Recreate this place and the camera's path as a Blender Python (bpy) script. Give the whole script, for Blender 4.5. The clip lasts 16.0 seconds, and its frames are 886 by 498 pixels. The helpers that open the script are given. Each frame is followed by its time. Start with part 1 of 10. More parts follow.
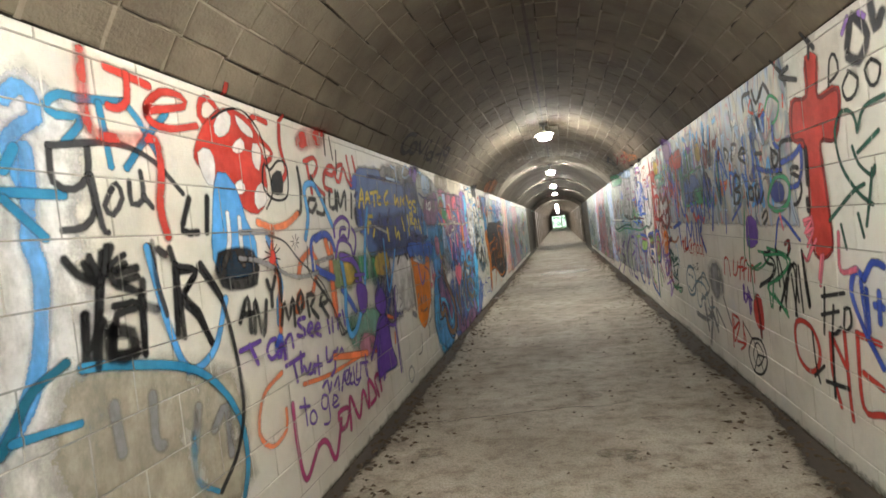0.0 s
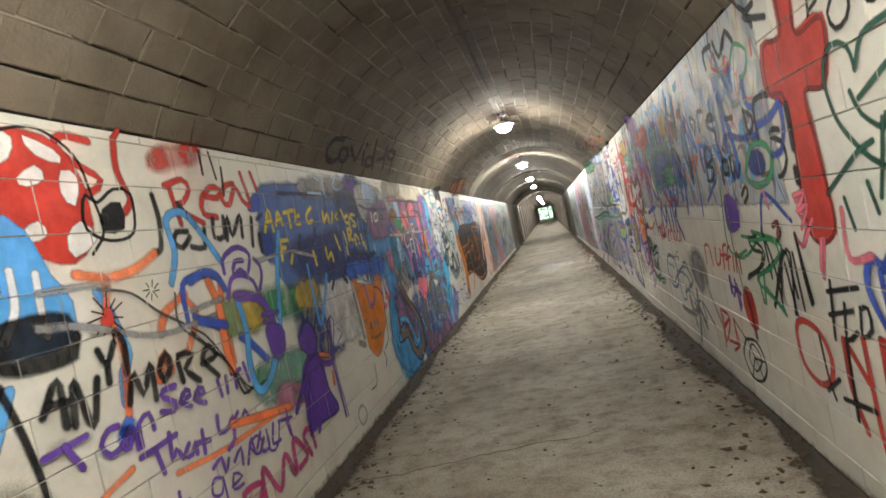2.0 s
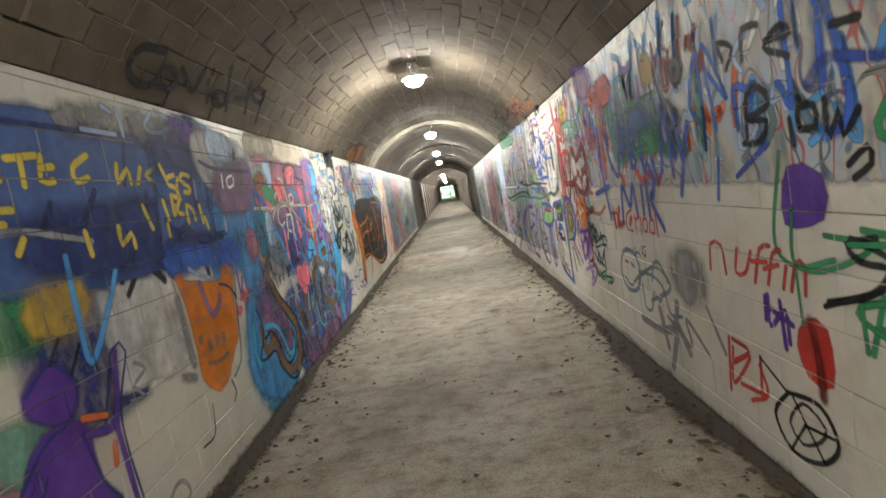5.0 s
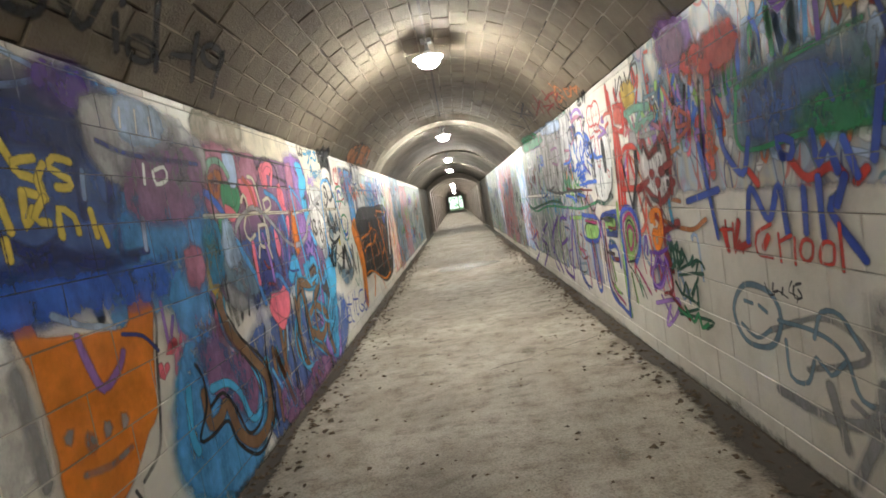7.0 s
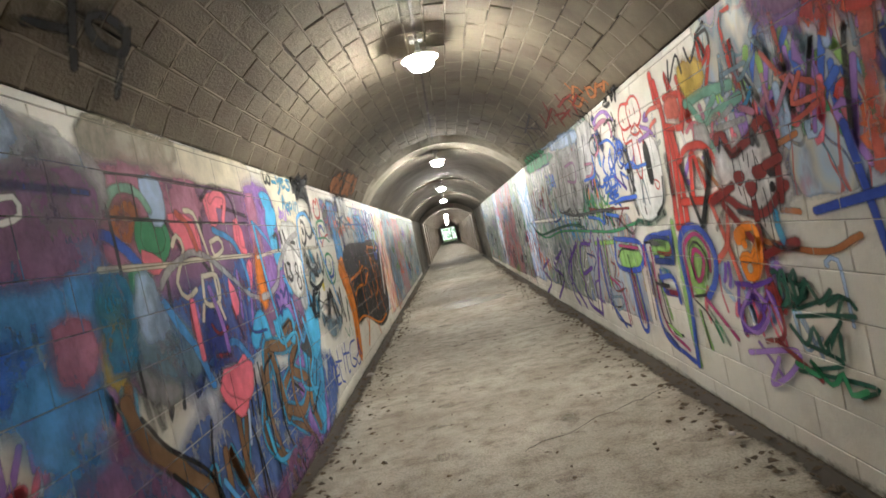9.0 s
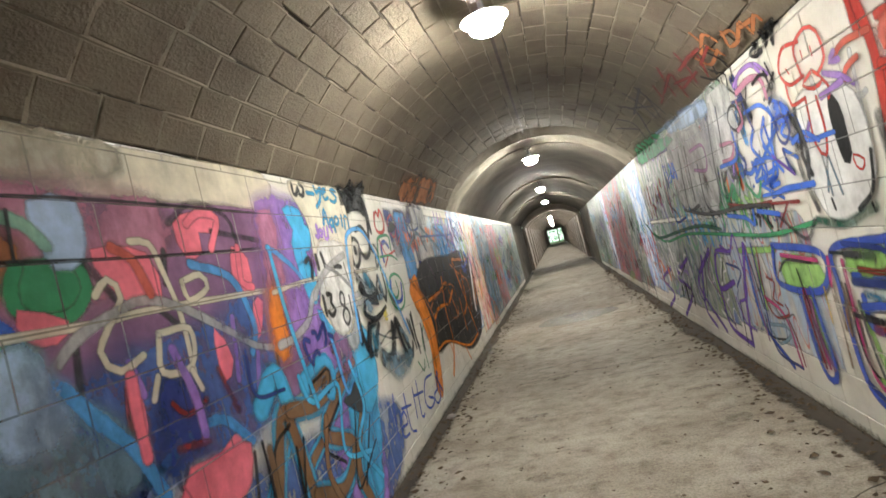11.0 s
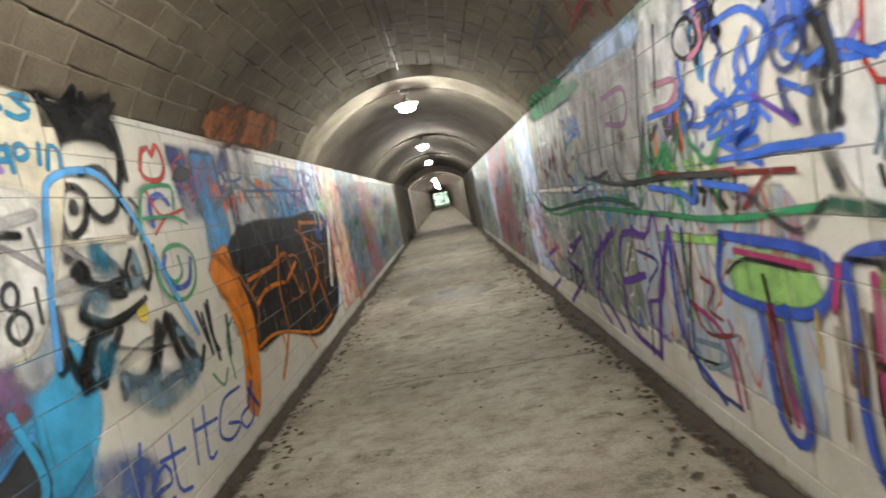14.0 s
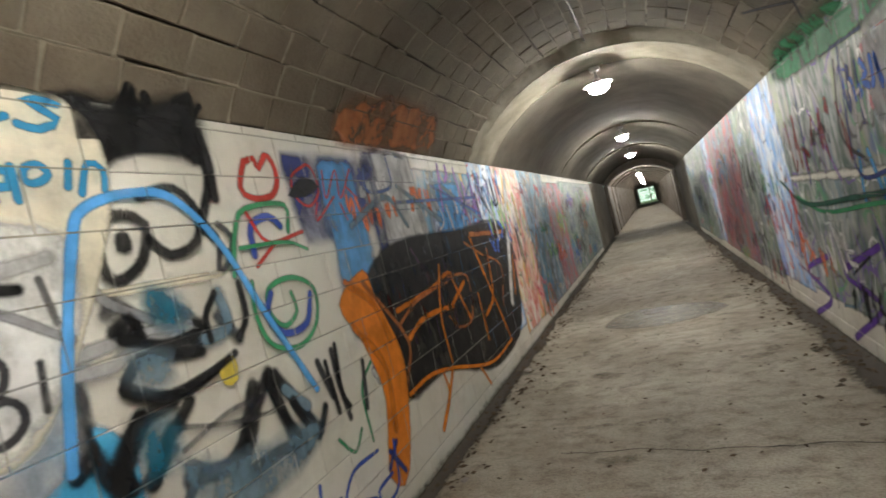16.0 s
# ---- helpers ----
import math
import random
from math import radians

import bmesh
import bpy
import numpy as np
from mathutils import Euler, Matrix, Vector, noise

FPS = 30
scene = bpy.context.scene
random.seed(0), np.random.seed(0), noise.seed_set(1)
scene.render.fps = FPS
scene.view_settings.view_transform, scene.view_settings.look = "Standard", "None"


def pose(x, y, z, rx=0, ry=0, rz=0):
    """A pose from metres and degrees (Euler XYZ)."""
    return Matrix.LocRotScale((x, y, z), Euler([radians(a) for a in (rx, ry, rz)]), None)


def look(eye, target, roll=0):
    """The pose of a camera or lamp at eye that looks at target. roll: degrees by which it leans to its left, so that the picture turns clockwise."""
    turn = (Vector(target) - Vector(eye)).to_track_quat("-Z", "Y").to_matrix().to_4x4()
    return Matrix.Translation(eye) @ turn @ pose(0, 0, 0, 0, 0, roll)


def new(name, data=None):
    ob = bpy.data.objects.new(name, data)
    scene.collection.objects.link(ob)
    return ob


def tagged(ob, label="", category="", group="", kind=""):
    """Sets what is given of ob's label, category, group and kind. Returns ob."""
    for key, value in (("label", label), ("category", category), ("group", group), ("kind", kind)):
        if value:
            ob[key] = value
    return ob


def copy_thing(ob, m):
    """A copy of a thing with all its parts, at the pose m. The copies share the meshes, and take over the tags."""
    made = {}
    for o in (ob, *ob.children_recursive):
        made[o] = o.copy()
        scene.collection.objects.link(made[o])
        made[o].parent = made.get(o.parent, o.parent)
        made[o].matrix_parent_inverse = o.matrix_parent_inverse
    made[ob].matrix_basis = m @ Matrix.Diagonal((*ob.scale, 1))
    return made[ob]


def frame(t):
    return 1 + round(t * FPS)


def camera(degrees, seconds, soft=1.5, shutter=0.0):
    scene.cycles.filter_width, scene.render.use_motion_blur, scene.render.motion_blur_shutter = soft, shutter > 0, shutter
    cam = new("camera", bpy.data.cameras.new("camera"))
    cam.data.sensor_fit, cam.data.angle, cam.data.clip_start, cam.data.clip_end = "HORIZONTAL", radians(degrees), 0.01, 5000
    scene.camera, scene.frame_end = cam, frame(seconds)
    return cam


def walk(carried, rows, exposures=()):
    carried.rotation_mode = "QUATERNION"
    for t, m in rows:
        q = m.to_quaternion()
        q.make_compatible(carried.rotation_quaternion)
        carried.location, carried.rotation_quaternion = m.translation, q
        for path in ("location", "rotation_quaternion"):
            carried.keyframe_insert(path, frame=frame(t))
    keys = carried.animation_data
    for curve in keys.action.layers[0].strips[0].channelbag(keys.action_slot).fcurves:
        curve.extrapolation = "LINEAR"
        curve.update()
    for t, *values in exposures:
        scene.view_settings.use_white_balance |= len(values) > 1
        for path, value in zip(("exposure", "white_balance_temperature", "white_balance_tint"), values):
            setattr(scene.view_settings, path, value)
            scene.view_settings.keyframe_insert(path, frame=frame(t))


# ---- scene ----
cam = camera(78.5, 16.0, soft=1.7, shutter=0.2)
EXPOSURES = [(0.0, -0.12), (4.0, 0.1), (7.0, 0.2), (8.2, 0.05), (10.5, -0.15), (12.5, -0.08), (14.0, -0.28), (16.0, -0.55)]
PATH = [
    (0, (0.094, 1.67, 1.438), (-0.335, 3.623, 1.38), -6.6),
    (0.5, (0.103, 1.858, 1.45), (-0.332, 3.809, 1.395), -5.8),
    (1, (0.196, 2.007, 1.444), (-0.101, 3.981, 1.318), -6.9),
    (1.5, (0.315, 2.261, 1.449), (-0.067, 4.222, 1.349), -10.1),
    (2, (0.372, 2.416, 1.447), (-0.028, 4.375, 1.393), -12.6),
    (2.5, (0.258, 2.661, 1.42), (-0.164, 4.616, 1.372), -13.3),
    (3, (0.186, 2.896, 1.45), (-0.139, 4.869, 1.4), -12.3),
    (3.5, (0.191, 3.052, 1.432), (0.071, 5.046, 1.342), -11.3),
    (4, (0.221, 3.344, 1.442), (0.128, 5.336, 1.283), -12.1),
    (4.2, (0.235, 3.422, 1.436), (0.134, 5.409, 1.238), -12.9),
    (6.3, (0.076, 4.92, 1.443), (0.111, 6.909, 1.238), -4.3),
    (6.5, (0.089, 5.021, 1.451), (0.094, 7.013, 1.271), -6.0),
    (7, (0.046, 5.23, 1.414), (-0.03, 7.221, 1.247), -9.4),
    (7.5, (-0.055, 5.517, 1.44), (-0.185, 7.513, 1.405), -7.5),
    (8, (-0.088, 5.723, 1.429), (-0.1, 7.723, 1.388), -10.9),
    (8.2, (-0.088, 5.841, 1.406), (-0.103, 7.84, 1.338), -12.1),
    (10.3, (-0.035, 6.915, 1.455), (-0.142, 8.912, 1.466), -10.8),
    (10.5, (-0.024, 7.038, 1.449), (-0.309, 9.017, 1.505), -12.6),
    (11, (0.089, 7.359, 1.463), (-0.319, 9.316, 1.51), -14.5),
    (11.5, (0.136, 7.544, 1.438), (-0.122, 9.524, 1.32), -13.8),
    (12, (0.158, 7.875, 1.44), (0.404, 9.846, 1.207), -9.1),
    (12.5, (0.237, 8.058, 1.463), (1.057, 9.87, 1.252), -4.8),
    (13, (0.292, 8.346, 1.453), (1.123, 10.158, 1.295), -6.1),
    (13.4, (0.299, 8.573, 1.467), (0.858, 10.486, 1.302), -9.3),
    (13.5, (0.295, 8.604, 1.468), (0.763, 10.542, 1.306), -9.4),
    (13.7, (0.255, 8.663, 1.458), (0.541, 10.635, 1.279), -10.4),
    (14, (0.227, 8.832, 1.441), (0.191, 10.822, 1.251), -11.4),
    (14.5, (0.162, 9.112, 1.469), (-0.554, 10.975, 1.346), -12.6),
    (15, (0.187, 9.336, 1.462), (-0.819, 11.064, 1.404), -13.3),
    (15.5, (0.256, 9.672, 1.488), (-0.761, 11.394, 1.514), -14.6),
    (16, (0.245, 9.923, 1.46), (-0.487, 11.784, 1.435), -13.8),
]
walk(cam, [(t, look(eye, target, roll)) for t, eye, target, roll in PATH], EXPOSURES)

# ---- light ----
scene.cycles.transparent_max_bounces = 40
world = bpy.data.worlds.new("sky")
scene.world = world
world.use_nodes = True
_nt = world.node_tree
_sky = _nt.nodes.new("ShaderNodeTexSky")
_sky.sky_type, _sky.sun_disc = "NISHITA", False
_sky.sun_elevation, _sky.sun_rotation = radians(48), radians(200)
_nt.links.new(_sky.outputs[0], _nt.nodes["Background"].inputs[0])
_nt.nodes["Background"].inputs[1].default_value = 0.14
sun = new("sun", bpy.data.lights.new("sun", "SUN"))
sun.data.energy, sun.data.angle, sun.data.color = 5.0, radians(0.6), (1.0, 0.95, 0.86)
sun.matrix_world = pose(0, 0, 30, 42, 0, 20)

LAMP_Y = (3.3, 10.70, 16.18, 21.7, 26.9, 37.0, 43.6, 50.5, 58.0, 67.0)
LAMP_POWER = 640.0

# ---- plan ----
HALF = 1.39                # half the clear width
SPRING_L = SPRING_R = SPRING = 2.205
RISE = 0.82
Y0, Y_RING, Y_DARK, Y_BOX, Y_END = -6.0, 15.55, 27.4, 33.6, 86.6
BLOCK_L, BLOCK_H = 0.406, 0.203
COURSE_Z, COURSE_Y = -0.07, 0.0

# ---- materials ----
def nodes_of(name):
    m = bpy.data.materials.new(name)
    m.use_nodes = True
    nt = m.node_tree
    return m, nt, nt.nodes["Principled BSDF"]


def nd(nt, kind, **kw):
    n = nt.nodes.new("ShaderNode" + kind)
    for k, v in kw.items():
        if k in n.inputs:
            n.inputs[k].default_value = v
    return n


def ramp(nt, fac, stops):
    r = nt.nodes.new("ShaderNodeValToRGB")
    while len(r.color_ramp.elements) < len(stops):
        r.color_ramp.elements.new(0.5)
    for e, (p, c) in zip(r.color_ramp.elements, stops):
        e.position, e.color = p, (c if len(c) == 4 else (*c, 1))
    nt.links.new(fac, r.inputs[0])
    return r.outputs[0]


def mixc(nt, fac, a, b, mode="MIX"):
    m = nt.nodes.new("ShaderNodeMix")
    m.data_type, m.blend_type = "RGBA", mode
    for sock, v in ((m.inputs[0], fac), (m.inputs[6], a), (m.inputs[7], b)):
        if hasattr(v, "is_linked"):
            nt.links.new(v, sock)
        else:
            sock.default_value = v if not isinstance(v, tuple) or len(v) == 4 else (*v, 1)
    return m.outputs[2]


def maths(nt, op, a, b=None, clamp=False):
    m = nt.nodes.new("ShaderNodeMath")
    m.operation, m.use_clamp = op, clamp
    for sock, v in zip(m.inputs, (a, b)):
        if v is None:
            continue
        if hasattr(v, "is_linked"):
            nt.links.new(v, sock)
        else:
            sock.default_value = v
    return m.outputs[0]


def where(nt, scale=(1, 1, 1), shift=(0, 0, 0)):
    g = nt.nodes.new("ShaderNodeNewGeometry")
    mp = nt.nodes.new("ShaderNodeMapping")
    mp.inputs["Scale"].default_value, mp.inputs["Location"].default_value = scale, shift
    nt.links.new(g.outputs["Position"], mp.inputs[0])
    return mp.outputs[0]


def noisy(nt, vec, scale, detail=4.0, rough=0.6):
    n = nd(nt, "TexNoise", Scale=scale, Detail=detail, Roughness=rough)
    nt.links.new(vec, n.inputs["Vector"])
    return n.outputs["Fac"]


def bump(nt, b, height, strength=0.4, dist=0.01):
    n = nd(nt, "Bump", Strength=strength, Distance=dist)
    nt.links.new(height, n.inputs["Height"])
    nt.links.new(n.outputs[0], b.inputs["Normal"])


def surface(name, dark, mid, light, scale=3.0, fine=60.0, rough=0.85, metal=0.0, relief=0.4, dist=0.006, island=0.0, piece=0.0):
    """A worn mineral or painted surface: broad stains, fine grain, slight relief."""
    m, nt, b = nodes_of(name)
    p = where(nt)
    big, small = noisy(nt, p, scale, 6, 0.65), noisy(nt, p, fine, 3, 0.6)
    col = ramp(nt, big, [(0.30, dark), (0.5, mid), (0.72, light)])
    col = mixc(nt, maths(nt, "MULTIPLY", small, 0.45), col, mixc(nt, 1.0, col, (0.55, 0.52, 0.48), "MULTIPLY"))
    if island or piece:
        g = nt.nodes.new("ShaderNodeNewGeometry") if island else nt.nodes.new("ShaderNodeObjectInfo")
        rnd = g.outputs["Random Per Island" if island else "Random"]
        col = mixc(nt, island or piece, col, ramp(nt, rnd, [(0, dark), (0.5, mid), (1, light)]))
    nt.links.new(col, b.inputs["Base Color"])
    nt.links.new(maths(nt, "ADD", maths(nt, "MULTIPLY", big, 0.25), rough - 0.12), b.inputs["Roughness"])
    b.inputs["Metallic"].default_value = metal
    bump(nt, b, maths(nt, "ADD", small, maths(nt, "MULTIPLY", big, 1.5)), relief, dist)
    return m


def wall_paint(name):
    """Many coats of cream and grey masonry paint, rubbed and smeared with old colour."""
    m, nt, b = nodes_of(name)
    p = where(nt)
    big, mid, fine = noisy(nt, p, 0.9, 5, 0.6), noisy(nt, p, 4.5, 6, 0.7), noisy(nt, p, 90, 3, 0.6)
    col = ramp(nt, big, [(0.30, (0.50, 0.47, 0.40)), (0.46, (0.66, 0.63, 0.55)), (0.62, (0.72, 0.70, 0.63)), (0.8, (0.60, 0.60, 0.60))])
    grime = ramp(nt, mid, [(0.50, (0, 0, 0)), (0.78, (1, 1, 1))])
    col = mixc(nt, maths(nt, "MULTIPLY", grime, 0.45), col, (0.36, 0.33, 0.27))
    hue = nd(nt, "TexNoise", Scale=1.7, Detail=3.0)
    nt.links.new(where(nt, (1, 1, 1), (5, 3, 9)), hue.inputs["Vector"])
    tint = ramp(nt, noisy(nt, where(nt, (1, 1, 1), (2, 7, 1)), 2.3, 4, 0.7), [(0.52, (0, 0, 0)), (0.68, (1, 1, 1))])
    old = ramp(nt, hue.outputs["Fac"], [(0.30, (0.30, 0.42, 0.60)), (0.42, (0.62, 0.50, 0.48)), (0.52, (0.50, 0.56, 0.44)), (0.64, (0.48, 0.44, 0.58)), (0.75, (0.42, 0.42, 0.42))])
    col = mixc(nt, maths(nt, "MULTIPLY", tint, 0.28), col, old)
    info = nt.nodes.new("ShaderNodeObjectInfo")
    col = mixc(nt, 0.10, col, ramp(nt, info.outputs["Random"], [(0, (0.42, 0.40, 0.35)), (1, (0.78, 0.77, 0.72))]))
    nt.links.new(col, b.inputs["Base Color"])
    nt.links.new(ramp(nt, mid, [(0.3, (0.36, 0.36, 0.36)), (0.75, (0.62, 0.62, 0.62))]), b.inputs["Roughness"])
    bump(nt, b, maths(nt, "ADD", fine, maths(nt, "MULTIPLY", mid, 2.5)), 0.35, 0.005)
    return m


def spray(name, colour, cover=1.0, feather=0.35, gloss=0.55):
    """Aerosol paint: feathered edge, uneven cover, thin over the block joints."""
    m, nt, b = nodes_of(name)
    p = where(nt)
    uv = nt.nodes.new("ShaderNodeUVMap")
    sep = nt.nodes.new("ShaderNodeSeparateXYZ")
    nt.links.new(uv.outputs[0], sep.inputs[0])
    edge = sep.outputs[0]
    grain, cloud = noisy(nt, p, 140, 2, 0.6), noisy(nt, p, 7, 4, 0.65)
    ragged = maths(nt, "ADD", edge, maths(nt, "MULTIPLY", maths(nt, "SUBTRACT", grain, 0.5), 0.5))
    mr = nd(nt, "MapRange")
    mr.inputs["From Min"].default_value, mr.inputs["From Max"].default_value = 0.06, 0.06 + feather
    nt.links.new(ragged, mr.inputs["Value"])
    thin = cover * (0.45 if cover < 0.95 else 0.86)
    worn = ramp(nt, noisy(nt, where(nt, (1, 1, 0.55), (3, 1, 2)), 5.0, 7, 0.72), [(0.42, (cover, cover, cover)), (0.62, (thin, thin, thin))])
    brick = nt.nodes.new("ShaderNodeTexBrick")
    brick.offset, brick.squash = 0.5, 1.0
    for k, v in (("Scale", 1.0), ("Mortar Size", 0.004), ("Mortar Smooth", 0.3), ("Bias", 0.0), ("Brick Width", BLOCK_L), ("Row Height", BLOCK_H)):
        brick.inputs[k].default_value = v
    s2 = nt.nodes.new("ShaderNodeSeparateXYZ")
    nt.links.new(p, s2.inputs[0])
    cx = nt.nodes.new("ShaderNodeCombineXYZ")
    nt.links.new(maths(nt, "SUBTRACT", s2.outputs[1], COURSE_Y), cx.inputs[0])
    nt.links.new(maths(nt, "SUBTRACT", s2.outputs[2], COURSE_Z), cx.inputs[1])
    nt.links.new(cx.outputs[0], brick.inputs["Vector"])
    open_joint = maths(nt, "SUBTRACT", 1.0, maths(nt, "MULTIPLY", brick.outputs["Fac"], 0.55))
    alpha = maths(nt, "MULTIPLY", maths(nt, "MULTIPLY", mr.outputs[0], worn), open_joint, True)
    nt.links.new(alpha, b.inputs["Alpha"])
    lo, hi = tuple(c * 0.72 for c in colour), tuple(min(1, c * 1.12 + 0.015) for c in colour)
    nt.links.new(ramp(nt, cloud, [(0.3, lo), (0.7, hi)]), b.inputs["Base Color"])
    b.inputs["Roughness"].default_value = gloss
    b.inputs["Specular IOR Level"].default_value = 0.08
    bump(nt, b, maths(nt, "ADD", noisy(nt, p, 90, 3), maths(nt, "MULTIPLY", cloud, 2.0)), 0.3, 0.004)
    return m


def layered_paint(name, stops, ink, cover=0.95):
    """Years of tags one over another: merged colour clouds crossed by looping strokes, dark and pale."""
    m, nt, b = nodes_of(name)
    uv = nt.nodes.new("ShaderNodeUVMap")
    sep = nt.nodes.new("ShaderNodeSeparateXYZ")
    nt.links.new(uv.outputs[0], sep.inputs[0])
    p = where(nt)
    cloud = noisy(nt, where(nt, (1, 1.3, 0.55), (3, 5, 1)), 2.4, 3, 0.55)
    col = ramp(nt, cloud, [(0.30 + 0.40 * i / (len(stops) - 1), c) for i, c in enumerate(stops)])
    small = noisy(nt, where(nt, (1, 1.5, 0.7), (9, 2, 4)), 7.0, 3, 0.6)
    col = mixc(nt, maths(nt, "MULTIPLY", ramp(nt, small, [(0.45, (0, 0, 0)), (0.6, (1, 1, 1))]), 0.6), col, ramp(nt, noisy(nt, where(nt, (1, 1, 1), (1, 8, 6)), 3.0, 2, 0.5), [(0.30 + 0.40 * i / (len(stops) - 1), c) for i, c in enumerate(stops[::-1])]))
    for k, (colour, scale, width) in enumerate(ink):
        line = noisy(nt, where(nt, (1, 1.25, 0.7), (4 * k + 1, 7 * k, 3 * k)), scale, 0.6, 0.4)
        off = maths(nt, "ABSOLUTE", maths(nt, "SUBTRACT", line, 0.5))
        mask = ramp(nt, off, [(width, (1, 1, 1)), (width * 1.7, (0, 0, 0))])
        here = ramp(nt, noisy(nt, where(nt, (1, 1, 1), (2 * k, 3, 5 * k)), 1.6, 2, 0.5), [(0.44, (0, 0, 0)), (0.52, (1, 1, 1))])
        col = mixc(nt, maths(nt, "MULTIPLY", maths(nt, "MULTIPLY", mask, here), 0.88), col, colour)
    nt.links.new(col, b.inputs["Base Color"])
    ragged = maths(nt, "SUBTRACT", sep.outputs[0], maths(nt, "MULTIPLY", noisy(nt, p, 11, 5, 0.7), 0.5))
    nt.links.new(maths(nt, "MULTIPLY", maths(nt, "MULTIPLY", ragged, 4.0, True), cover), b.inputs["Alpha"])
    b.inputs["Roughness"].default_value = 0.45
    bump(nt, b, noisy(nt, p, 90, 3), 0.3, 0.004)
    return m


M_WALL = wall_paint("painted_blockwork")
M_MORTAR = surface("mortar", (0.20, 0.185, 0.155), (0.40, 0.375, 0.33), (0.55, 0.52, 0.47), 6, 80, 0.9)
M_VAULT = surface("vault_block", (0.085, 0.064, 0.041), (0.165, 0.135, 0.095), (0.26, 0.222, 0.163), 1.3, 60, 0.92, relief=0.8, dist=0.008, island=0.16)
M_VMORTAR = surface("vault_mortar", (0.13, 0.108, 0.078), (0.26, 0.222, 0.168), (0.38, 0.335, 0.265), 2.2, 70, 0.95)
M_BED = surface("vault_bed", (0.02, 0.016, 0.012), (0.05, 0.04, 0.03), (0.10, 0.085, 0.065), 5, 70, 0.95)
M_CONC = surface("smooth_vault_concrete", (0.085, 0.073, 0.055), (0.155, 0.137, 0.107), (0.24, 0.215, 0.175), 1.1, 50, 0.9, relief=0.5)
M_RENDER = surface("ring_render", (0.17, 0.15, 0.11), (0.30, 0.27, 0.21), (0.44, 0.40, 0.32), 2.2, 60, 0.9, relief=0.6)
def floor_surface(name):
    """Worn floor concrete: broad wear, mottled silt, scuffs across the way, grit."""
    m, nt, b = nodes_of(name)
    p = where(nt)
    big, mid, fine = noisy(nt, p, 1.1, 5, 0.6), noisy(nt, where(nt, (1.0, 1.3, 1.0)), 5.5, 8, 0.75), noisy(nt, p, 75, 3, 0.7)
    col = ramp(nt, big, [(0.30, (0.25, 0.215, 0.165)), (0.5, (0.37, 0.33, 0.265)), (0.7, (0.47, 0.43, 0.36))])
    silt = ramp(nt, mid, [(0.46, (0, 0, 0)), (0.56, (0.4, 0.4, 0.4)), (0.68, (1, 1, 1))])
    col = mixc(nt, maths(nt, "MULTIPLY", silt, 0.75), col, (0.115, 0.092, 0.066))
    scuff = ramp(nt, noisy(nt, where(nt, (0.8, 2.0, 1.0), (4, 1, 0)), 14, 5, 0.8), [(0.60, (0, 0, 0)), (0.72, (1, 1, 1))])
    col = mixc(nt, maths(nt, "MULTIPLY", scuff, 0.5), col, (0.14, 0.115, 0.085))
    grit = ramp(nt, fine, [(0.30, (0.55, 0.52, 0.48)), (0.55, (1, 1, 1)), (0.75, (1.12, 1.12, 1.1))])
    nt.links.new(mixc(nt, 1.0, col, grit, "MULTIPLY"), b.inputs["Base Color"])
    nt.links.new(ramp(nt, mid, [(0.35, (0.62, 0.62, 0.62)), (0.7, (0.9, 0.9, 0.9))]), b.inputs["Roughness"])
    bump(nt, b, maths(nt, "ADD", fine, maths(nt, "MULTIPLY", mid, 2.0)), 0.6, 0.008)
    return m


M_FLOOR = floor_surface("floor_concrete")
M_DIRT = surface("damp_dirt", (0.030, 0.024, 0.018), (0.065, 0.052, 0.040), (0.13, 0.105, 0.08), 9, 120, 0.85, relief=0.9, dist=0.01)
M_LEAF = surface("dead_leaf", (0.035, 0.025, 0.015), (0.08, 0.055, 0.03), (0.16, 0.11, 0.06), 30, 200, 0.8)
M_STEEL = surface("galvanised_steel", (0.20, 0.20, 0.20), (0.38, 0.38, 0.37), (0.52, 0.52, 0.50), 12, 150, 0.5, 0.7)
M_ENAMEL = surface("white_enamel", (0.62, 0.62, 0.60), (0.78, 0.78, 0.76), (0.84, 0.84, 0.82), 9, 120, 0.35, relief=0.1)
M_RUSTY = surface("rusty_conduit", (0.03, 0.022, 0.016), (0.07, 0.052, 0.04), (0.14, 0.11, 0.09), 8, 120, 0.7, 0.3)
M_FARWALL = surface("far_wall_paint", (0.20, 0.175, 0.16), (0.32, 0.29, 0.27), (0.44, 0.41, 0.39), 1.2, 40, 0.7)
M_PILASTER = surface("far_pilaster", (0.22, 0.18, 0.145), (0.33, 0.285, 0.24), (0.42, 0.37, 0.32), 2, 50, 0.8)
M_GREEN = surface("foliage", (0.14, 0.34, 0.18), (0.22, 0.50, 0.28), (0.32, 0.62, 0.38), 3, 30, 0.7)
M_GROUND = surface("grass_ground", (0.06, 0.09, 0.03), (0.10, 0.15, 0.05), (0.15, 0.20, 0.08), 0.6, 20, 0.95)


def glow(name, colour, strength):
    m, nt, b = nodes_of(name)
    b.inputs["Base Color"].default_value = (0.9, 0.9, 0.88, 1)
    b.inputs["Emission Color"].default_value = (*colour, 1)
    b.inputs["Emission Strength"].default_value = strength
    return m


M_BULB = glow("lit_lamp_globe", (1.0, 0.97, 0.88), LAMP_POWER)

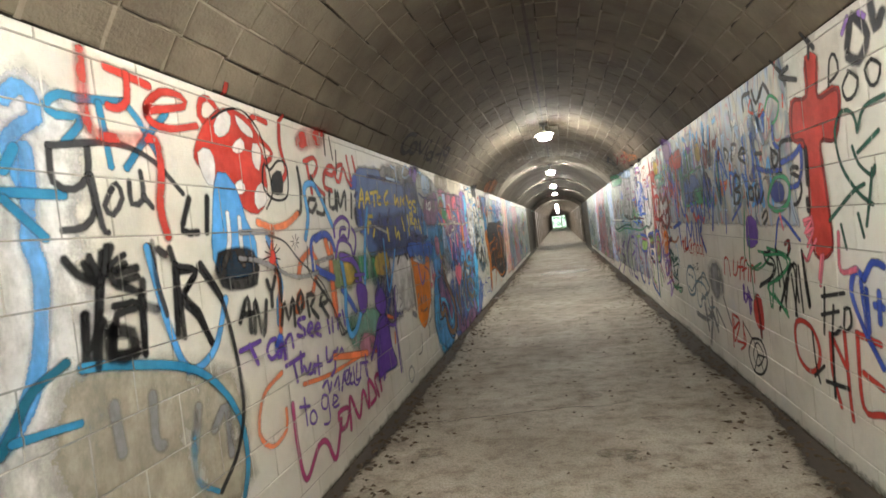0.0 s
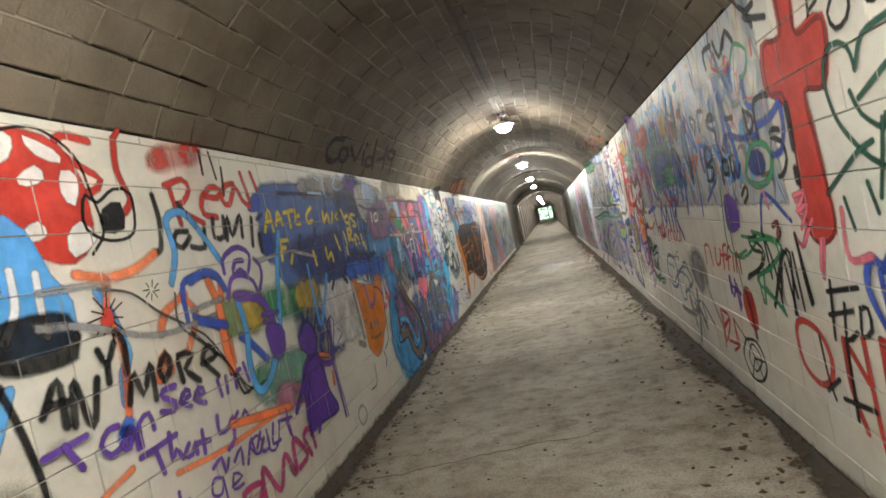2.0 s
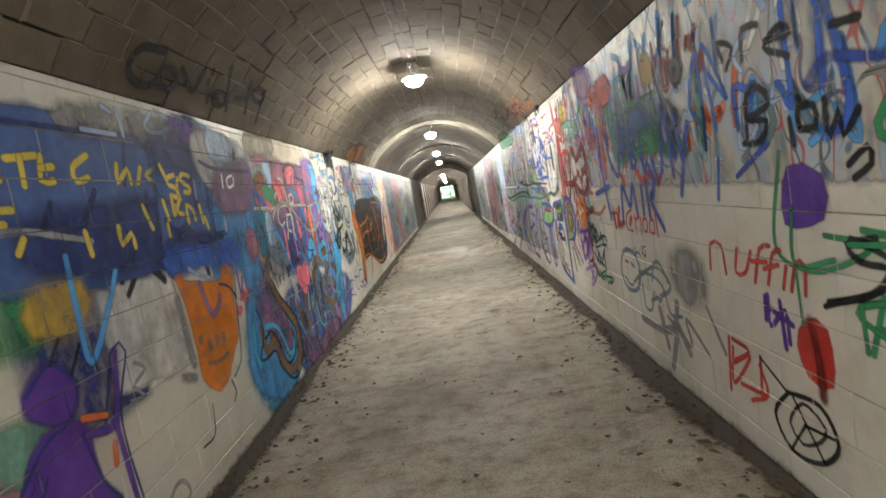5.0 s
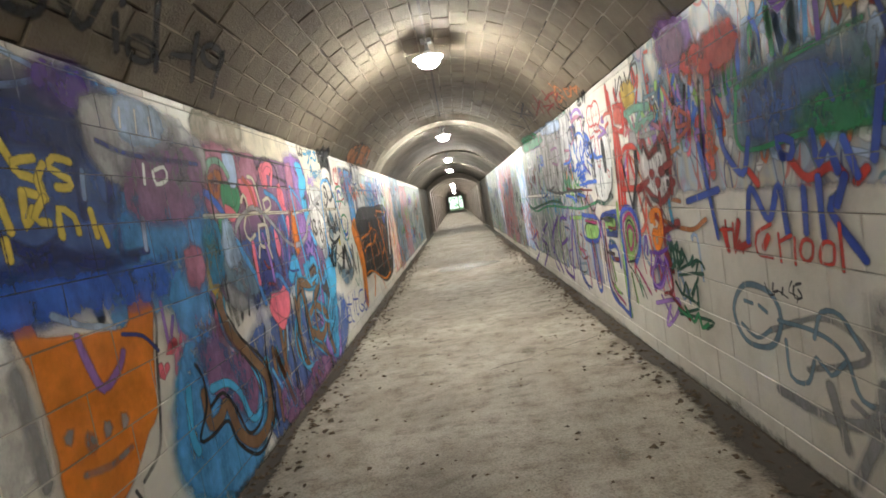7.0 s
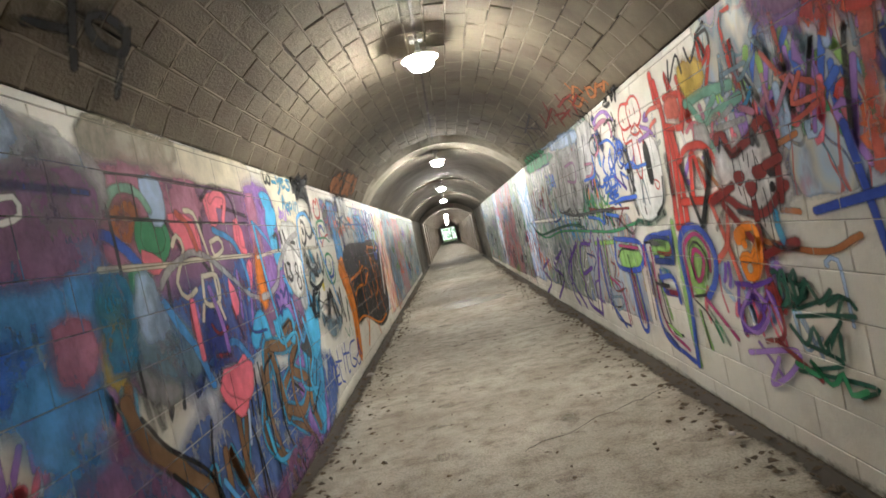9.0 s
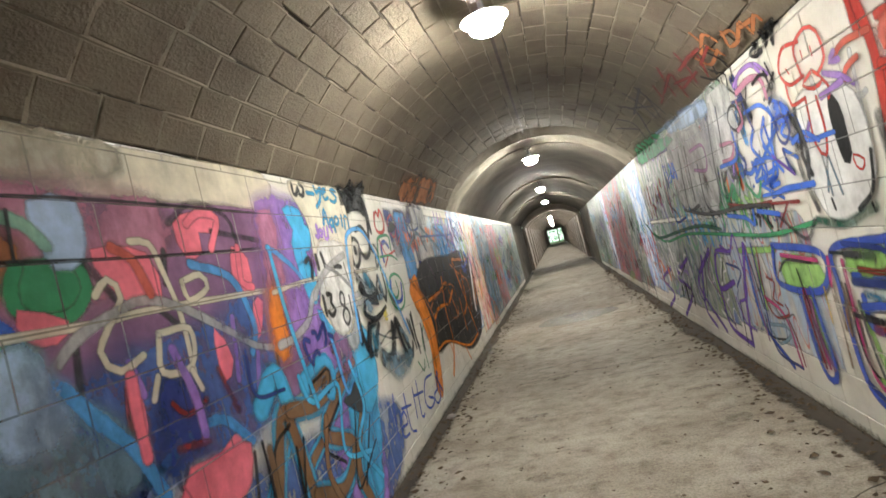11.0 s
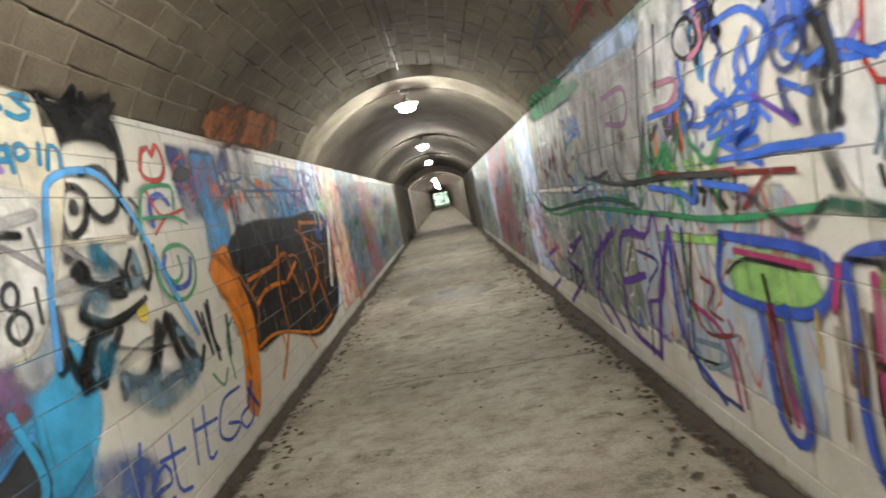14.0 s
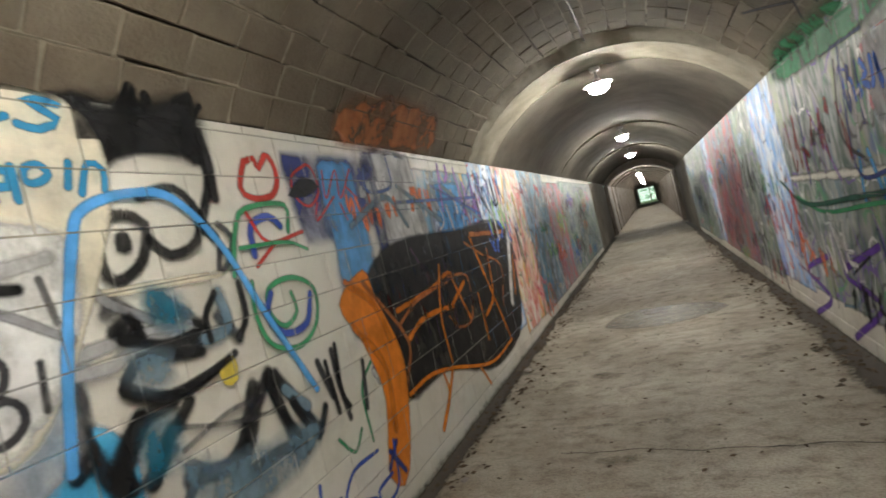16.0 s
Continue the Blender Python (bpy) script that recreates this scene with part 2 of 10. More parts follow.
# ---- helpers for meshes ----
def mesh_from(name, verts, faces, material, smooth=False):
    me = bpy.data.meshes.new(name)
    me.from_pydata(verts, [], faces)
    me.materials.append(material)
    if smooth:
        me.polygons.foreach_set("use_smooth", [True] * len(me.polygons))
    me.update()
    return me


def part(name, bm, material, parent, label=""):
    me = bpy.data.meshes.new(name)
    bm.to_mesh(me)
    bm.free()
    me.materials.append(material)
    ob = new(name, me)
    ob.parent = parent
    return tagged(ob, label)


def box(bm, x0, x1, y0, y1, z0, z1, bevel=0.0):
    r = bmesh.ops.create_cube(bm, size=1.0, matrix=Matrix.LocRotScale(((x0 + x1) / 2, (y0 + y1) / 2, (z0 + z1) / 2), None, (x1 - x0, y1 - y0, z1 - z0)))
    if bevel:
        bmesh.ops.bevel(bm, geom=list({e for v in r["verts"] for e in v.link_edges}), offset=bevel, segments=2, affect="EDGES")


def structure(name, bm, material, label, category):
    me = bpy.data.meshes.new(name)
    bm.to_mesh(me)
    bm.free()
    me.materials.append(material)
    return tagged(new(name, me), label, category, kind="structure")


def arch(half, zl, zr, rise, n):
    """Points of a segmental arch from the left springing to the right one."""
    mid, chord = (zl + zr) / 2, math.hypot(2 * half, zr - zl) / 2
    rad = (chord * chord + rise * rise) / (2 * rise)
    a = math.asin(chord / rad)
    lean = math.atan2(zr - zl, 2 * half)
    out = []
    for i in range(n + 1):
        th = -a + 2 * a * i / n
        u, v = rad * math.sin(th), rad * math.cos(th) - rad + rise
        out.append((u * math.cos(lean) - v * math.sin(lean), mid + u * math.sin(lean) + v * math.cos(lean)))
    return out


def vault(bm, pts, y0, y1, thick, back=True):
    """A vault shell between two cross sections, with thickness outwards."""
    n = len(pts)
    cz = sum(p[1] for p in pts) / n - 1.0
    rows = []
    for y in (y0, y1):
        rows.append([bm.verts.new((x, y, z)) for x, z in pts])
        outer = []
        for x, z in pts:
            d = Vector((x, z - cz)).normalized() * thick
            outer.append(bm.verts.new((x + d.x, y, z + d.y)))
        rows.append(outer)
    a, ao, b, bo = rows
    for i in range(n - 1):
        bm.faces.new((a[i], a[i + 1], b[i + 1], b[i]))
        bm.faces.new((ao[i + 1], ao[i], bo[i], bo[i + 1]))
        bm.faces.new((a[i + 1], a[i], ao[i], ao[i + 1]))
        bm.faces.new((b[i], b[i + 1], bo[i + 1], bo[i]))


# ---- ground and floor ----
bm = bmesh.new()
nx, ny = 16, 400
grid = [[bm.verts.new((-HALF - 0.3 + (2 * HALF + 0.6) * i / nx, Y0 + (Y_END - Y0) * (j / ny) ** 1.6, 0.006 * noise.noise((i * 0.45, j * 0.11, 3.0)))) for i in range(nx + 1)] for j in range(ny + 1)]
for j in range(ny):
    for i in range(nx):
        bm.faces.new((grid[j][i], grid[j][i + 1], grid[j + 1][i + 1], grid[j + 1][i]))
structure("floor", bm, M_FLOOR, "worn stained concrete floor of the foot tunnel", "floor")

bm = bmesh.new()
box(bm, -400, 400, Y_END, 900, -0.3, -0.03)
structure("ground", bm, M_GROUND, "grassy ground outside the far tunnel mouth", "ground")

# ---- walls ----
for side, spring, name in ((-1, SPRING_L, "wall_west"), (1, SPRING_R, "wall_east")):
    bm = bmesh.new()
    x0, x1 = sorted((side * (HALF + 0.006), side * (HALF + 0.35)))
    box(bm, x0, x1, Y0, Y_DARK, -0.2, spring)
    structure(name, bm, M_MORTAR, "painted concrete-block tunnel wall covered with graffiti", "wall")
    # unlit stretch: a darker colour than the lit walls adds to its gloom
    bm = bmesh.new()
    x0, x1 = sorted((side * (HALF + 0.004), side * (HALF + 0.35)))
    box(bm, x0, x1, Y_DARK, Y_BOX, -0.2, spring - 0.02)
    structure(name + "_middle", bm, M_CONC, "unlit stretch of tunnel wall, its dimness put into the concrete colour", "wall")
    bm = bmesh.new()
    x0, x1 = sorted((side * 1.32, side * (HALF + 0.35)))
    box(bm, x0, x1, Y_BOX, Y_END, -0.2, 2.1)
    far_wall = structure(name + "_far", bm, M_FARWALL, "pale painted wall of the far tunnel stretch", "wall")
    y = Y_BOX + 0.2
    while y < Y_END:
        bm = bmesh.new()
        x0, x1 = sorted((side * 1.27, side * 1.319))
        box(bm, x0, x1, y, y + 0.35, 0, 2.1, 0.008)
        part("pilaster", bm, M_PILASTER, far_wall)
        y += 3.0

# ---- vaults ----
bm = bmesh.new()
vault(bm, arch(HALF + 0.022, SPRING_L, SPRING_R, RISE + 0.022, 32), Y0, Y_RING, 0.3)
backing_me = bpy.data.meshes.new("ceiling_backing")
bm.to_mesh(backing_me)
bm.free()
backing_me.materials.append(M_BED)
tagged(new("ceiling_bed", backing_me), "dark bed behind the joints of the block vault", "ceiling", kind="structure")

VAULT_PTS = arch(HALF, SPRING_L, SPRING_R, RISE, 400)
VAULT_LEN = [0.0]
for p, q in zip(VAULT_PTS, VAULT_PTS[1:]):
    VAULT_LEN.append(VAULT_LEN[-1] + math.hypot(q[0] - p[0], q[1] - p[1]))
COURSES = 21
COURSE_S = VAULT_LEN[-1] / COURSES


def on_vault(s, y, depth):
    """The place s metres round the vault from its west springing, depth metres proud of it."""
    s = min(max(s, 0), VAULT_LEN[-1])
    k = min(max(int(np.searchsorted(VAULT_LEN, s)) - 1, 0), 399)
    f = (s - VAULT_LEN[k]) / (VAULT_LEN[k + 1] - VAULT_LEN[k])
    (ax, az), (bx, bz) = VAULT_PTS[k], VAULT_PTS[k + 1]
    tx, tz = bx - ax, bz - az
    d = math.hypot(tx, tz)
    return (ax + f * tx + tz / d * depth, y, az + f * tz - tx / d * depth)


def vault_blocks():
    """Blocks in running bond along the vault, set unevenly, with squeezed mortar that has fallen out in places."""
    rng = random.Random(7)
    verts, faces, mv, mf = [], [], [], []
    h = COURSE_S
    for c in range(COURSES):
        y = Y0 - rng.uniform(0.0, 0.08) - (0.15 if c % 2 else 0.0)
        while y < Y_RING:
            ln = rng.choice((0.30, 0.30, 0.31, 0.29, 0.34, 0.26))
            g = rng.uniform(0.005, 0.012)
            proud = rng.choice((rng.uniform(-0.002, 0.003), rng.uniform(-0.002, 0.003), rng.uniform(0.0, 0.007)))
            tilt = rng.uniform(-0.003, 0.003)
            s0, s1 = c * h + rng.uniform(0.002, 0.007), (c + 1) * h - rng.uniform(0.002, 0.007)
            ya, yb = max(y + g / 2, Y0), min(y + ln - g / 2, Y_RING)
            y += ln
            if yb - ya < 0.03:
                continue
            base = len(verts)
            jit = [(rng.uniform(-0.005, 0.005), rng.uniform(-0.006, 0.006)) for _ in range(4)]
            for depth, inset in ((-0.022, 0.0), (0.0, 0.0), (1.0, 0.006)):
                for (js, jy), s, yy, sg in zip(jit, (s0 + inset, s1 - inset, s1 - inset, s0 + inset), (ya + inset, ya + inset, yb - inset, yb - inset), (-1, 1, 1, -1)):
                    verts.append(on_vault(s + js, yy + jy, depth if depth < 0 else (proud - 0.004 if depth == 0 else proud + tilt * sg)))
            for r in (0, 4):
                for i in range(4):
                    k = (i + 1) % 4
                    faces.append((base + r + i, base + r + k, base + r + 4 + k, base + r + 4 + i))
            faces.append((base + 8, base + 9, base + 10, base + 11))
            if rng.random() < 0.85 and yb < Y_RING - 0.02:
                k = len(mv)
                out = rng.uniform(-0.004, 0.003)
                for i in range(5):
                    s = s0 - 0.004 + (s1 - s0 + 0.008) * i / 4
                    mv.append(on_vault(s, yb - 0.006 + rng.uniform(-0.004, 0.004), out))
                    mv.append(on_vault(s, yb + g + 0.006 + rng.uniform(-0.004, 0.004), out))
                mf += [(k + 2 * i, k + 2 * i + 1, k + 2 * i + 3, k + 2 * i + 2) for i in range(4)]
    step = 0.045
    for c in range(1, COURSES):
        last, n = None, int((Y_RING - Y0) / step)
        for i in range(n + 1):
            y = Y0 + i * step
            gone = noise.noise((y * 1.15, c * 3.7, 1.0)) + 0.5 * noise.noise((y * 4.6, c * 2.3, 5.0))
            if gone > 0.24:
                last = None
                continue
            lo = 0.011 + 0.006 * noise.noise((y * 9, c, 2.0))
            hi = 0.011 + 0.006 * noise.noise((y * 9, c, 8.0))
            if gone > 0.07:
                hi = -0.001 + 0.004 * noise.noise((y * 14, c, 4.0))
            wave = 0.006 * noise.noise((y * 2.5, c, 11.0))
            out = -0.001 + 0.005 * noise.noise((y * 5, c, 6.0))
            k = len(mv)
            mv += [on_vault(c * h - lo + wave, y, out - 0.003), on_vault(c * h + wave, y, out + 0.003), on_vault(c * h + hi + wave, y, out - 0.002)]
            if last is not None:
                mf += [(last, k, k + 1, last + 1), (last + 1, k + 1, k + 2, last + 2)]
            last = k
    return mesh_from("ceiling", verts, faces, M_VAULT), mesh_from("ceiling_mortar", mv, mf, M_VMORTAR)


block_me, joint_me = vault_blocks()
tagged(new("ceiling", block_me), "barrel vault of rough grey-brown concrete blocks with ragged joints", "ceiling", kind="structure")
tagged(new("ceiling_mortar", joint_me), "pale mortar squeezed from the vault joints, cracked and fallen", "ceiling", kind="structure")

# ragged pale plaster collar where the block vault meets the smooth one
verts, faces = [], []
low = arch(HALF, SPRING_L, SPRING_R, RISE - 0.093, 120)
for i in range(121):
    s = VAULT_LEN[-1] * i / 120
    back = 0.20 + 0.16 * noise.noise((i * 0.09, 3, 1)) + 0.06 * noise.noise((i * 0.45, 7, 2))
    a, b = Vector(on_vault(s, Y_RING - back, 0.006)), Vector((low[i][0], Y_RING + 0.01, low[i][1] - 0.003))
    verts += [a, a.lerp(b, 0.35) + Vector((0, 0, 0.012 * noise.noise((i * 0.3, 1, 1)) - 0.008)), a.lerp(b, 0.75), b]
    if i:
        k = 4 * i
        faces += [(k - 4 + j, k + j, k + j + 1, k - 3 + j) for j in range(3)]
tagged(new("ceiling_ring", mesh_from("ceiling_ring", [tuple(v) for v in verts], faces, M_RENDER, True)), "ragged pale render collar between the two vaults", "ceiling", kind="structure")

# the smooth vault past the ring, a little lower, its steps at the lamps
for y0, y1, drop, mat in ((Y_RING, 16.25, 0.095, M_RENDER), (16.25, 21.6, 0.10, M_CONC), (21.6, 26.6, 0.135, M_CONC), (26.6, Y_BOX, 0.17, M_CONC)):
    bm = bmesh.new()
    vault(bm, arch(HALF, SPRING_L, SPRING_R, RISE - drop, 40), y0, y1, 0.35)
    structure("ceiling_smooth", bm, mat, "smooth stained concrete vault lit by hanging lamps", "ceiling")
bm = bmesh.new()
vault(bm, arch(1.32, 2.1, 2.1, 0.55, 24), Y_BOX, Y_END, 0.5)
structure("ceiling_far", bm, M_PILASTER, "low brownish vault of the far tunnel stretch", "ceiling")
y = Y_BOX + 0.2
bm = bmesh.new()
while y < Y_END:
    vault(bm, arch(1.27, 2.1, 2.1, 0.50, 24), y, y + 0.35, 0.06)
    y += 3.0
structure("ceiling_rib", bm, M_PILASTER, "shallow ribs under the far vault", "ceiling")

# portal where the far stretch begins
bm = bmesh.new()
box(bm, -HALF - 0.35, -1.32, Y_BOX - 0.12, Y_BOX, -0.2, 2.1)
box(bm, 1.32, HALF + 0.35, Y_BOX - 0.12, Y_BOX, -0.2, 2.1)
vault(bm, arch(1.32, 2.1, 2.1, 0.55, 24), Y_BOX - 0.12, Y_BOX, 0.6)
structure("trim_portal", bm, M_PILASTER, "pale portal frame of the far tunnel stretch", "portal")

# the square mouth at the far end
bm = bmesh.new()
for x0, x1, z0, z1 in ((-1.75, -1.0, -0.2, 3.1), (1.0, 1.75, -0.2, 3.1), (-1.0, 1.0, 2.02, 3.1)):
    box(bm, x0, x1, Y_END - 0.35, Y_END, z0, z1)
structure("wall_north", bm, M_PILASTER, "end wall with the square tunnel mouth", "wall")

# end wall behind, never in view, added to close the tunnel to the sky
bm = bmesh.new()
box(bm, -HALF - 0.4, HALF + 0.4, Y0 - 0.3, Y0, -0.2, 4.0)
structure("wall_south", bm, M_WALL, "unseen plain wall added to close the tunnel behind the view", "wall")


# ---- lamps ----
def ceiling_lamp():
    lamp = tagged(new("ceiling_lamp"), "white disc-shaded lamp, lit, hanging from vault conduit", "lamp", "lamps along the tunnel")
    bm = bmesh.new()
    bmesh.ops.create_uvsphere(bm, u_segments=20, v_segments=12, radius=0.07, matrix=Matrix.LocRotScale((0, 0, -0.004), None, (1.5, 1.5, 0.72)))
    part("bulb", bm, M_BULB, lamp, "glowing white glass bulb")
    bm = bmesh.new()
    rows = []
    for r, z in ((0.030, 0.066), (0.09, 0.062), (0.145, 0.044), (0.150, 0.040), (0.150, 0.046), (0.09, 0.070), (0.040, 0.084), (0.034, 0.105)):
        rows.append([bm.verts.new((r * math.cos(6.28319 * k / 32), r * math.sin(6.28319 * k / 32), z)) for k in range(32)])
    for a, b in zip(rows, rows[1:]):
        for k in range(32):
            bm.faces.new((a[k], a[(k + 1) % 32], b[(k + 1) % 32], b[k]))
    part("shade", bm, M_ENAMEL, lamp, "white enamelled disc shade")
    bm = bmesh.new()
    bmesh.ops.create_cone(bm, cap_ends=True, segments=12, radius1=0.022, radius2=0.016, depth=0.10, matrix=Matrix.Translation((0, 0, 0.145)))
    part("stem", bm, M_STEEL, lamp)
    bm = bmesh.new()
    box(bm, -0.055, 0.055, -0.05, 0.05, 0.185, 0.235, 0.006)
    part("junction_box", bm, M_STEEL, lamp)
    return lamp


def crown_z(y):
    if y < Y_RING:
        return (SPRING_L + SPRING_R) / 2 + RISE
    return (SPRING_L + SPRING_R) / 2 + RISE - (0.10 if y < 21.6 else 0.135 if y < 26.6 else 0.17) if y < Y_BOX else 2.6


first = None
for y in LAMP_Y:
    m = pose(0.0, y, crown_z(y) - (0.23 if y < Y_RING else 0.245 if y < Y_BOX else 0.26))
    if first is None:
        first = ceiling_lamp()
        first.matrix_world = m
    else:
        copy_thing(first, m)

# the conduit along the crown
bm = bmesh.new()
box(bm, -0.012, 0.012, Y0, Y_RING, crown_z(0) - 0.040, crown_z(0) - 0.016, 0.005)
tagged(structure("trim_conduit", bm, M_RUSTY, "thin rusty steel conduit along the vault crown", "conduit"), kind="structure")

# ---- the blocks of the walls ----
def block_mesh(ln, h, name="block"):
    d, b = 0.02, 0.0025
    v, f = [], []
    for x, i in ((d, 0.0), (0.003, 0.0), (0.0, b)):
        v += [(x, i, i), (x, ln - i, i), (x, ln - i, h - i), (x, i, h - i)]
    for r in (0, 4):
        f += [(r + i, r + (i + 1) % 4, r + 4 + (i + 1) % 4, r + 4 + i) for i in range(4)]
    f.append((8, 9, 10, 11))
    return mesh_from(name, v, f, M_WALL)


JOINT = 0.0045
ROWS_UP = int((SPRING - COURSE_Z) / BLOCK_H) + 1
FULL = block_mesh(BLOCK_L - JOINT, BLOCK_H - JOINT)
TOP_H = SPRING - (COURSE_Z + (ROWS_UP - 1) * BLOCK_H) - JOINT
BASE_H = BLOCK_H + COURSE_Z - JOINT


def lay_blocks(side, wall):
    """The nearest three hundred blocks as pieces, the rest in one mesh."""
    rng = random.Random(11 + side)
    verts, faces, near = [], [], 0
    special = {}
    for r in range(ROWS_UP):
        z = COURSE_Z + r * BLOCK_H + JOINT / 2
        h = BLOCK_H - JOINT
        if r == 0:
            z, h = 0.0, BASE_H
        if r == ROWS_UP - 1:
            h = TOP_H
        if h < 0.02:
            continue
        n = int(math.floor((Y0 - COURSE_Y) / BLOCK_L)) - 1
        while COURSE_Y + n * BLOCK_L < Y_DARK:
            y = COURSE_Y + (n + (0.5 if r % 2 else 0.0)) * BLOCK_L + JOINT / 2
            n += 1
            ln = BLOCK_L - JOINT
            if y < Y0 or y + ln > Y_DARK:
                continue
            set_in = rng.uniform(0.0, 0.0015)
            if 2.2 < y < 12.6 and near < 300:
                near += 1
                if abs(h - FULL_H) < 1e-6:
                    me = FULL
                else:
                    me = special.setdefault(round(h, 4), None) or block_mesh(ln, h)
                    special[round(h, 4)] = me
                ob = new("block", me)
                ob.parent = wall
                # the mesh faces -x: turn it for the west wall
                if side > 0:
                    ob.matrix_basis = Matrix.Translation((HALF + set_in, y, z))
                else:
                    ob.matrix_basis = Matrix.Translation((-HALF - set_in, y + ln, z)) @ pose(0, 0, 0, 0, 0, 180)
            else:
                b = len(verts)
                for x, i in ((0.02, 0.0), (0.003, 0.0), (0.0, 0.0025)):
                    xx = side * (HALF + set_in + x)
                    verts += [(xx, y + i, z + i), (xx, y + ln - i, z + i), (xx, y + ln - i, z + h - i), (xx, y + i, z + h - i)]
                for q in (0, 4):
                    faces += [(b + q + i, b + q + (i + 1) % 4, b + q + 4 + (i + 1) % 4, b + q + 4 + i) for i in range(4)]
                faces.append((b + 8, b + 9, b + 10, b + 11))
    ob = new("block_courses", mesh_from("block_courses", verts, faces, M_WALL))
    ob.parent = wall
    tagged(ob, kind="stuff")


FULL_H = BLOCK_H - JOINT

# ---- graffiti ----
PAINTS = {
    "red": (0.56, 0.05, 0.035), "maroon": (0.22, 0.022, 0.020), "salmon": (0.62, 0.13, 0.09), "neon": (0.90, 0.22, 0.07), "pink": (0.88, 0.20, 0.27),
    "rose": (0.50, 0.20, 0.30), "magenta": (0.42, 0.04, 0.17), "purple": (0.13, 0.05, 0.36), "violet": (0.36, 0.20, 0.60), "plum": (0.25, 0.12, 0.24),
    "blue": (0.04, 0.09, 0.45), "navy": (0.026, 0.045, 0.21), "royal": (0.05, 0.16, 0.68), "denim": (0.075, 0.145, 0.40), "sky": (0.10, 0.38, 0.80),
    "cyan": (0.07, 0.44, 0.76), "ice": (0.45, 0.60, 0.84), "ocean": (0.03, 0.25, 0.46), "teal": (0.015, 0.15, 0.24), "slate": (0.16, 0.25, 0.32),
    "green": (0.04, 0.28, 0.12), "pine": (0.015, 0.09, 0.06), "sage": (0.17, 0.38, 0.29), "mint": (0.28, 0.52, 0.40), "lime": (0.34, 0.62, 0.17), "olive": (0.22, 0.30, 0.12),
    "yellow": (0.78, 0.62, 0.10), "mustard": (0.62, 0.42, 0.07), "orange": (0.80, 0.24, 0.02), "rust": (0.46, 0.17, 0.06), "brown": (0.21, 0.12, 0.06),
    "black": (0.012, 0.012, 0.013), "soot": (0.05, 0.05, 0.055), "grey": (0.30, 0.30, 0.31), "ash": (0.46, 0.46, 0.46), "white": (0.80, 0.80, 0.79), "cream": (0.68, 0.62, 0.48), "beige": (0.44, 0.40, 0.31),
}
COATS = {}


def coat(colour, soft=False):
    key = (colour, soft)
    if key not in COATS:
        COATS[key] = spray(colour + ("_haze" if soft else "_spray"), PAINTS[colour], 0.88 if soft else 0.97, 0.85 if soft else 0.75)
    return COATS[key]


VAULT_RAD = (HALF * HALF + RISE * RISE) / (2 * RISE)
VAULT_A = math.asin(HALF / VAULT_RAD)


def spot(side, u, v, lift):
    """The place u metres along a wall and v metres up it; past the springing v runs on along the vault."""
    if v <= SPRING:
        return (side * (HALF - 0.002 - lift), u, v)
    a = VAULT_A - (v - SPRING) / VAULT_RAD
    r = VAULT_RAD - 0.024 - lift
    return (side * r * math.sin(a), u, SPRING + RISE - VAULT_RAD + r * math.cos(a))


def smooth_line(pts, closed=False, per=0.035):
    """A Catmull-Rom line through the control points."""
    p = [Vector(q) for q in pts]
    n = len(p)
    if n < 3 and not closed:
        k = max(2, int((p[-1] - p[0]).length / 0.08))
        return [p[0].lerp(p[-1], i / k) for i in range(k + 1)]
    out = []
    for i in range(n if closed else n - 1):
        a, b = p[i], p[(i + 1) % n]
        pa = p[i - 1] if (closed or i > 0) else a + (a - b)
        pb = p[(i + 2) % n] if (closed or i + 2 < n) else b + (b - a)
        k = max(2, min(12, int((b - a).length / per)))
        for j in range(k):
            t = j / k
            out.append(0.5 * ((2 * a) + (b - pa) * t + (2 * pa - 5 * a + 4 * b - pb) * t * t + (3 * a - pa - 3 * b + pb) * t ** 3))
    if not closed:
        out.append(p[-1])
    return out


LAID = {-1: [], 1: []}


def lift_for(side, us, vs, pad):
    u0, u1, v0, v1 = min(us) - pad, max(us) + pad, min(vs) - pad, max(vs) + pad
    layer = 0
    for a0, a1, b0, b1, k in LAID[side]:
        if u0 < a1 and u1 > a0 and v0 < b1 and v1 > b0 and k >= layer:
            layer = k + 1
    LAID[side].append((u0, u1, v0, v1, layer))
    return min(layer, 110) * 0.00018


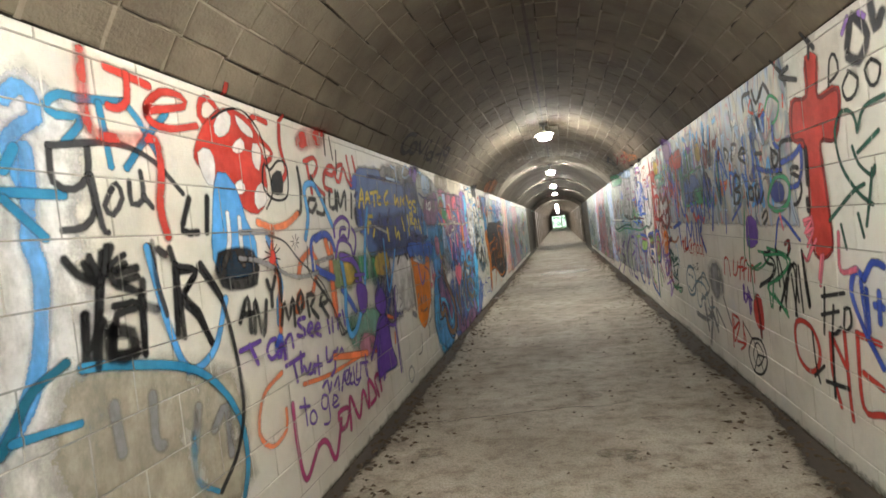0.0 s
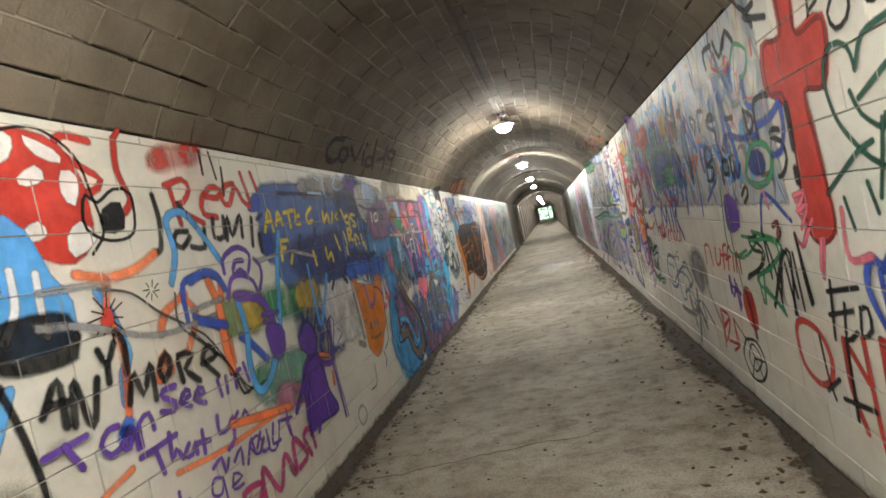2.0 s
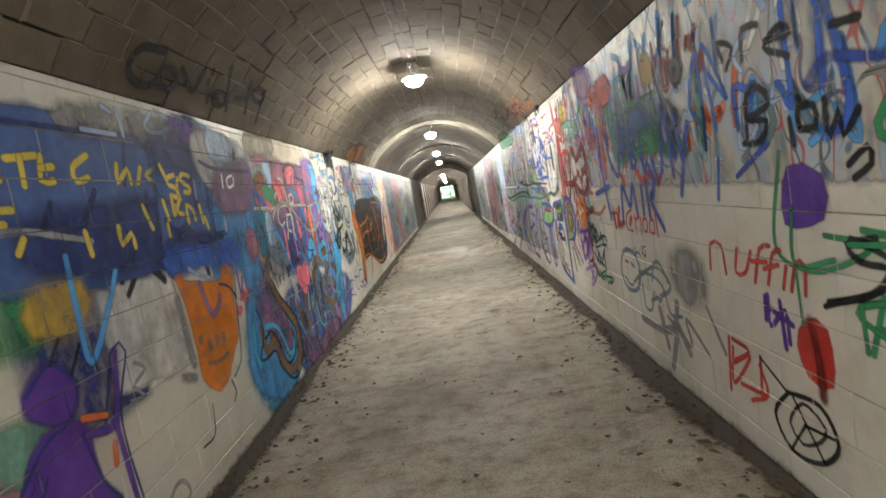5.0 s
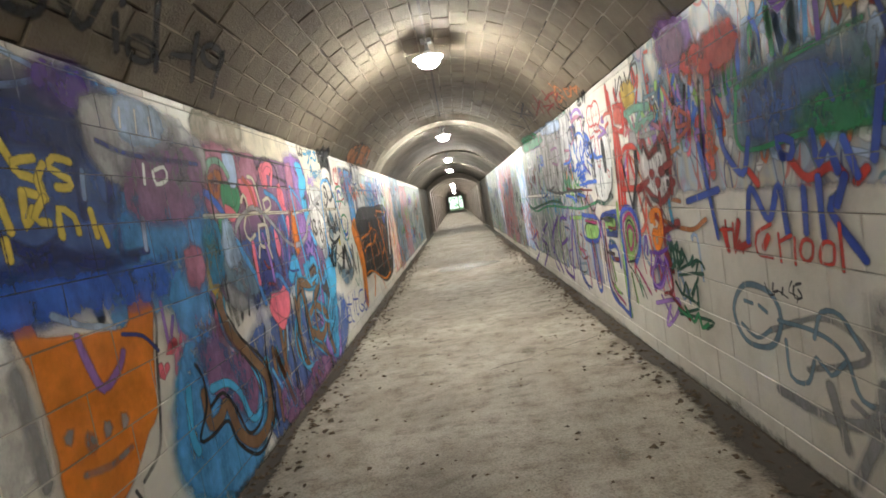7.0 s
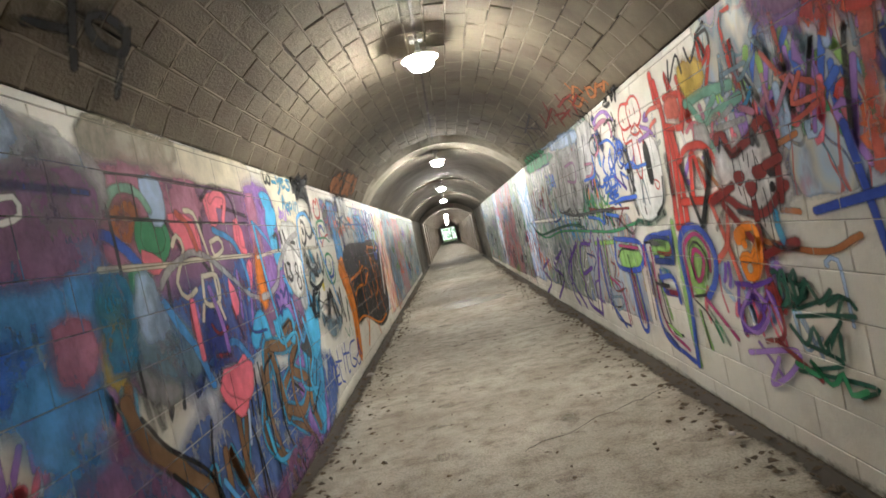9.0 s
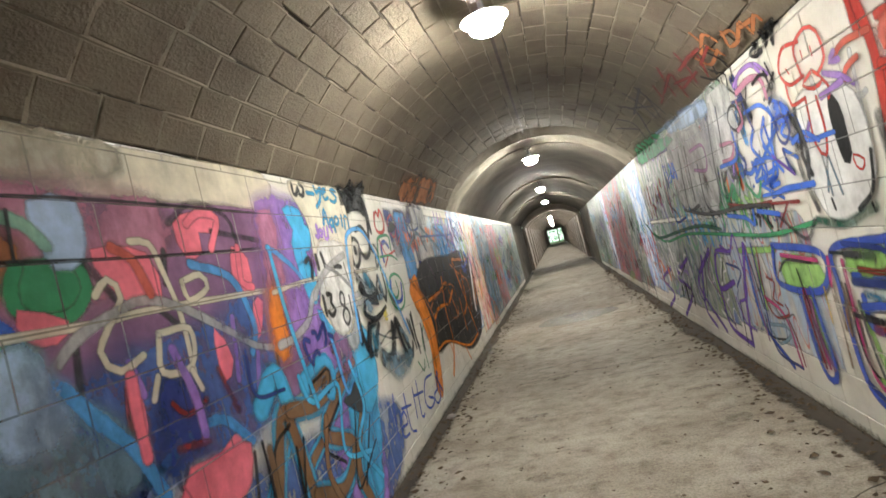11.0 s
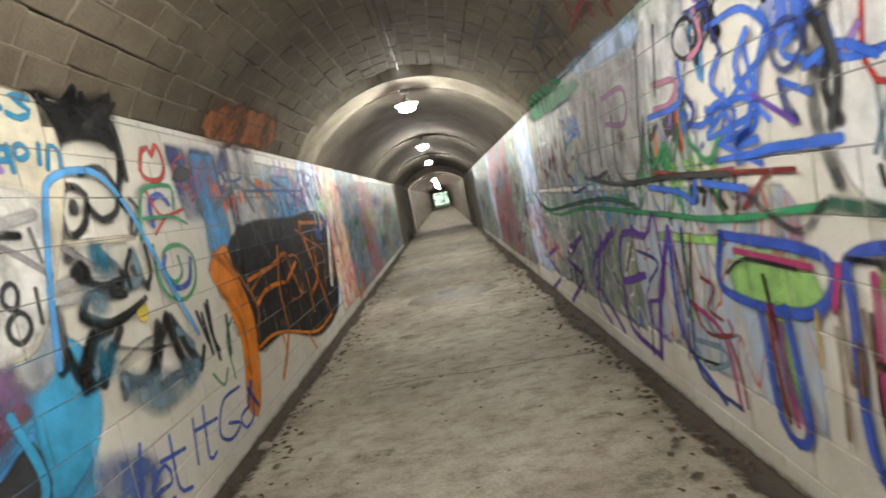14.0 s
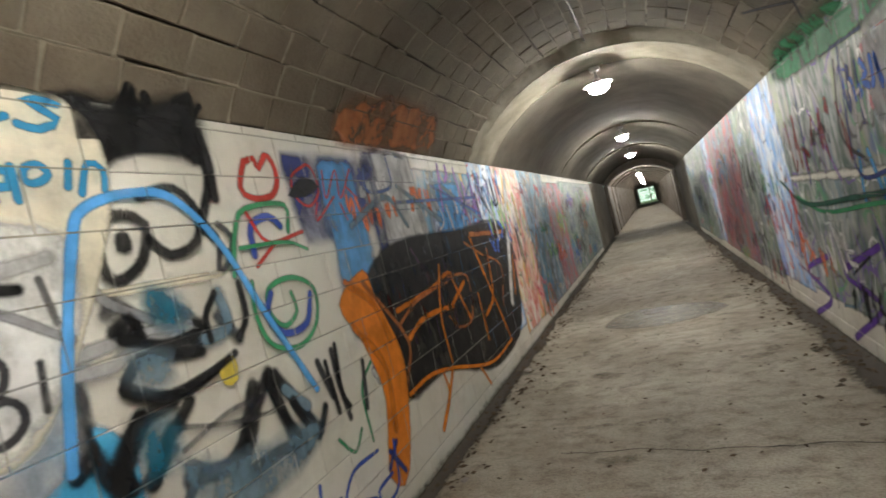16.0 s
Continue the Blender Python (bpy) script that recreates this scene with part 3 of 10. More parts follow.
def ribbon(side, line, width, closed, lift, rng):
    """Verts, faces and edge values of a painted line with round ends."""
    verts, faces, edge = [], [], []
    n = len(line)
    for i, p in enumerate(line):
        a = line[i - 1] if (i or closed) else p
        b = line[(i + 1) % n] if (i + 1 < n or closed) else p
        d = (b - a)
        d = d.normalized() if d.length > 1e-9 else Vector((1, 0))
        nrm = Vector((-d.y, d.x))
        w = width * 0.5 * (1 + 0.16 * noise.noise((p.x * 9, p.y * 9, width * 50)))
        for k, e in ((-1.38, 0.0), (-0.5, 1.0), (0.5, 1.0), (1.38, 0.0)):
            q = p + nrm * (w * k)
            verts.append(spot(side, q.x, q.y, lift))
            edge.append(e)
    for i in range(n if closed else n - 1):
        a, b = i * 4, ((i + 1) % n) * 4
        for k in range(3):
            faces.append((a + k, a + k + 1, b + k + 1, b + k))
    if not closed:
        for i, sg in ((0, -1), (n - 1, 1)):
            p = line[i]
            q = line[1] if i == 0 else line[n - 2]
            d = p - q
            d = d.normalized() if d.length > 1e-9 else Vector((1, 0))
            nrm = Vector((-d.y, d.x))
            c = len(verts)
            verts.append(spot(side, p.x, p.y, lift))
            edge.append(1.0)
            for r, e in ((0.5, 1.0), (1.38, 0.0)):
                for k in range(7):
                    t = math.pi * k / 6
                    o = p + nrm * (math.cos(t) * width * 0.5 * r) + d * (math.sin(t) * width * 0.5 * r)
                    verts.append(spot(side, o.x, o.y, lift))
                    edge.append(e)
            for k in range(6):
                faces.append((c, c + 1 + k, c + 2 + k))
                faces.append((c + 1 + k, c + 8 + k, c + 9 + k, c + 2 + k))
    return verts, faces, edge


def painted(name, verts, faces, edge, material, parent):
    me = mesh_from(name, verts, faces, material)
    uv = me.uv_layers.new(name="edge")
    idx = np.empty(len(me.loops), dtype=np.int32)
    me.loops.foreach_get("vertex_index", idx)
    flat = np.zeros((len(idx), 2), dtype=np.float32)
    flat[:, 0] = np.array(edge, dtype=np.float32)[idx]
    uv.data.foreach_set("uv", flat.ravel())
    ob = new(name, me)
    ob.parent = parent
    return ob


class Wall:
    piece = None
    side = 1
    rng = random.Random(5)


def G(side, name, label):
    """Begins a piece of graffiti on one wall."""
    Wall.side = side
    Wall.piece = tagged(new(name), label, "graffiti")


def S(name, colour, width, *pts, closed=False, soft=False):
    """A sprayed line of the present piece."""
    line = smooth_line(pts, closed)
    lift = lift_for(Wall.side, [p.x for p in line], [p.y for p in line], width)
    v, f, e = ribbon(Wall.side, line, width, closed, lift, Wall.rng)
    painted(name, v, f, e, coat(colour, soft), Wall.piece)


def F(name, colour, *pts, soft=False, fuzz=0.03, straight=False):
    """A filled patch of the present piece, with a sprayed rim."""
    line = smooth_line(pts, True, 0.06) if not straight else [Vector(a).lerp(Vector(b), k / 6) + Vector((0.02 * noise.noise((a[0] * 7 + k, a[1] * 5, 2)), 0.02 * noise.noise((a[0] * 5, a[1] * 7 + k, 6)))) for a, b in zip(pts, pts[1:] + pts[:1]) for k in range(6)]
    area = sum(a.x * b.y - b.x * a.y for a, b in zip(line, line[1:] + line[:1]))
    if area < 0:
        line.reverse()
    lift = lift_for(Wall.side, [p.x for p in line], [p.y for p in line], fuzz)
    n = len(line)
    verts = [spot(Wall.side, p.x, p.y, lift) for p in line]
    rim = fuzz * (2.2 if soft else 1.0)
    for i, p in enumerate(line):
        d = line[(i + 1) % n] - line[i - 1]
        d = d.normalized() if d.length > 1e-9 else Vector((1, 0))
        q = p + Vector((d.y, -d.x)) * rim * (1 + 0.5 * noise.noise((p.x * 12, p.y * 12, 1)))
        verts.append(spot(Wall.side, q.x, q.y, lift))
    faces = [tuple(range(n))] + [(i, n + i, n + (i + 1) % n, (i + 1) % n) for i in range(n)]
    painted(name, verts, faces, [1.0] * n + [0.0] * n, coat(colour, soft), Wall.piece)


# ---- far tags, too many to tell apart ----
def far_tags(side, u0, u1, count, seed, base, patches=True, v0=0.2):
    """Overlapping tags and colour patches that thicken with distance."""
    rng = random.Random(seed)
    bright = ["royal", "sky", "red", "pink", "violet", "green", "black", "black", "soot", "white", "navy", "neon", "slate", "maroon", "lime", "ice", "ash"]
    for i in range(count // 2 if patches else 0):
        G(side, "paint_patch", base)
        u, v = rng.uniform(u0, u1), rng.uniform(max(0.35, v0 + 0.15), 1.95)
        w, h = rng.uniform(0.25, 0.7), rng.uniform(0.15, 0.5)
        lo, hi = max(0.1, v - h), min(2.15, v + h)
        pts = ((u - w * 0.6, lo + rng.uniform(-0.05, 0.05)), (u + w * 0.6, lo + rng.uniform(-0.05, 0.05)), (u + w * rng.uniform(0.4, 0.7), hi), (u - w * rng.uniform(0.4, 0.7), hi))
        F("patch", rng.choice(["denim", "blue", "sky", "plum", "violet", "slate", "ocean", "ice", "royal", "sage", "maroon", "navy", "white"]), *pts, soft=True, fuzz=0.03, straight=True)
    for i in range(count):
        G(side, "tag", "overlapping sprayed tag on the far blockwork")
        u, v, hgt = rng.uniform(u0, u1), rng.uniform(v0, 1.95), rng.uniform(0.15, 0.5)
        col = rng.choice(bright)
        for k in range(rng.randint(4, 7)):
            q = u + k * hgt * 0.5
            pts = [(q + rng.uniform(-0.2, 0.2) * hgt, min(2.18, max(0.06, v + rng.uniform(-0.5, 0.6) * hgt))) for _ in range(rng.randint(3, 5))]
            S("letter", col, rng.uniform(0.02, 0.05), *pts, soft=rng.random() < 0.3)


def L(material, u0, u1, v0, v1, rim=0.12):
    """A field of layered old paint on the present wall, its rim worn away."""
    n, k = max(4, int((u1 - u0) / 0.12)), max(4, int((v1 - v0) / 0.12))
    lift = lift_for(Wall.side, [u0, u1], [v0, v1], 0.0)
    verts, edge = [], []
    for i in range(n + 1):
        for j in range(k + 1):
            u, v = u0 + (u1 - u0) * i / n, v0 + (v1 - v0) * j / k
            verts.append(spot(Wall.side, u, v, lift))
            edge.append(min(1.0, min(u - u0, u1 - u) / rim, min(v - v0, v1 - v) / (0.5 * rim)) if v1 < SPRING - 0.01 else min(1.0, min(u - u0, u1 - u) / rim, (v - v0) / (0.5 * rim)))
    faces = [(i * (k + 1) + j, (i + 1) * (k + 1) + j, (i + 1) * (k + 1) + j + 1, i * (k + 1) + j + 1) for i in range(n) for j in range(k)]
    painted("old_paint", verts, faces, edge, material, Wall.piece)


def old_field(side, label, *fields):
    G(side, "layered_graffiti", label)
    for f in fields:
        L(*f)


P = PAINTS
M_GREYMIX = layered_paint("grey_green_layers", [P["slate"], P["ash"], P["pine"], P["grey"], P["olive"], P["denim"]], [(P["black"], 3.2, 0.010), (P["white"], 4.0, 0.008), (P["purple"], 3.6, 0.008), (P["green"], 2.6, 0.007)])
M_BLUEMIX = layered_paint("blue_white_layers", [P["royal"], P["ice"], P["white"], P["sky"], P["ash"], P["navy"]], [(P["black"], 3.4, 0.008), (P["red"], 3.0, 0.007), (P["navy"], 4.4, 0.009)])
M_REDMIX = layered_paint("red_brown_layers", [P["maroon"], P["plum"], P["red"], P["slate"], P["brown"], P["ash"]], [(P["black"], 3.3, 0.010), (P["ash"], 4.2, 0.007), (P["navy"], 3.0, 0.007)])
M_DARKMIX = layered_paint("dark_slate_layers", [P["navy"], P["slate"], P["soot"], P["ocean"], P["ash"], P["plum"]], [(P["black"], 3.0, 0.011), (P["ice"], 4.3, 0.008), (P["mustard"], 3.2, 0.006)])
M_WARMMIX = layered_paint("pink_yellow_layers", [P["pink"], P["cream"], P["salmon"], P["white"], P["mustard"], P["orange"]], [(P["black"], 3.1, 0.007), (P["red"], 3.7, 0.008), (P["green"], 2.9, 0.007)])
M_PALEMIX = layered_paint("pale_tag_layers", [P["white"], P["ash"], P["ice"], P["cream"], P["slate"], P["rose"]], [(P["navy"], 3.3, 0.008), (P["red"], 3.9, 0.007), (P["soot"], 3.0, 0.007), (P["teal"], 4.2, 0.007)], 0.62)
old_field(-1, "layers of faded tags on the far blockwork",
          (M_BLUEMIX, 15.2, 16.3, 0.25, 2.2), (M_WARMMIX, 16.1, 17.6, 0.12, 2.2), (M_DARKMIX, 17.4, 19.4, 0.1, 2.2), (M_REDMIX, 19.2, 21.1, 0.1, 2.1), (M_GREYMIX, 20.9, 27.3, 0.1, 2.15))
old_field(-1, "rubbed slate and blue layers beside the black panel", (M_DARKMIX, 13.2, 15.3, 1.35, 2.12), (M_BLUEMIX, 14.6, 15.4, 0.3, 1.5))
old_field(1, "pale rubbed layers of old tags under the lettering", (M_PALEMIX, 5.0, 9.2, 1.2, 2.2), (M_PALEMIX, 10.6, 12.6, 0.3, 1.3))
old_field(1, "layers of grey and green tags on the blockwork",
          (M_GREYMIX, 11.3, 15.6, 1.25, 2.2), (M_GREYMIX, 12.3, 15.6, 0.25, 1.3), (M_BLUEMIX, 15.4, 16.9, 0.2, 2.2), (M_GREYMIX, 16.6, 18.2, 0.15, 2.2), (M_REDMIX, 17.9, 21.4, 0.12, 2.2), (M_BLUEMIX, 21.2, 22.3, 0.15, 2.2), (M_GREYMIX, 22.1, 27.3, 0.1, 2.2))

# older tags, under the later pieces
far_tags(1, 10.9, 12.9, 26, 27, "older colour patch among tags", False, 1.2)
far_tags(1, 5.4, 8.7, 26, 31, "older colour patch among tags", False, 1.45)
far_tags(1, 8.3, 8.9, 5, 23, "older colour patch among tags", False, 0.6)
far_tags(1, 6.3, 8.4, 8, 28, "older colour patch among tags", False, 1.5)
far_tags(-1, 5.9, 8.2, 12, 24, "older colour patch among tags", True, 0.9)
far_tags(-1, 12.6, 15.4, 18, 29, "older colour patch among tags", True, 0.7)
far_tags(-1, -3.0, 1.0, 6, 25, "older colour patch by the tunnel end")
far_tags(1, -3.0, 1.4, 6, 26, "older colour patch by the tunnel end")

G(-1, "paint_patch", "chalky white rolled paint over old blockwork graffiti")
F("field", "white", (2.92, 1.91), (3.09, 1.94), (3.06, 1.72), (3.03, 1.47), (3.08, 1.31), (3.04, 0.97), (3.00, 0.79), (2.78, 0.90), soft=True, fuzz=0.06)

G(-1, "paint_patch", "grey-beige buffed paint square low on the wall")
F("field", "beige", (3.07, 1.11), (3.42, 1.01), (3.78, 0.86), (3.78, 0.58), (3.73, 0.43), (3.02, 0.77), soft=True, fuzz=0.05)
S("faded_letter", "grey", 0.05, (3.15, 1.00), (3.16, 0.84), soft=True)
S("faded_letter", "grey", 0.05, (3.32, 0.98), (3.31, 0.82), (3.34, 0.79), soft=True)
S("faded_letter", "grey", 0.05, (3.55, 0.86), (3.50, 0.70), soft=True)
S("faded_letter", "grey", 0.05, (3.63, 0.74), (3.72, 0.80), (3.72, 0.60), soft=True)

G(-1, "paint_field", "dark blue rolled paint over blockwork with rubbed edges")
F("field", "denim", (5.63, 1.97), (5.86, 2.01), (6.15, 2.02), (6.69, 1.98), (8.14, 1.91), (8.01, 1.57), (7.63, 1.31), (6.88, 1.31), (6.17, 1.31), (5.72, 1.36), (5.66, 1.50), (5.55, 1.58), (5.58, 1.80), fuzz=0.05)
F("shade", "navy", (6.04, 1.60), (7.97, 1.62), (7.65, 1.35), (6.38, 1.35), (5.96, 1.41), soft=True, fuzz=0.04)
F("shade", "blue", (5.47, 1.87), (5.57, 1.95), (5.61, 1.92), (5.57, 1.86), (5.49, 1.85), fuzz=0.02)
F("shade", "blue", (5.55, 1.68), (5.66, 1.70), (5.62, 1.58), (5.54, 1.59), soft=True)
# grey band that also stands for the whitish glints along the top
F("grime", "grey", (6.29, 2.06), (6.82, 2.11), (7.86, 2.06), (8.05, 1.95), (6.69, 1.99), (6.26, 1.99), soft=True)
S("streak", "navy", 0.03, (5.53, 1.79), (5.60, 1.82), soft=True)
S("streak", "navy", 0.03, (5.88, 1.97), (6.49, 1.98), soft=True)
S("streak", "navy", 0.03, (6.67, 1.95), (6.60, 1.74), soft=True)
S("streak", "navy", 0.03, (7.21, 1.90), (7.19, 1.69), soft=True)
S("streak", "navy", 0.03, (7.61, 1.86), (7.50, 1.59), soft=True)
S("streak", "navy", 0.03, (6.36, 1.71), (6.23, 1.56), soft=True)
S("streak", "navy", 0.03, (6.07, 1.66), (5.98, 1.52), soft=True)
S("streak", "navy", 0.03, (6.77, 1.70), (6.73, 1.56), soft=True)
S("streak", "navy", 0.03, (7.72, 1.25), (7.25, 1.27), soft=True)
S("streak", "ice", 0.025, (7.00, 2.15), (6.91, 2.06), (7.04, 2.04), (7.23, 2.12), (7.05, 2.17))
S("streak", "ice", 0.025, (6.67, 2.12), (6.69, 1.99))
S("streak", "ice", 0.025, (7.27, 2.09), (7.38, 2.01), (7.64, 2.09))
S("streak", "ice", 0.025, (6.37, 1.99), (6.62, 1.99))
S("streak", "ice", 0.025, (6.56, 2.12), (6.62, 2.10))
S("streak", "ash", 0.03, (5.43, 1.53), (5.64, 1.55), (5.88, 1.56), (6.06, 1.53), soft=True)
S("streak", "ash", 0.03, (6.06, 1.53), (6.26, 1.49), soft=True)
S("letter", "white", 0.02, (7.47, 1.82), (7.47, 1.72))
S("letter", "white", 0.02, (7.69, 1.84), (7.56, 1.78), (7.64, 1.72), (7.77, 1.81))

G(-1, "lettering", "yellow sprayed letters across the dark blue field")
S("letter", "yellow", 0.032, (5.60, 1.71), (5.70, 1.85), (5.71, 1.71))
S("letter", "yellow", 0.032, (5.64, 1.77), (5.71, 1.78))
S("letter", "yellow", 0.032, (5.76, 1.75), (5.82, 1.84), (5.85, 1.75))
S("letter", "yellow", 0.032, (5.78, 1.78), (5.85, 1.79))
S("letter", "yellow", 0.032, (5.90, 1.83), (6.05, 1.85))
S("letter", "yellow", 0.032, (5.97, 1.84), (5.96, 1.73))
S("letter", "yellow", 0.032, (6.08, 1.85), (6.05, 1.75), (6.12, 1.75))
S("letter", "yellow", 0.032, (6.06, 1.80), (6.13, 1.81))
S("letter", "yellow", 0.032, (6.36, 1.87), (6.25, 1.81), (6.26, 1.75), (6.34, 1.77))
S("letter", "yellow", 0.032, (6.57, 1.84), (6.55, 1.75), (6.65, 1.82), (6.66, 1.75))
S("letter", "yellow", 0.032, (6.77, 1.83), (6.72, 1.75))
S("letter", "yellow", 0.032, (6.92, 1.84), (6.81, 1.79), (6.92, 1.75))
S("letter", "yellow", 0.032, (7.00, 1.81), (6.98, 1.70))
S("letter", "yellow", 0.032, (5.77, 1.65), (5.74, 1.51))
S("letter", "yellow", 0.032, (5.77, 1.64), (5.87, 1.64))
S("letter", "yellow", 0.032, (5.76, 1.59), (5.82, 1.59))
S("letter", "yellow", 0.032, (6.23, 1.53), (6.24, 1.43))
S("letter", "yellow", 0.032, (6.47, 1.54), (6.47, 1.45), (6.56, 1.50), (6.57, 1.43))
S("letter", "yellow", 0.032, (6.71, 1.63), (6.76, 1.51))
S("letter", "yellow", 0.032, (7.07, 1.61), (7.09, 1.41))
S("letter", "yellow", 0.032, (5.85, 1.48), (5.89, 1.53))

G(-1, "paint_field", "deep blue rolled paint field with worn edges")
F("field", "denim", (6.98, 1.93), (7.22, 1.94), (7.53, 1.90), (7.86, 1.88), (8.31, 1.83), (8.24, 1.51), (8.00, 1.39), (7.77, 1.46), (7.46, 1.31), (6.98, 1.31), (6.83, 1.27), fuzz=0.06)
F("field", "denim", (6.98, 1.93), (7.22, 1.94), (7.53, 1.90), (7.86, 1.88), (8.31, 1.83), (8.23, 1.69), (7.36, 1.67), (6.93, 1.71), soft=True, fuzz=0.05)
F("upper_coat", "navy", (7.00, 2.02), (7.49, 2.03), (8.19, 1.99), (8.22, 1.77), (7.74, 1.83), (7.41, 1.87), (6.97, 1.88), soft=True, fuzz=0.05)
F("light_patch", "sky", (7.58, 1.67), (7.80, 1.66), (7.86, 1.50), (7.62, 1.47), soft=True)
F("light_patch", "sky", (8.17, 1.72), (8.31, 1.72), (8.23, 1.36), (8.09, 1.33), soft=True)
F("navy_patch", "navy", (6.87, 1.40), (7.01, 1.43), (7.23, 1.43), (7.44, 1.39), (7.19, 1.30), (6.87, 1.29), soft=True)
S("block_shadow", "navy", 0.05, (7.32, 1.81), (7.30, 1.59), soft=True)
S("block_shadow", "navy", 0.05, (7.51, 1.80), (7.47, 1.59), soft=True)
S("block_shadow", "navy", 0.05, (6.90, 1.52), (7.02, 1.47), (7.15, 1.51), soft=True)
S("block_shadow", "navy", 0.05, (7.61, 1.46), (8.03, 1.48), soft=True)

G(-1, "blob_tag", "round purple sprayed blob under the vault edge")
F("blob", "purple", (7.20, 2.13), (7.27, 2.17), (7.38, 2.18), (7.47, 2.11), (7.41, 2.03), (7.26, 2.04), (7.20, 2.08), soft=True)

G(-1, "lettering", "yellow sprayed letters running over the blue field")
S("letter", "yellow", 0.035, (6.97, 1.85), (7.01, 1.77))
S("letter", "yellow", 0.035, (7.10, 1.80), (7.01, 1.78), (7.03, 1.74), (7.11, 1.72), (7.10, 1.67), (7.04, 1.68))
S("letter", "yellow", 0.035, (7.14, 1.78), (7.10, 1.72), (7.12, 1.66))
S("letter", "yellow", 0.035, (7.28, 1.80), (7.20, 1.81), (7.17, 1.77), (7.26, 1.73), (7.25, 1.70), (7.19, 1.70))
S("letter", "yellow", 0.035, (6.92, 1.65), (6.94, 1.55))
S("letter", "yellow", 0.035, (7.02, 1.68), (7.01, 1.56), (7.05, 1.62))
S("letter", "yellow", 0.035, (7.11, 1.66), (7.05, 1.59), (7.11, 1.57))
S("letter", "yellow", 0.035, (7.16, 1.52), (7.17, 1.62), (7.24, 1.59), (7.25, 1.53))
S("letter", "yellow", 0.035, (7.34, 1.61), (7.35, 1.51))
S("letter", "yellow", 0.035, (7.40, 1.47), (7.39, 1.51), (7.38, 1.54))
S("letter", "yellow", 0.035, (6.91, 1.52), (6.91, 1.46))

G(-1, "lettering", "white rubbed numbers on the blue field")
S("letter", "white", 0.03, (7.70, 1.81), (7.72, 1.73))
S("letter", "white", 0.03, (7.91, 1.83), (7.82, 1.82), (7.78, 1.73), (7.92, 1.74), (7.93, 1.84))
S("letter", "white", 0.03, (7.97, 1.68), (7.92, 1.62))
S("highlight", "ash", 0.07, (7.62, 2.07), (7.92, 2.09), soft=True)
S("highlight", "ash", 0.07, (7.81, 2.09), (8.21, 2.07), soft=True)

G(-1, "lettering", "large blue sprayed letters and loops on white paint")
S("letter", "sky", 0.06, (2.92, 1.96), (2.96, 2.00), (3.00, 1.99), (3.01, 1.92), (2.95, 1.88), (2.91, 1.82), (2.93, 1.76), (2.95, 1.69), soft=True)
S("letter", "sky", 0.06, (2.96, 1.82), (2.96, 1.71), (2.94, 1.56), (2.96, 1.43), (2.92, 1.21), (2.86, 1.08), (2.79, 1.01), soft=True)
S("letter", "ocean", 0.032, (3.17, 2.01), (3.10, 2.01), (3.05, 1.97), (3.08, 1.94), (3.16, 1.95), (3.16, 1.92), (3.10, 1.86))
S("letter", "ocean", 0.032, (3.16, 2.01), (3.37, 2.04))
S("letter", "ocean", 0.032, (3.25, 2.01), (3.26, 1.90), (3.27, 1.80))
S("letter", "ocean", 0.032, (3.36, 2.04), (3.42, 1.99), (3.50, 1.87))
S("letter", "ocean", 0.032, (3.58, 2.04), (3.45, 1.92), (3.34, 1.80))
S("letter", "ocean", 0.032, (2.88, 1.69), (3.07, 1.69))
S("letter", "ocean", 0.032, (2.88, 1.67), (2.99, 1.56))
S("letter", "ocean", 0.032, (2.89, 1.75), (2.93, 1.82))

G(-1, "lettering", "black sprayed word reading you with long flourish")
S("letter", "soot", 0.024, (3.04, 1.84), (3.04, 1.73), (3.11, 1.71), (3.17, 1.76), (3.18, 1.85))
S("letter", "soot", 0.024, (3.17, 1.76), (3.18, 1.65), (3.13, 1.59), (3.05, 1.58))
S("letter", "soot", 0.024, (3.04, 1.84), (3.29, 1.88), (3.47, 1.84), (3.62, 1.72))
S("letter", "soot", 0.024, (3.18, 1.76), (3.20, 1.59), (3.22, 1.57))
S("letter", "soot", 0.024, (3.26, 1.72), (3.22, 1.66), (3.25, 1.63), (3.30, 1.69), (3.28, 1.74), (3.25, 1.71))
S("letter", "soot", 0.024, (3.34, 1.75), (3.34, 1.67), (3.40, 1.69), (3.40, 1.79))
S("letter", "soot", 0.024, (3.40, 1.70), (3.44, 1.66))

G(-1, "lettering", "tall red sprayed letters and zigzag line")
S("zigzag", "red", 0.05, (3.20, 2.18), (3.19, 2.04), (3.19, 1.95), (3.23, 1.90), (3.39, 1.91), (3.50, 1.92), (3.51, 1.81), (3.48, 1.66), (3.50, 1.55), soft=True)
S("letter", "red", 0.034, (3.30, 2.15), (3.50, 2.13))
S("letter", "red", 0.034, (3.39, 2.15), (3.38, 2.05), (3.33, 2.01), (3.29, 2.01))
S("letter", "red", 0.034, (3.47, 2.03), (3.69, 2.09), (3.68, 2.13), (3.56, 2.12), (3.47, 2.04), (3.49, 1.99), (3.59, 1.98), (3.76, 2.02))
S("letter", "red", 0.034, (3.93, 2.12), (3.87, 2.16), (3.81, 2.14), (3.79, 2.07), (3.84, 2.05), (3.93, 2.11))
S("letter", "red", 0.034, (4.36, 2.14), (4.24, 2.15), (4.19, 2.10), (4.27, 2.04), (4.38, 1.98), (4.31, 1.92), (4.22, 1.95))
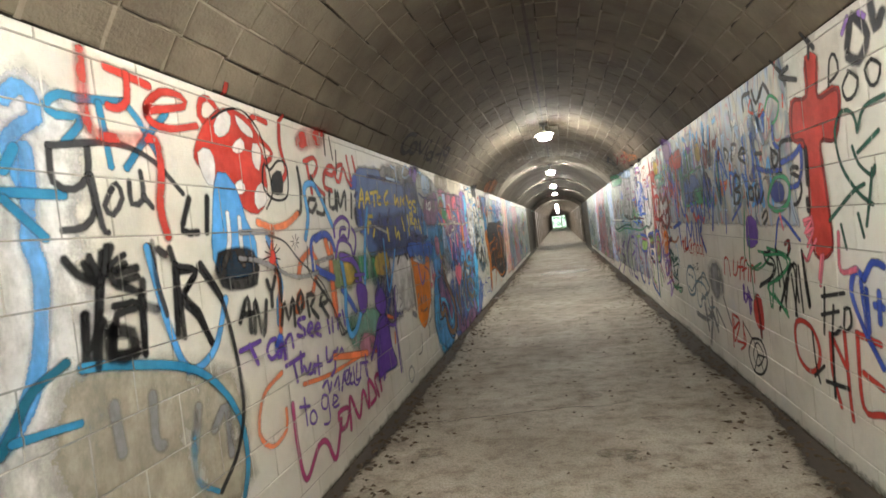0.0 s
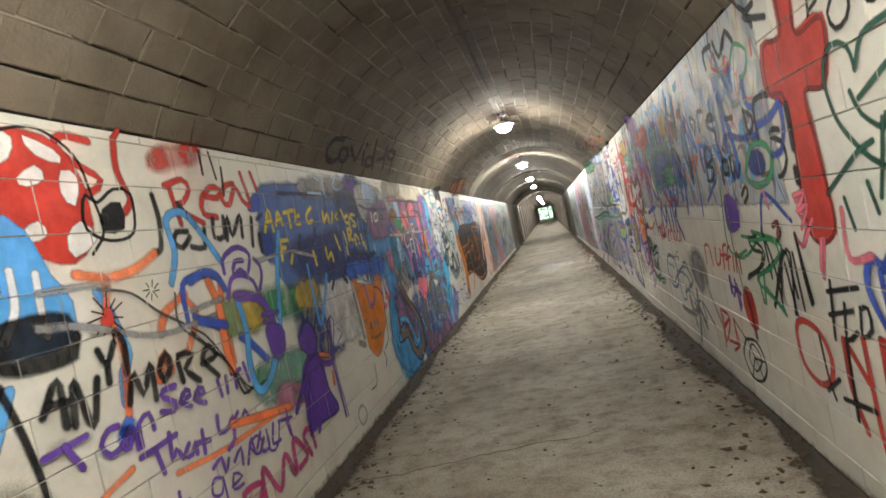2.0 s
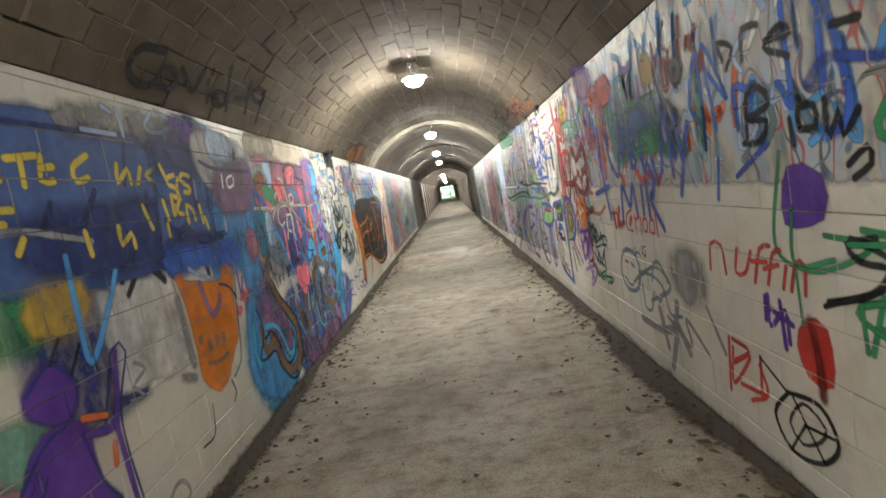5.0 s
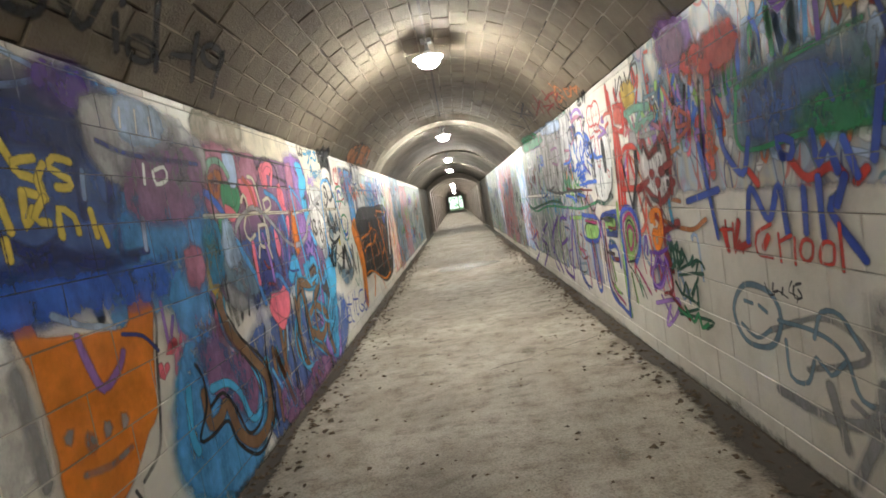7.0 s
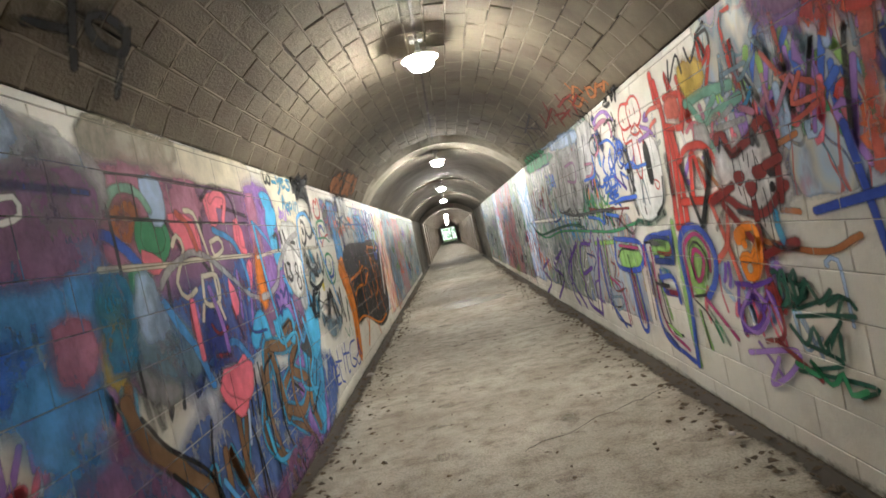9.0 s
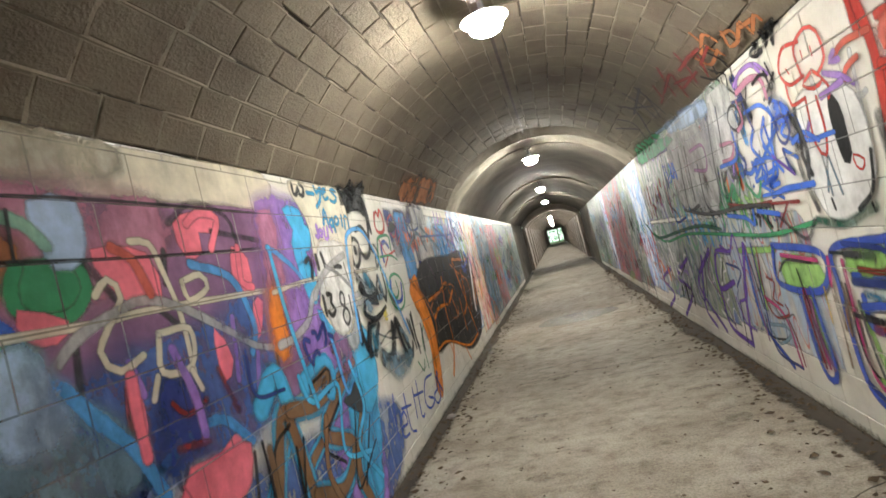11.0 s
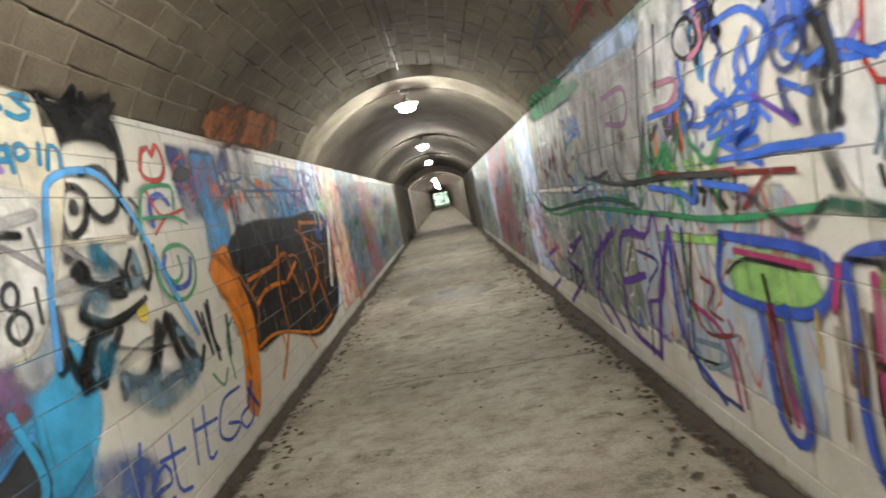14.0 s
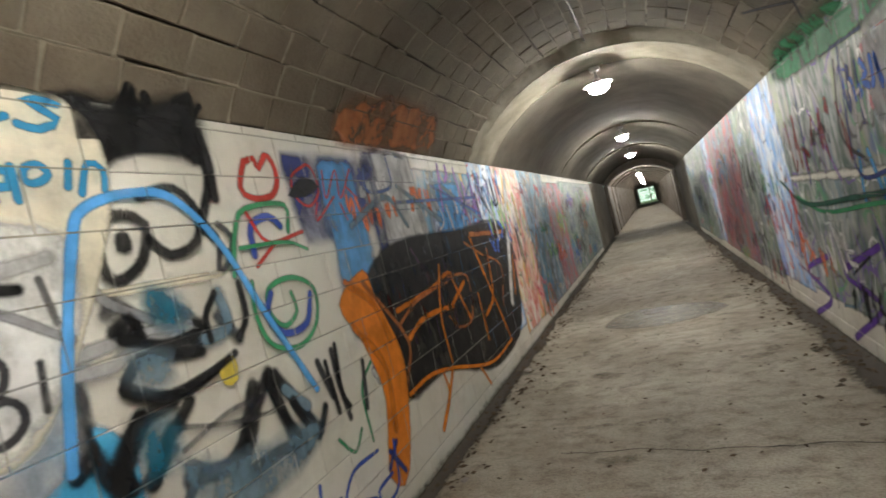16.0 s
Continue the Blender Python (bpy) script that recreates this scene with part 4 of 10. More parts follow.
S("letter", "red", 0.034, (4.51, 2.21), (4.48, 2.03), (4.52, 1.90), (4.47, 1.84))
S("letter", "red", 0.034, (3.96, 2.22), (3.95, 2.27), (3.96, 2.23))

G(-1, "lettering", "black sprayed words I have been very")
S("letter", "black", 0.034, (3.11, 1.47), (3.13, 1.43))
S("letter", "black", 0.034, (3.18, 1.50), (3.15, 1.37), (3.10, 1.15))
S("letter", "black", 0.034, (3.22, 1.52), (3.18, 1.44))
S("letter", "black", 0.034, (3.23, 1.43), (3.32, 1.44))
S("letter", "black", 0.034, (3.23, 1.39), (3.32, 1.35), (3.29, 1.30), (3.21, 1.29), (3.18, 1.16), (3.28, 1.15))
S("letter", "black", 0.034, (3.52, 1.43), (3.49, 1.17))
S("letter", "black", 0.034, (3.53, 1.41), (3.64, 1.40), (3.54, 1.30), (3.62, 1.21), (3.69, 1.08))
S("letter", "black", 0.034, (3.66, 1.42), (3.79, 1.26))
S("letter", "black", 0.034, (3.09, 1.31), (3.07, 1.17))
S("letter", "black", 0.034, (3.34, 1.39), (3.31, 1.14))
S("letter", "black", 0.034, (3.39, 1.51), (3.40, 1.44))
S("letter", "black", 0.034, (3.50, 1.50), (3.51, 1.46))
S("letter", "black", 0.034, (3.65, 1.70), (3.59, 1.57), (3.68, 1.56))
S("letter", "black", 0.034, (3.77, 1.71), (3.74, 1.56))
S("letter", "black", 0.034, (3.44, 1.50), (3.47, 1.48))

G(-1, "line_drawing", "long blue and black sprayed curves sweeping down")
S("curve", "sky", 0.034, (3.38, 1.51), (3.43, 1.25), (3.49, 1.06), (3.56, 1.01), (3.70, 1.07), (3.81, 1.26))
S("curve", "teal", 0.034, (2.78, 0.99), (2.84, 1.07), (2.89, 1.13), (3.00, 1.18))
S("curve", "ocean", 0.036, (3.05, 1.15), (3.17, 1.13), (3.51, 1.03), (3.70, 0.89), (3.81, 0.70), (3.82, 0.51), (3.77, 0.39))
S("curve", "ocean", 0.026, (2.81, 1.01), (2.93, 1.00), (3.02, 0.99))
S("curve", "black", 0.026, (3.67, 1.43), (3.78, 1.26), (3.84, 0.97), (3.84, 0.76), (3.76, 0.59), (3.62, 0.48))
S("curve", "ocean", 0.026, (3.50, 0.77), (3.49, 0.59), (3.60, 0.49), soft=True)

G(-1, "mushroom_painting", "red spotted mushroom sprayed with blue stem and fangs")
F("cap", "red", (3.76, 1.96), (3.84, 2.05), (3.98, 2.13), (4.15, 2.13), (4.25, 2.04), (4.28, 1.88), (4.26, 1.73), (4.16, 1.65), (4.04, 1.68), (3.92, 1.74), (3.83, 1.79), (3.74, 1.86), (3.73, 1.90), fuzz=0.02)
F("spot", "white", (3.89, 2.04), (3.96, 2.12), (4.02, 2.11), (3.99, 2.04), (3.91, 2.00), fuzz=0.012)
F("spot", "white", (4.07, 2.12), (4.18, 2.08), (4.20, 2.04), (4.11, 2.06), fuzz=0.012)
F("spot", "white", (4.01, 1.96), (4.09, 2.01), (4.11, 1.97), (4.04, 1.94), fuzz=0.012)
F("spot", "white", (4.20, 2.00), (4.26, 1.98), (4.22, 1.87), (4.18, 1.92), fuzz=0.012)
F("spot", "white", (3.75, 1.90), (3.83, 1.92), (3.85, 1.86), (3.82, 1.77), (3.77, 1.80), fuzz=0.012)
F("spot", "white", (3.99, 1.77), (4.05, 1.80), (4.07, 1.76), (4.01, 1.74), fuzz=0.012)
F("spot", "white", (4.16, 1.74), (4.23, 1.80), (4.28, 1.73), (4.17, 1.67), fuzz=0.012)
F("stem", "sky", (3.87, 1.82), (3.98, 1.77), (4.04, 1.61), (4.10, 1.50), (4.05, 1.36), (3.79, 1.39), (3.79, 1.59), fuzz=0.02)
S("stem_light", "white", 0.03, (3.90, 1.64), (3.89, 1.51), (3.83, 1.41))
S("stem_light", "white", 0.03, (3.99, 1.62), (3.98, 1.48), (3.98, 1.40))
F("foot", "black", (3.80, 1.46), (4.07, 1.45), (4.07, 1.30), (3.80, 1.32), fuzz=0.02)
S("outline", "black", 0.013, (3.87, 2.07), (3.98, 2.13), (4.13, 2.16), (4.27, 2.07), (4.31, 1.91), (4.33, 1.76), (4.25, 1.67))
S("mouth", "black", 0.016, (4.28, 1.91), (4.33, 1.88), (4.43, 1.94), (4.52, 1.92), (4.49, 1.75), (4.35, 1.72), (4.25, 1.77), (4.25, 1.85), closed=True)
F("tongue", "black", (4.35, 1.85), (4.45, 1.88), (4.44, 1.77), (4.33, 1.76), fuzz=0.01)

G(-1, "lettering", "red sprayed word reading real with exclamation strokes")
F("cloud", "red", (4.69, 2.09), (4.75, 2.14), (4.90, 2.18), (5.07, 2.20), (5.07, 2.13), (4.87, 2.09), (4.71, 2.06), soft=True, fuzz=0.02)
S("letter", "red", 0.034, (4.79, 1.97), (4.82, 1.78))
S("letter", "red", 0.034, (4.76, 1.97), (4.90, 2.01), (4.94, 1.96), (4.87, 1.89), (4.80, 1.87), (4.90, 1.82), (5.00, 1.78))
S("letter", "red", 0.034, (5.05, 1.93), (5.17, 1.92), (5.21, 1.97), (5.13, 1.98), (5.03, 1.91), (5.02, 1.83), (5.13, 1.81))
S("letter", "red", 0.034, (5.36, 2.01), (5.26, 1.99), (5.21, 1.91), (5.27, 1.88), (5.37, 1.99), (5.42, 1.91), (5.49, 1.87))
S("letter", "red", 0.034, (5.46, 2.08), (5.50, 1.91))
S("letter", "red", 0.034, (5.58, 2.09), (5.61, 1.99))
S("stroke", "black", 0.02, (5.10, 2.18), (5.09, 2.05))
S("stroke", "black", 0.02, (5.18, 2.18), (5.20, 2.03))
S("stroke", "black", 0.02, (5.27, 2.10), (5.24, 1.94))

G(-1, "lettering", "black sprayed word over the red one")
S("letter", "black", 0.034, (4.66, 1.92), (4.67, 1.80), (4.64, 1.67), (4.60, 1.65))
S("letter", "black", 0.034, (4.83, 1.88), (4.92, 1.77))
S("letter", "black", 0.034, (4.85, 1.74), (4.77, 1.74), (4.74, 1.69), (4.79, 1.66), (4.86, 1.71))
S("letter", "black", 0.034, (4.99, 1.75), (4.96, 1.65), (4.86, 1.66))
S("letter", "black", 0.034, (5.08, 1.80), (5.06, 1.70), (5.15, 1.70), (5.18, 1.81))
S("letter", "black", 0.034, (5.17, 1.68), (5.22, 1.81), (5.23, 1.70), (5.35, 1.82), (5.33, 1.69))
S("letter", "black", 0.034, (5.47, 1.80), (5.42, 1.63))
S("letter", "black", 0.034, (5.52, 1.69), (5.51, 1.59))

G(-1, "line_drawing", "bright blue sprayed loop with trailing leg")
S("curve", "sky", 0.04, (4.65, 1.50), (4.72, 1.64), (4.71, 1.80), (4.82, 1.84), (4.91, 1.78), (5.07, 1.56))
S("curve", "sky", 0.04, (4.24, 1.07), (4.26, 1.18), (4.31, 1.25), (4.27, 1.43), (4.23, 1.52))
S("blot", "royal", 0.07, (4.22, 0.96), (4.22, 1.00), (4.24, 0.95), (4.20, 0.95))

G(-1, "line_drawing", "neon orange sprayed loops and drips")
S("curve", "neon", 0.045, (4.15, 1.60), (4.29, 1.57), (4.45, 1.59), (4.59, 1.65), soft=True)
S("curve", "neon", 0.045, (4.28, 1.55), (4.25, 1.43), (4.28, 1.26), (4.24, 1.03), soft=True)
S("curve", "neon", 0.045, (5.01, 1.48), (4.99, 1.29), (4.98, 1.03), soft=True)
S("curve", "neon", 0.045, (4.51, 1.29), (4.56, 1.37), (4.72, 1.44), soft=True)
S("curve", "neon", 0.045, (4.44, 1.10), (4.50, 1.20), (4.52, 1.12), soft=True)
S("curve", "neon", 0.045, (4.66, 1.18), (4.77, 1.33), (4.71, 1.42), soft=True)
S("curve", "neon", 0.03, (4.42, 0.69), (4.77, 0.65), (5.41, 0.63), (5.68, 0.58), soft=True)

G(-1, "line_drawing", "blue sprayed arch stroke")
S("curve", "blue", 0.034, (4.70, 1.31), (4.72, 1.48), (4.86, 1.51), (5.01, 1.48))
S("curve", "blue", 0.034, (4.75, 1.32), (4.96, 1.20))
S("curve", "sky", 0.022, (5.18, 1.29), (5.14, 1.02), (5.15, 0.83), (5.25, 0.83), (5.41, 0.91))
S("curve", "sky", 0.022, (5.16, 1.13), (5.26, 0.98))

G(-1, "line_drawing", "small black spider drawings with orange sun")
S("leg", "black", 0.008, (4.27, 1.41), (4.32, 1.40))
S("leg", "black", 0.008, (4.26, 1.40), (4.31, 1.35))
S("leg", "black", 0.008, (4.25, 1.39), (4.25, 1.31))
S("leg", "black", 0.008, (4.24, 1.39), (4.21, 1.35))
S("leg", "black", 0.008, (4.22, 1.40), (4.18, 1.36))
S("leg", "black", 0.008, (4.22, 1.42), (4.15, 1.41))
S("leg", "black", 0.008, (4.23, 1.43), (4.18, 1.45))
S("leg", "black", 0.008, (4.24, 1.44), (4.20, 1.50))
S("leg", "black", 0.008, (4.25, 1.45), (4.27, 1.53))
S("leg", "black", 0.008, (4.26, 1.44), (4.30, 1.48))
S("leg", "black", 0.008, (4.27, 1.43), (4.33, 1.46))
S("sun", "red", 0.05, (4.25, 1.43), (4.25, 1.40), (4.23, 1.40))
S("leg", "black", 0.006, (4.53, 1.48), (4.56, 1.48))
S("leg", "black", 0.006, (4.52, 1.48), (4.54, 1.45))
S("leg", "black", 0.006, (4.51, 1.47), (4.50, 1.44))
S("leg", "black", 0.006, (4.50, 1.48), (4.47, 1.46))
S("leg", "black", 0.006, (4.50, 1.49), (4.46, 1.49))
S("leg", "black", 0.006, (4.50, 1.50), (4.49, 1.52))
S("leg", "black", 0.006, (4.52, 1.50), (4.53, 1.53))
S("leg", "black", 0.006, (4.53, 1.49), (4.56, 1.51))

G(-1, "line_drawing", "thin black and grey wandering lines")
S("line", "soot", 0.014, (4.23, 1.53), (4.39, 1.49), (4.53, 1.38), (4.73, 1.26), (4.84, 1.16), (5.04, 0.84))
S("line", "soot", 0.014, (4.65, 1.45), (4.63, 1.31), (4.74, 1.20), (4.93, 1.04), (5.06, 0.86), (5.27, 0.85))
S("stripe", "grey", 0.03, (3.98, 1.55), (4.17, 1.55), (4.28, 1.53), soft=True)
S("stripe", "grey", 0.03, (3.95, 1.43), (4.13, 1.40), (4.47, 1.29), (4.81, 1.29), (5.10, 1.32), soft=True)

G(-1, "lettering", "black sprayed words reading any more")
S("letter", "black", 0.032, (3.89, 1.14), (3.97, 1.24), (3.97, 1.08))
S("letter", "black", 0.032, (3.92, 1.17), (3.99, 1.16))
S("letter", "black", 0.032, (4.00, 1.07), (4.03, 1.22), (4.07, 1.04), (4.13, 1.20))
S("letter", "black", 0.032, (4.16, 1.30), (4.19, 1.24), (4.24, 1.31))
S("letter", "black", 0.032, (4.19, 1.24), (4.18, 1.17))
S("letter", "black", 0.032, (4.26, 1.35), (4.29, 1.30), (4.27, 1.18))
S("letter", "black", 0.032, (4.25, 1.06), (4.30, 1.17), (4.33, 1.07), (4.40, 1.18), (4.39, 1.03))
S("letter", "black", 0.032, (4.46, 1.09), (4.44, 1.14), (4.50, 1.20), (4.51, 1.13), (4.46, 1.09))
S("letter", "black", 0.032, (4.57, 1.05), (4.57, 1.17), (4.67, 1.15), (4.60, 1.10), (4.68, 1.02))
S("letter", "black", 0.032, (4.72, 1.09), (4.83, 1.10), (4.80, 1.16), (4.73, 1.11), (4.82, 1.00))

G(-1, "lettering", "purple marker words I can see it that ya")
S("letter", "purple", 0.026, (3.86, 1.01), (4.03, 1.02))
S("letter", "purple", 0.026, (3.94, 1.02), (3.99, 0.92))
S("letter", "purple", 0.026, (4.17, 1.00), (4.12, 1.00), (4.08, 0.96), (4.11, 0.91), (4.17, 0.92))
S("letter", "purple", 0.026, (4.22, 0.96), (4.17, 0.92), (4.20, 0.90), (4.24, 0.96), (4.24, 0.88))
S("letter", "purple", 0.026, (4.26, 0.88), (4.27, 0.97), (4.33, 0.99), (4.34, 0.92))
S("letter", "purple", 0.026, (4.51, 1.05), (4.43, 1.05), (4.43, 1.02), (4.49, 0.98), (4.47, 0.95), (4.40, 0.97))
S("letter", "purple", 0.026, (4.52, 0.97), (4.59, 0.98), (4.57, 1.01), (4.52, 0.97), (4.58, 0.93))
S("letter", "purple", 0.026, (4.61, 0.95), (4.69, 0.96), (4.66, 0.99), (4.61, 0.95), (4.68, 0.91))
S("letter", "purple", 0.026, (4.80, 0.98), (4.81, 0.90))
S("letter", "purple", 0.026, (4.87, 0.98), (4.86, 0.90))
S("letter", "purple", 0.026, (4.92, 0.98), (5.00, 0.98))
S("letter", "purple", 0.026, (4.95, 1.00), (4.94, 0.90))
S("letter", "purple", 0.026, (5.04, 1.00), (5.06, 0.90))
S("letter", "purple", 0.026, (4.24, 0.84), (4.45, 0.85))
S("letter", "purple", 0.026, (4.32, 0.84), (4.34, 0.73))
S("letter", "purple", 0.026, (4.41, 0.87), (4.40, 0.76), (4.43, 0.79), (4.46, 0.74))
S("letter", "purple", 0.026, (4.51, 0.78), (4.47, 0.74), (4.52, 0.73), (4.55, 0.77), (4.55, 0.72))
S("letter", "purple", 0.026, (4.61, 0.80), (4.60, 0.70))
S("letter", "purple", 0.026, (4.56, 0.76), (4.65, 0.74))
S("letter", "purple", 0.026, (4.74, 0.82), (4.73, 0.74), (4.81, 0.74), (4.85, 0.78), (4.83, 0.67), (4.77, 0.64))
S("letter", "purple", 0.026, (4.90, 0.78), (4.86, 0.75), (4.92, 0.73), (4.96, 0.77), (4.99, 0.71))
S("letter", "purple", 0.022, (4.63, 0.61), (4.70, 0.63), (4.71, 0.55), (4.75, 0.60))
S("letter", "purple", 0.022, (4.79, 0.57), (4.86, 0.61), (4.85, 0.53))
S("letter", "purple", 0.022, (4.89, 0.51), (4.96, 0.62), (4.97, 0.53), (5.05, 0.61))
S("letter", "purple", 0.022, (5.07, 0.57), (5.02, 0.52), (5.10, 0.50), (5.11, 0.56))
S("letter", "purple", 0.022, (5.20, 0.60), (5.16, 0.50), (5.24, 0.49))
S("letter", "purple", 0.022, (5.26, 0.59), (5.41, 0.56))
S("letter", "purple", 0.022, (5.34, 0.57), (5.36, 0.47))

G(-1, "lettering", "wide magenta letters along the wall foot")
S("letter", "magenta", 0.036, (4.26, 0.63), (4.26, 0.40), (4.31, 0.20), (4.49, 0.31), (4.60, 0.29), (4.69, 0.15), (4.83, 0.34))
S("letter", "magenta", 0.036, (4.82, 0.28), (4.80, 0.39), (4.96, 0.37), (4.90, 0.28), (4.82, 0.28))
S("letter", "magenta", 0.036, (4.96, 0.23), (5.00, 0.43), (5.12, 0.25), (5.23, 0.40), (5.30, 0.26))
S("letter", "magenta", 0.036, (5.32, 0.26), (5.36, 0.44), (5.48, 0.29), (5.36, 0.26))
S("letter", "magenta", 0.036, (5.53, 0.27), (5.48, 0.41), (5.58, 0.42), (5.60, 0.29))
S("loop", "neon", 0.028, (4.19, 0.82), (4.00, 0.76), (3.93, 0.60), (4.03, 0.50), (4.17, 0.53), (4.19, 0.63), soft=True)

G(-1, "figure_painting", "orange sprayed fox face with blue nose")
F("face", "orange", (6.88, 1.28), (6.92, 1.29), (6.94, 1.19), (7.11, 1.15), (7.41, 1.11), (7.45, 1.19), (7.56, 1.23), (7.61, 1.18), (7.53, 0.96), (7.48, 0.73), (7.40, 0.68), (7.26, 0.56), (7.13, 0.50), (7.05, 0.51), (6.93, 0.62), (6.93, 0.78), (6.93, 0.91), (6.92, 1.01), (6.90, 1.12), (6.87, 1.21), fuzz=0.025)
S("nose", "violet", 0.04, (7.12, 1.15), (7.15, 1.03), (7.20, 0.93), (7.31, 0.98), (7.35, 1.03), soft=True)
S("smile", "grey", 0.03, (7.02, 0.68), (7.15, 0.65), (7.28, 0.66), soft=True)
F("eye", "grey", (7.07, 0.81), (7.10, 0.77), (7.08, 0.74), (7.06, 0.77), soft=True, fuzz=0.01)
F("eye", "grey", (6.97, 0.84), (7.00, 0.85), (6.98, 0.81), soft=True, fuzz=0.01)
F("eye", "grey", (7.17, 0.81), (7.19, 0.78), (7.16, 0.76), soft=True, fuzz=0.01)
F("eye", "grey", (7.27, 0.80), (7.29, 0.77), (7.26, 0.75), soft=True, fuzz=0.01)
S("outline", "soot", 0.022, (7.54, 1.25), (7.61, 1.20), (7.62, 1.10), (7.57, 0.95), (7.50, 0.69), (7.44, 0.56), (7.31, 0.50), soft=True)
S("outline", "navy", 0.02, (7.37, 1.10), (7.50, 1.06), (7.59, 0.97))
S("tail", "soot", 0.018, (7.25, 0.49), (7.28, 0.41), (7.23, 0.36))
S("grey_trail", "grey", 0.06, (6.83, 1.10), (6.84, 0.94), (6.85, 0.73), soft=True)
S("grey_trail", "grey", 0.06, (6.72, 0.70), (6.83, 0.66), soft=True)

G(-1, "mural_lettering", "cyan-edged brown wildstyle letters over purple")
F("shade", "cyan", (7.75, 0.84), (7.97, 0.84), (8.05, 0.69), (8.53, 0.62), (8.60, 0.28), (8.32, 0.06), (7.86, 0.08), (7.63, 0.35), (7.66, 0.63), soft=True, fuzz=0.05)
F("shade", "plum", (8.00, 0.96), (8.28, 0.90), (8.50, 0.55), (8.45, 0.27), (8.18, 0.62), (7.99, 0.71), soft=True)
F("shade", "denim", (8.79, 0.79), (11.17, 0.54), (10.91, 0.07), (9.55, 0.02), (8.74, 0.07), (8.66, 0.42), soft=True, fuzz=0.04)
S("letter_edge", "cyan", 0.1, (7.88, 0.80), (7.86, 0.59), (7.82, 0.43), (8.06, 0.49), (8.25, 0.45), (8.33, 0.28))
S("letter_edge", "cyan", 0.1, (8.31, 1.21), (8.28, 0.90), (8.53, 0.62), (8.54, 0.35), (8.36, 0.21))
S("letter_edge", "cyan", 0.1, (8.76, 0.55), (8.69, 0.17))
S("letter_edge", "cyan", 0.1, (9.24, 0.69), (9.05, 0.38), (8.95, 0.59), (9.15, 0.13))
S("letter_edge", "cyan", 0.1, (9.78, 0.88), (9.44, 0.46), (9.95, 0.06))
S("letter_edge", "cyan", 0.1, (10.80, 0.85), (9.82, 0.57), (10.40, 0.09))
S("letter", "brown", 0.06, (7.88, 0.80), (7.86, 0.59), (7.82, 0.43), (8.06, 0.49), (8.25, 0.45), (8.33, 0.28))
S("letter", "brown", 0.06, (8.31, 1.21), (8.28, 0.90), (8.53, 0.62), (8.54, 0.35), (8.36, 0.21))
S("letter", "brown", 0.06, (8.76, 0.55), (8.69, 0.17))
S("letter", "brown", 0.06, (9.24, 0.69), (9.05, 0.38), (8.95, 0.59), (9.15, 0.13))
S("letter", "brown", 0.06, (9.78, 0.88), (9.44, 0.46), (9.95, 0.06))
S("letter", "brown", 0.06, (10.80, 0.85), (9.82, 0.57), (10.40, 0.09))
S("letter_core", "black", 0.02, (7.88, 0.74), (7.85, 0.47), (8.07, 0.52))
S("letter_core", "black", 0.02, (8.55, 0.54), (8.51, 0.32), (8.34, 0.23))
S("letter_core", "black", 0.02, (8.78, 0.47), (8.74, 0.17))
S("letter_core", "black", 0.02, (9.30, 0.49), (9.26, 0.13))

G(-1, "paint_patch", "rough tan plaster band under the vault edge")
F("band", "cream", (8.41, 2.18), (8.71, 2.19), (9.16, 2.18), (10.12, 2.19), (10.02, 1.98), (9.21, 1.96), (8.78, 1.97), (8.37, 1.98), fuzz=0.015)
F("stain", "beige", (8.40, 2.15), (8.71, 2.17), (9.08, 2.16), (8.99, 2.07), (8.61, 2.04), (8.38, 2.05), soft=True)

G(-1, "mural", "many-coloured abstract mural with pink, green and blue shapes")
F("ground", "plum", (8.39, 1.95), (8.78, 1.96), (10.01, 1.96), (11.02, 1.90), (10.74, 1.25), (9.69, 0.97), (8.81, 1.05), (8.36, 1.08), (8.36, 1.34), (8.38, 1.56), fuzz=0.04)
F("ground", "rose", (8.39, 1.95), (8.78, 1.96), (9.21, 1.95), (9.19, 1.78), (8.68, 1.60), (8.39, 1.56), (8.39, 1.79), soft=True, fuzz=0.05)
F("shape", "grey", (8.39, 1.30), (8.58, 1.29), (8.74, 1.19), (8.66, 1.01), (8.52, 0.99), (8.38, 1.08), soft=True, fuzz=0.05)
F("shape", "denim", (8.75, 1.35), (9.33, 1.43), (9.74, 1.50), (9.76, 1.13), (9.43, 0.93), (9.07, 1.00), (8.77, 0.92), (8.74, 1.11), soft=True, fuzz=0.05)
F("shape", "rust", (8.44, 1.78), (8.58, 1.83), (8.61, 1.77), (8.50, 1.68), (8.43, 1.70), soft=True)
F("shape", "green", (8.61, 1.75), (8.79, 1.76), (8.81, 1.67), (8.73, 1.61), (8.61, 1.63), fuzz=0.02)
S("shape", "green", 0.05, (8.61, 1.75), (8.58, 1.68), (8.61, 1.60), (8.75, 1.59), (8.83, 1.67), (8.81, 1.76))
F("shape", "ice", (8.70, 1.94), (8.85, 1.95), (8.83, 1.77), (8.74, 1.75), (8.72, 1.83))
S("arc", "mint", 0.05, (8.40, 1.81), (8.46, 1.87), (8.55, 1.90), (8.66, 1.88), (8.72, 1.81), soft=True)
F("shape", "pink", (8.88, 1.79), (9.11, 1.77), (9.14, 1.60), (8.98, 1.61), (8.92, 1.68), fuzz=0.015)
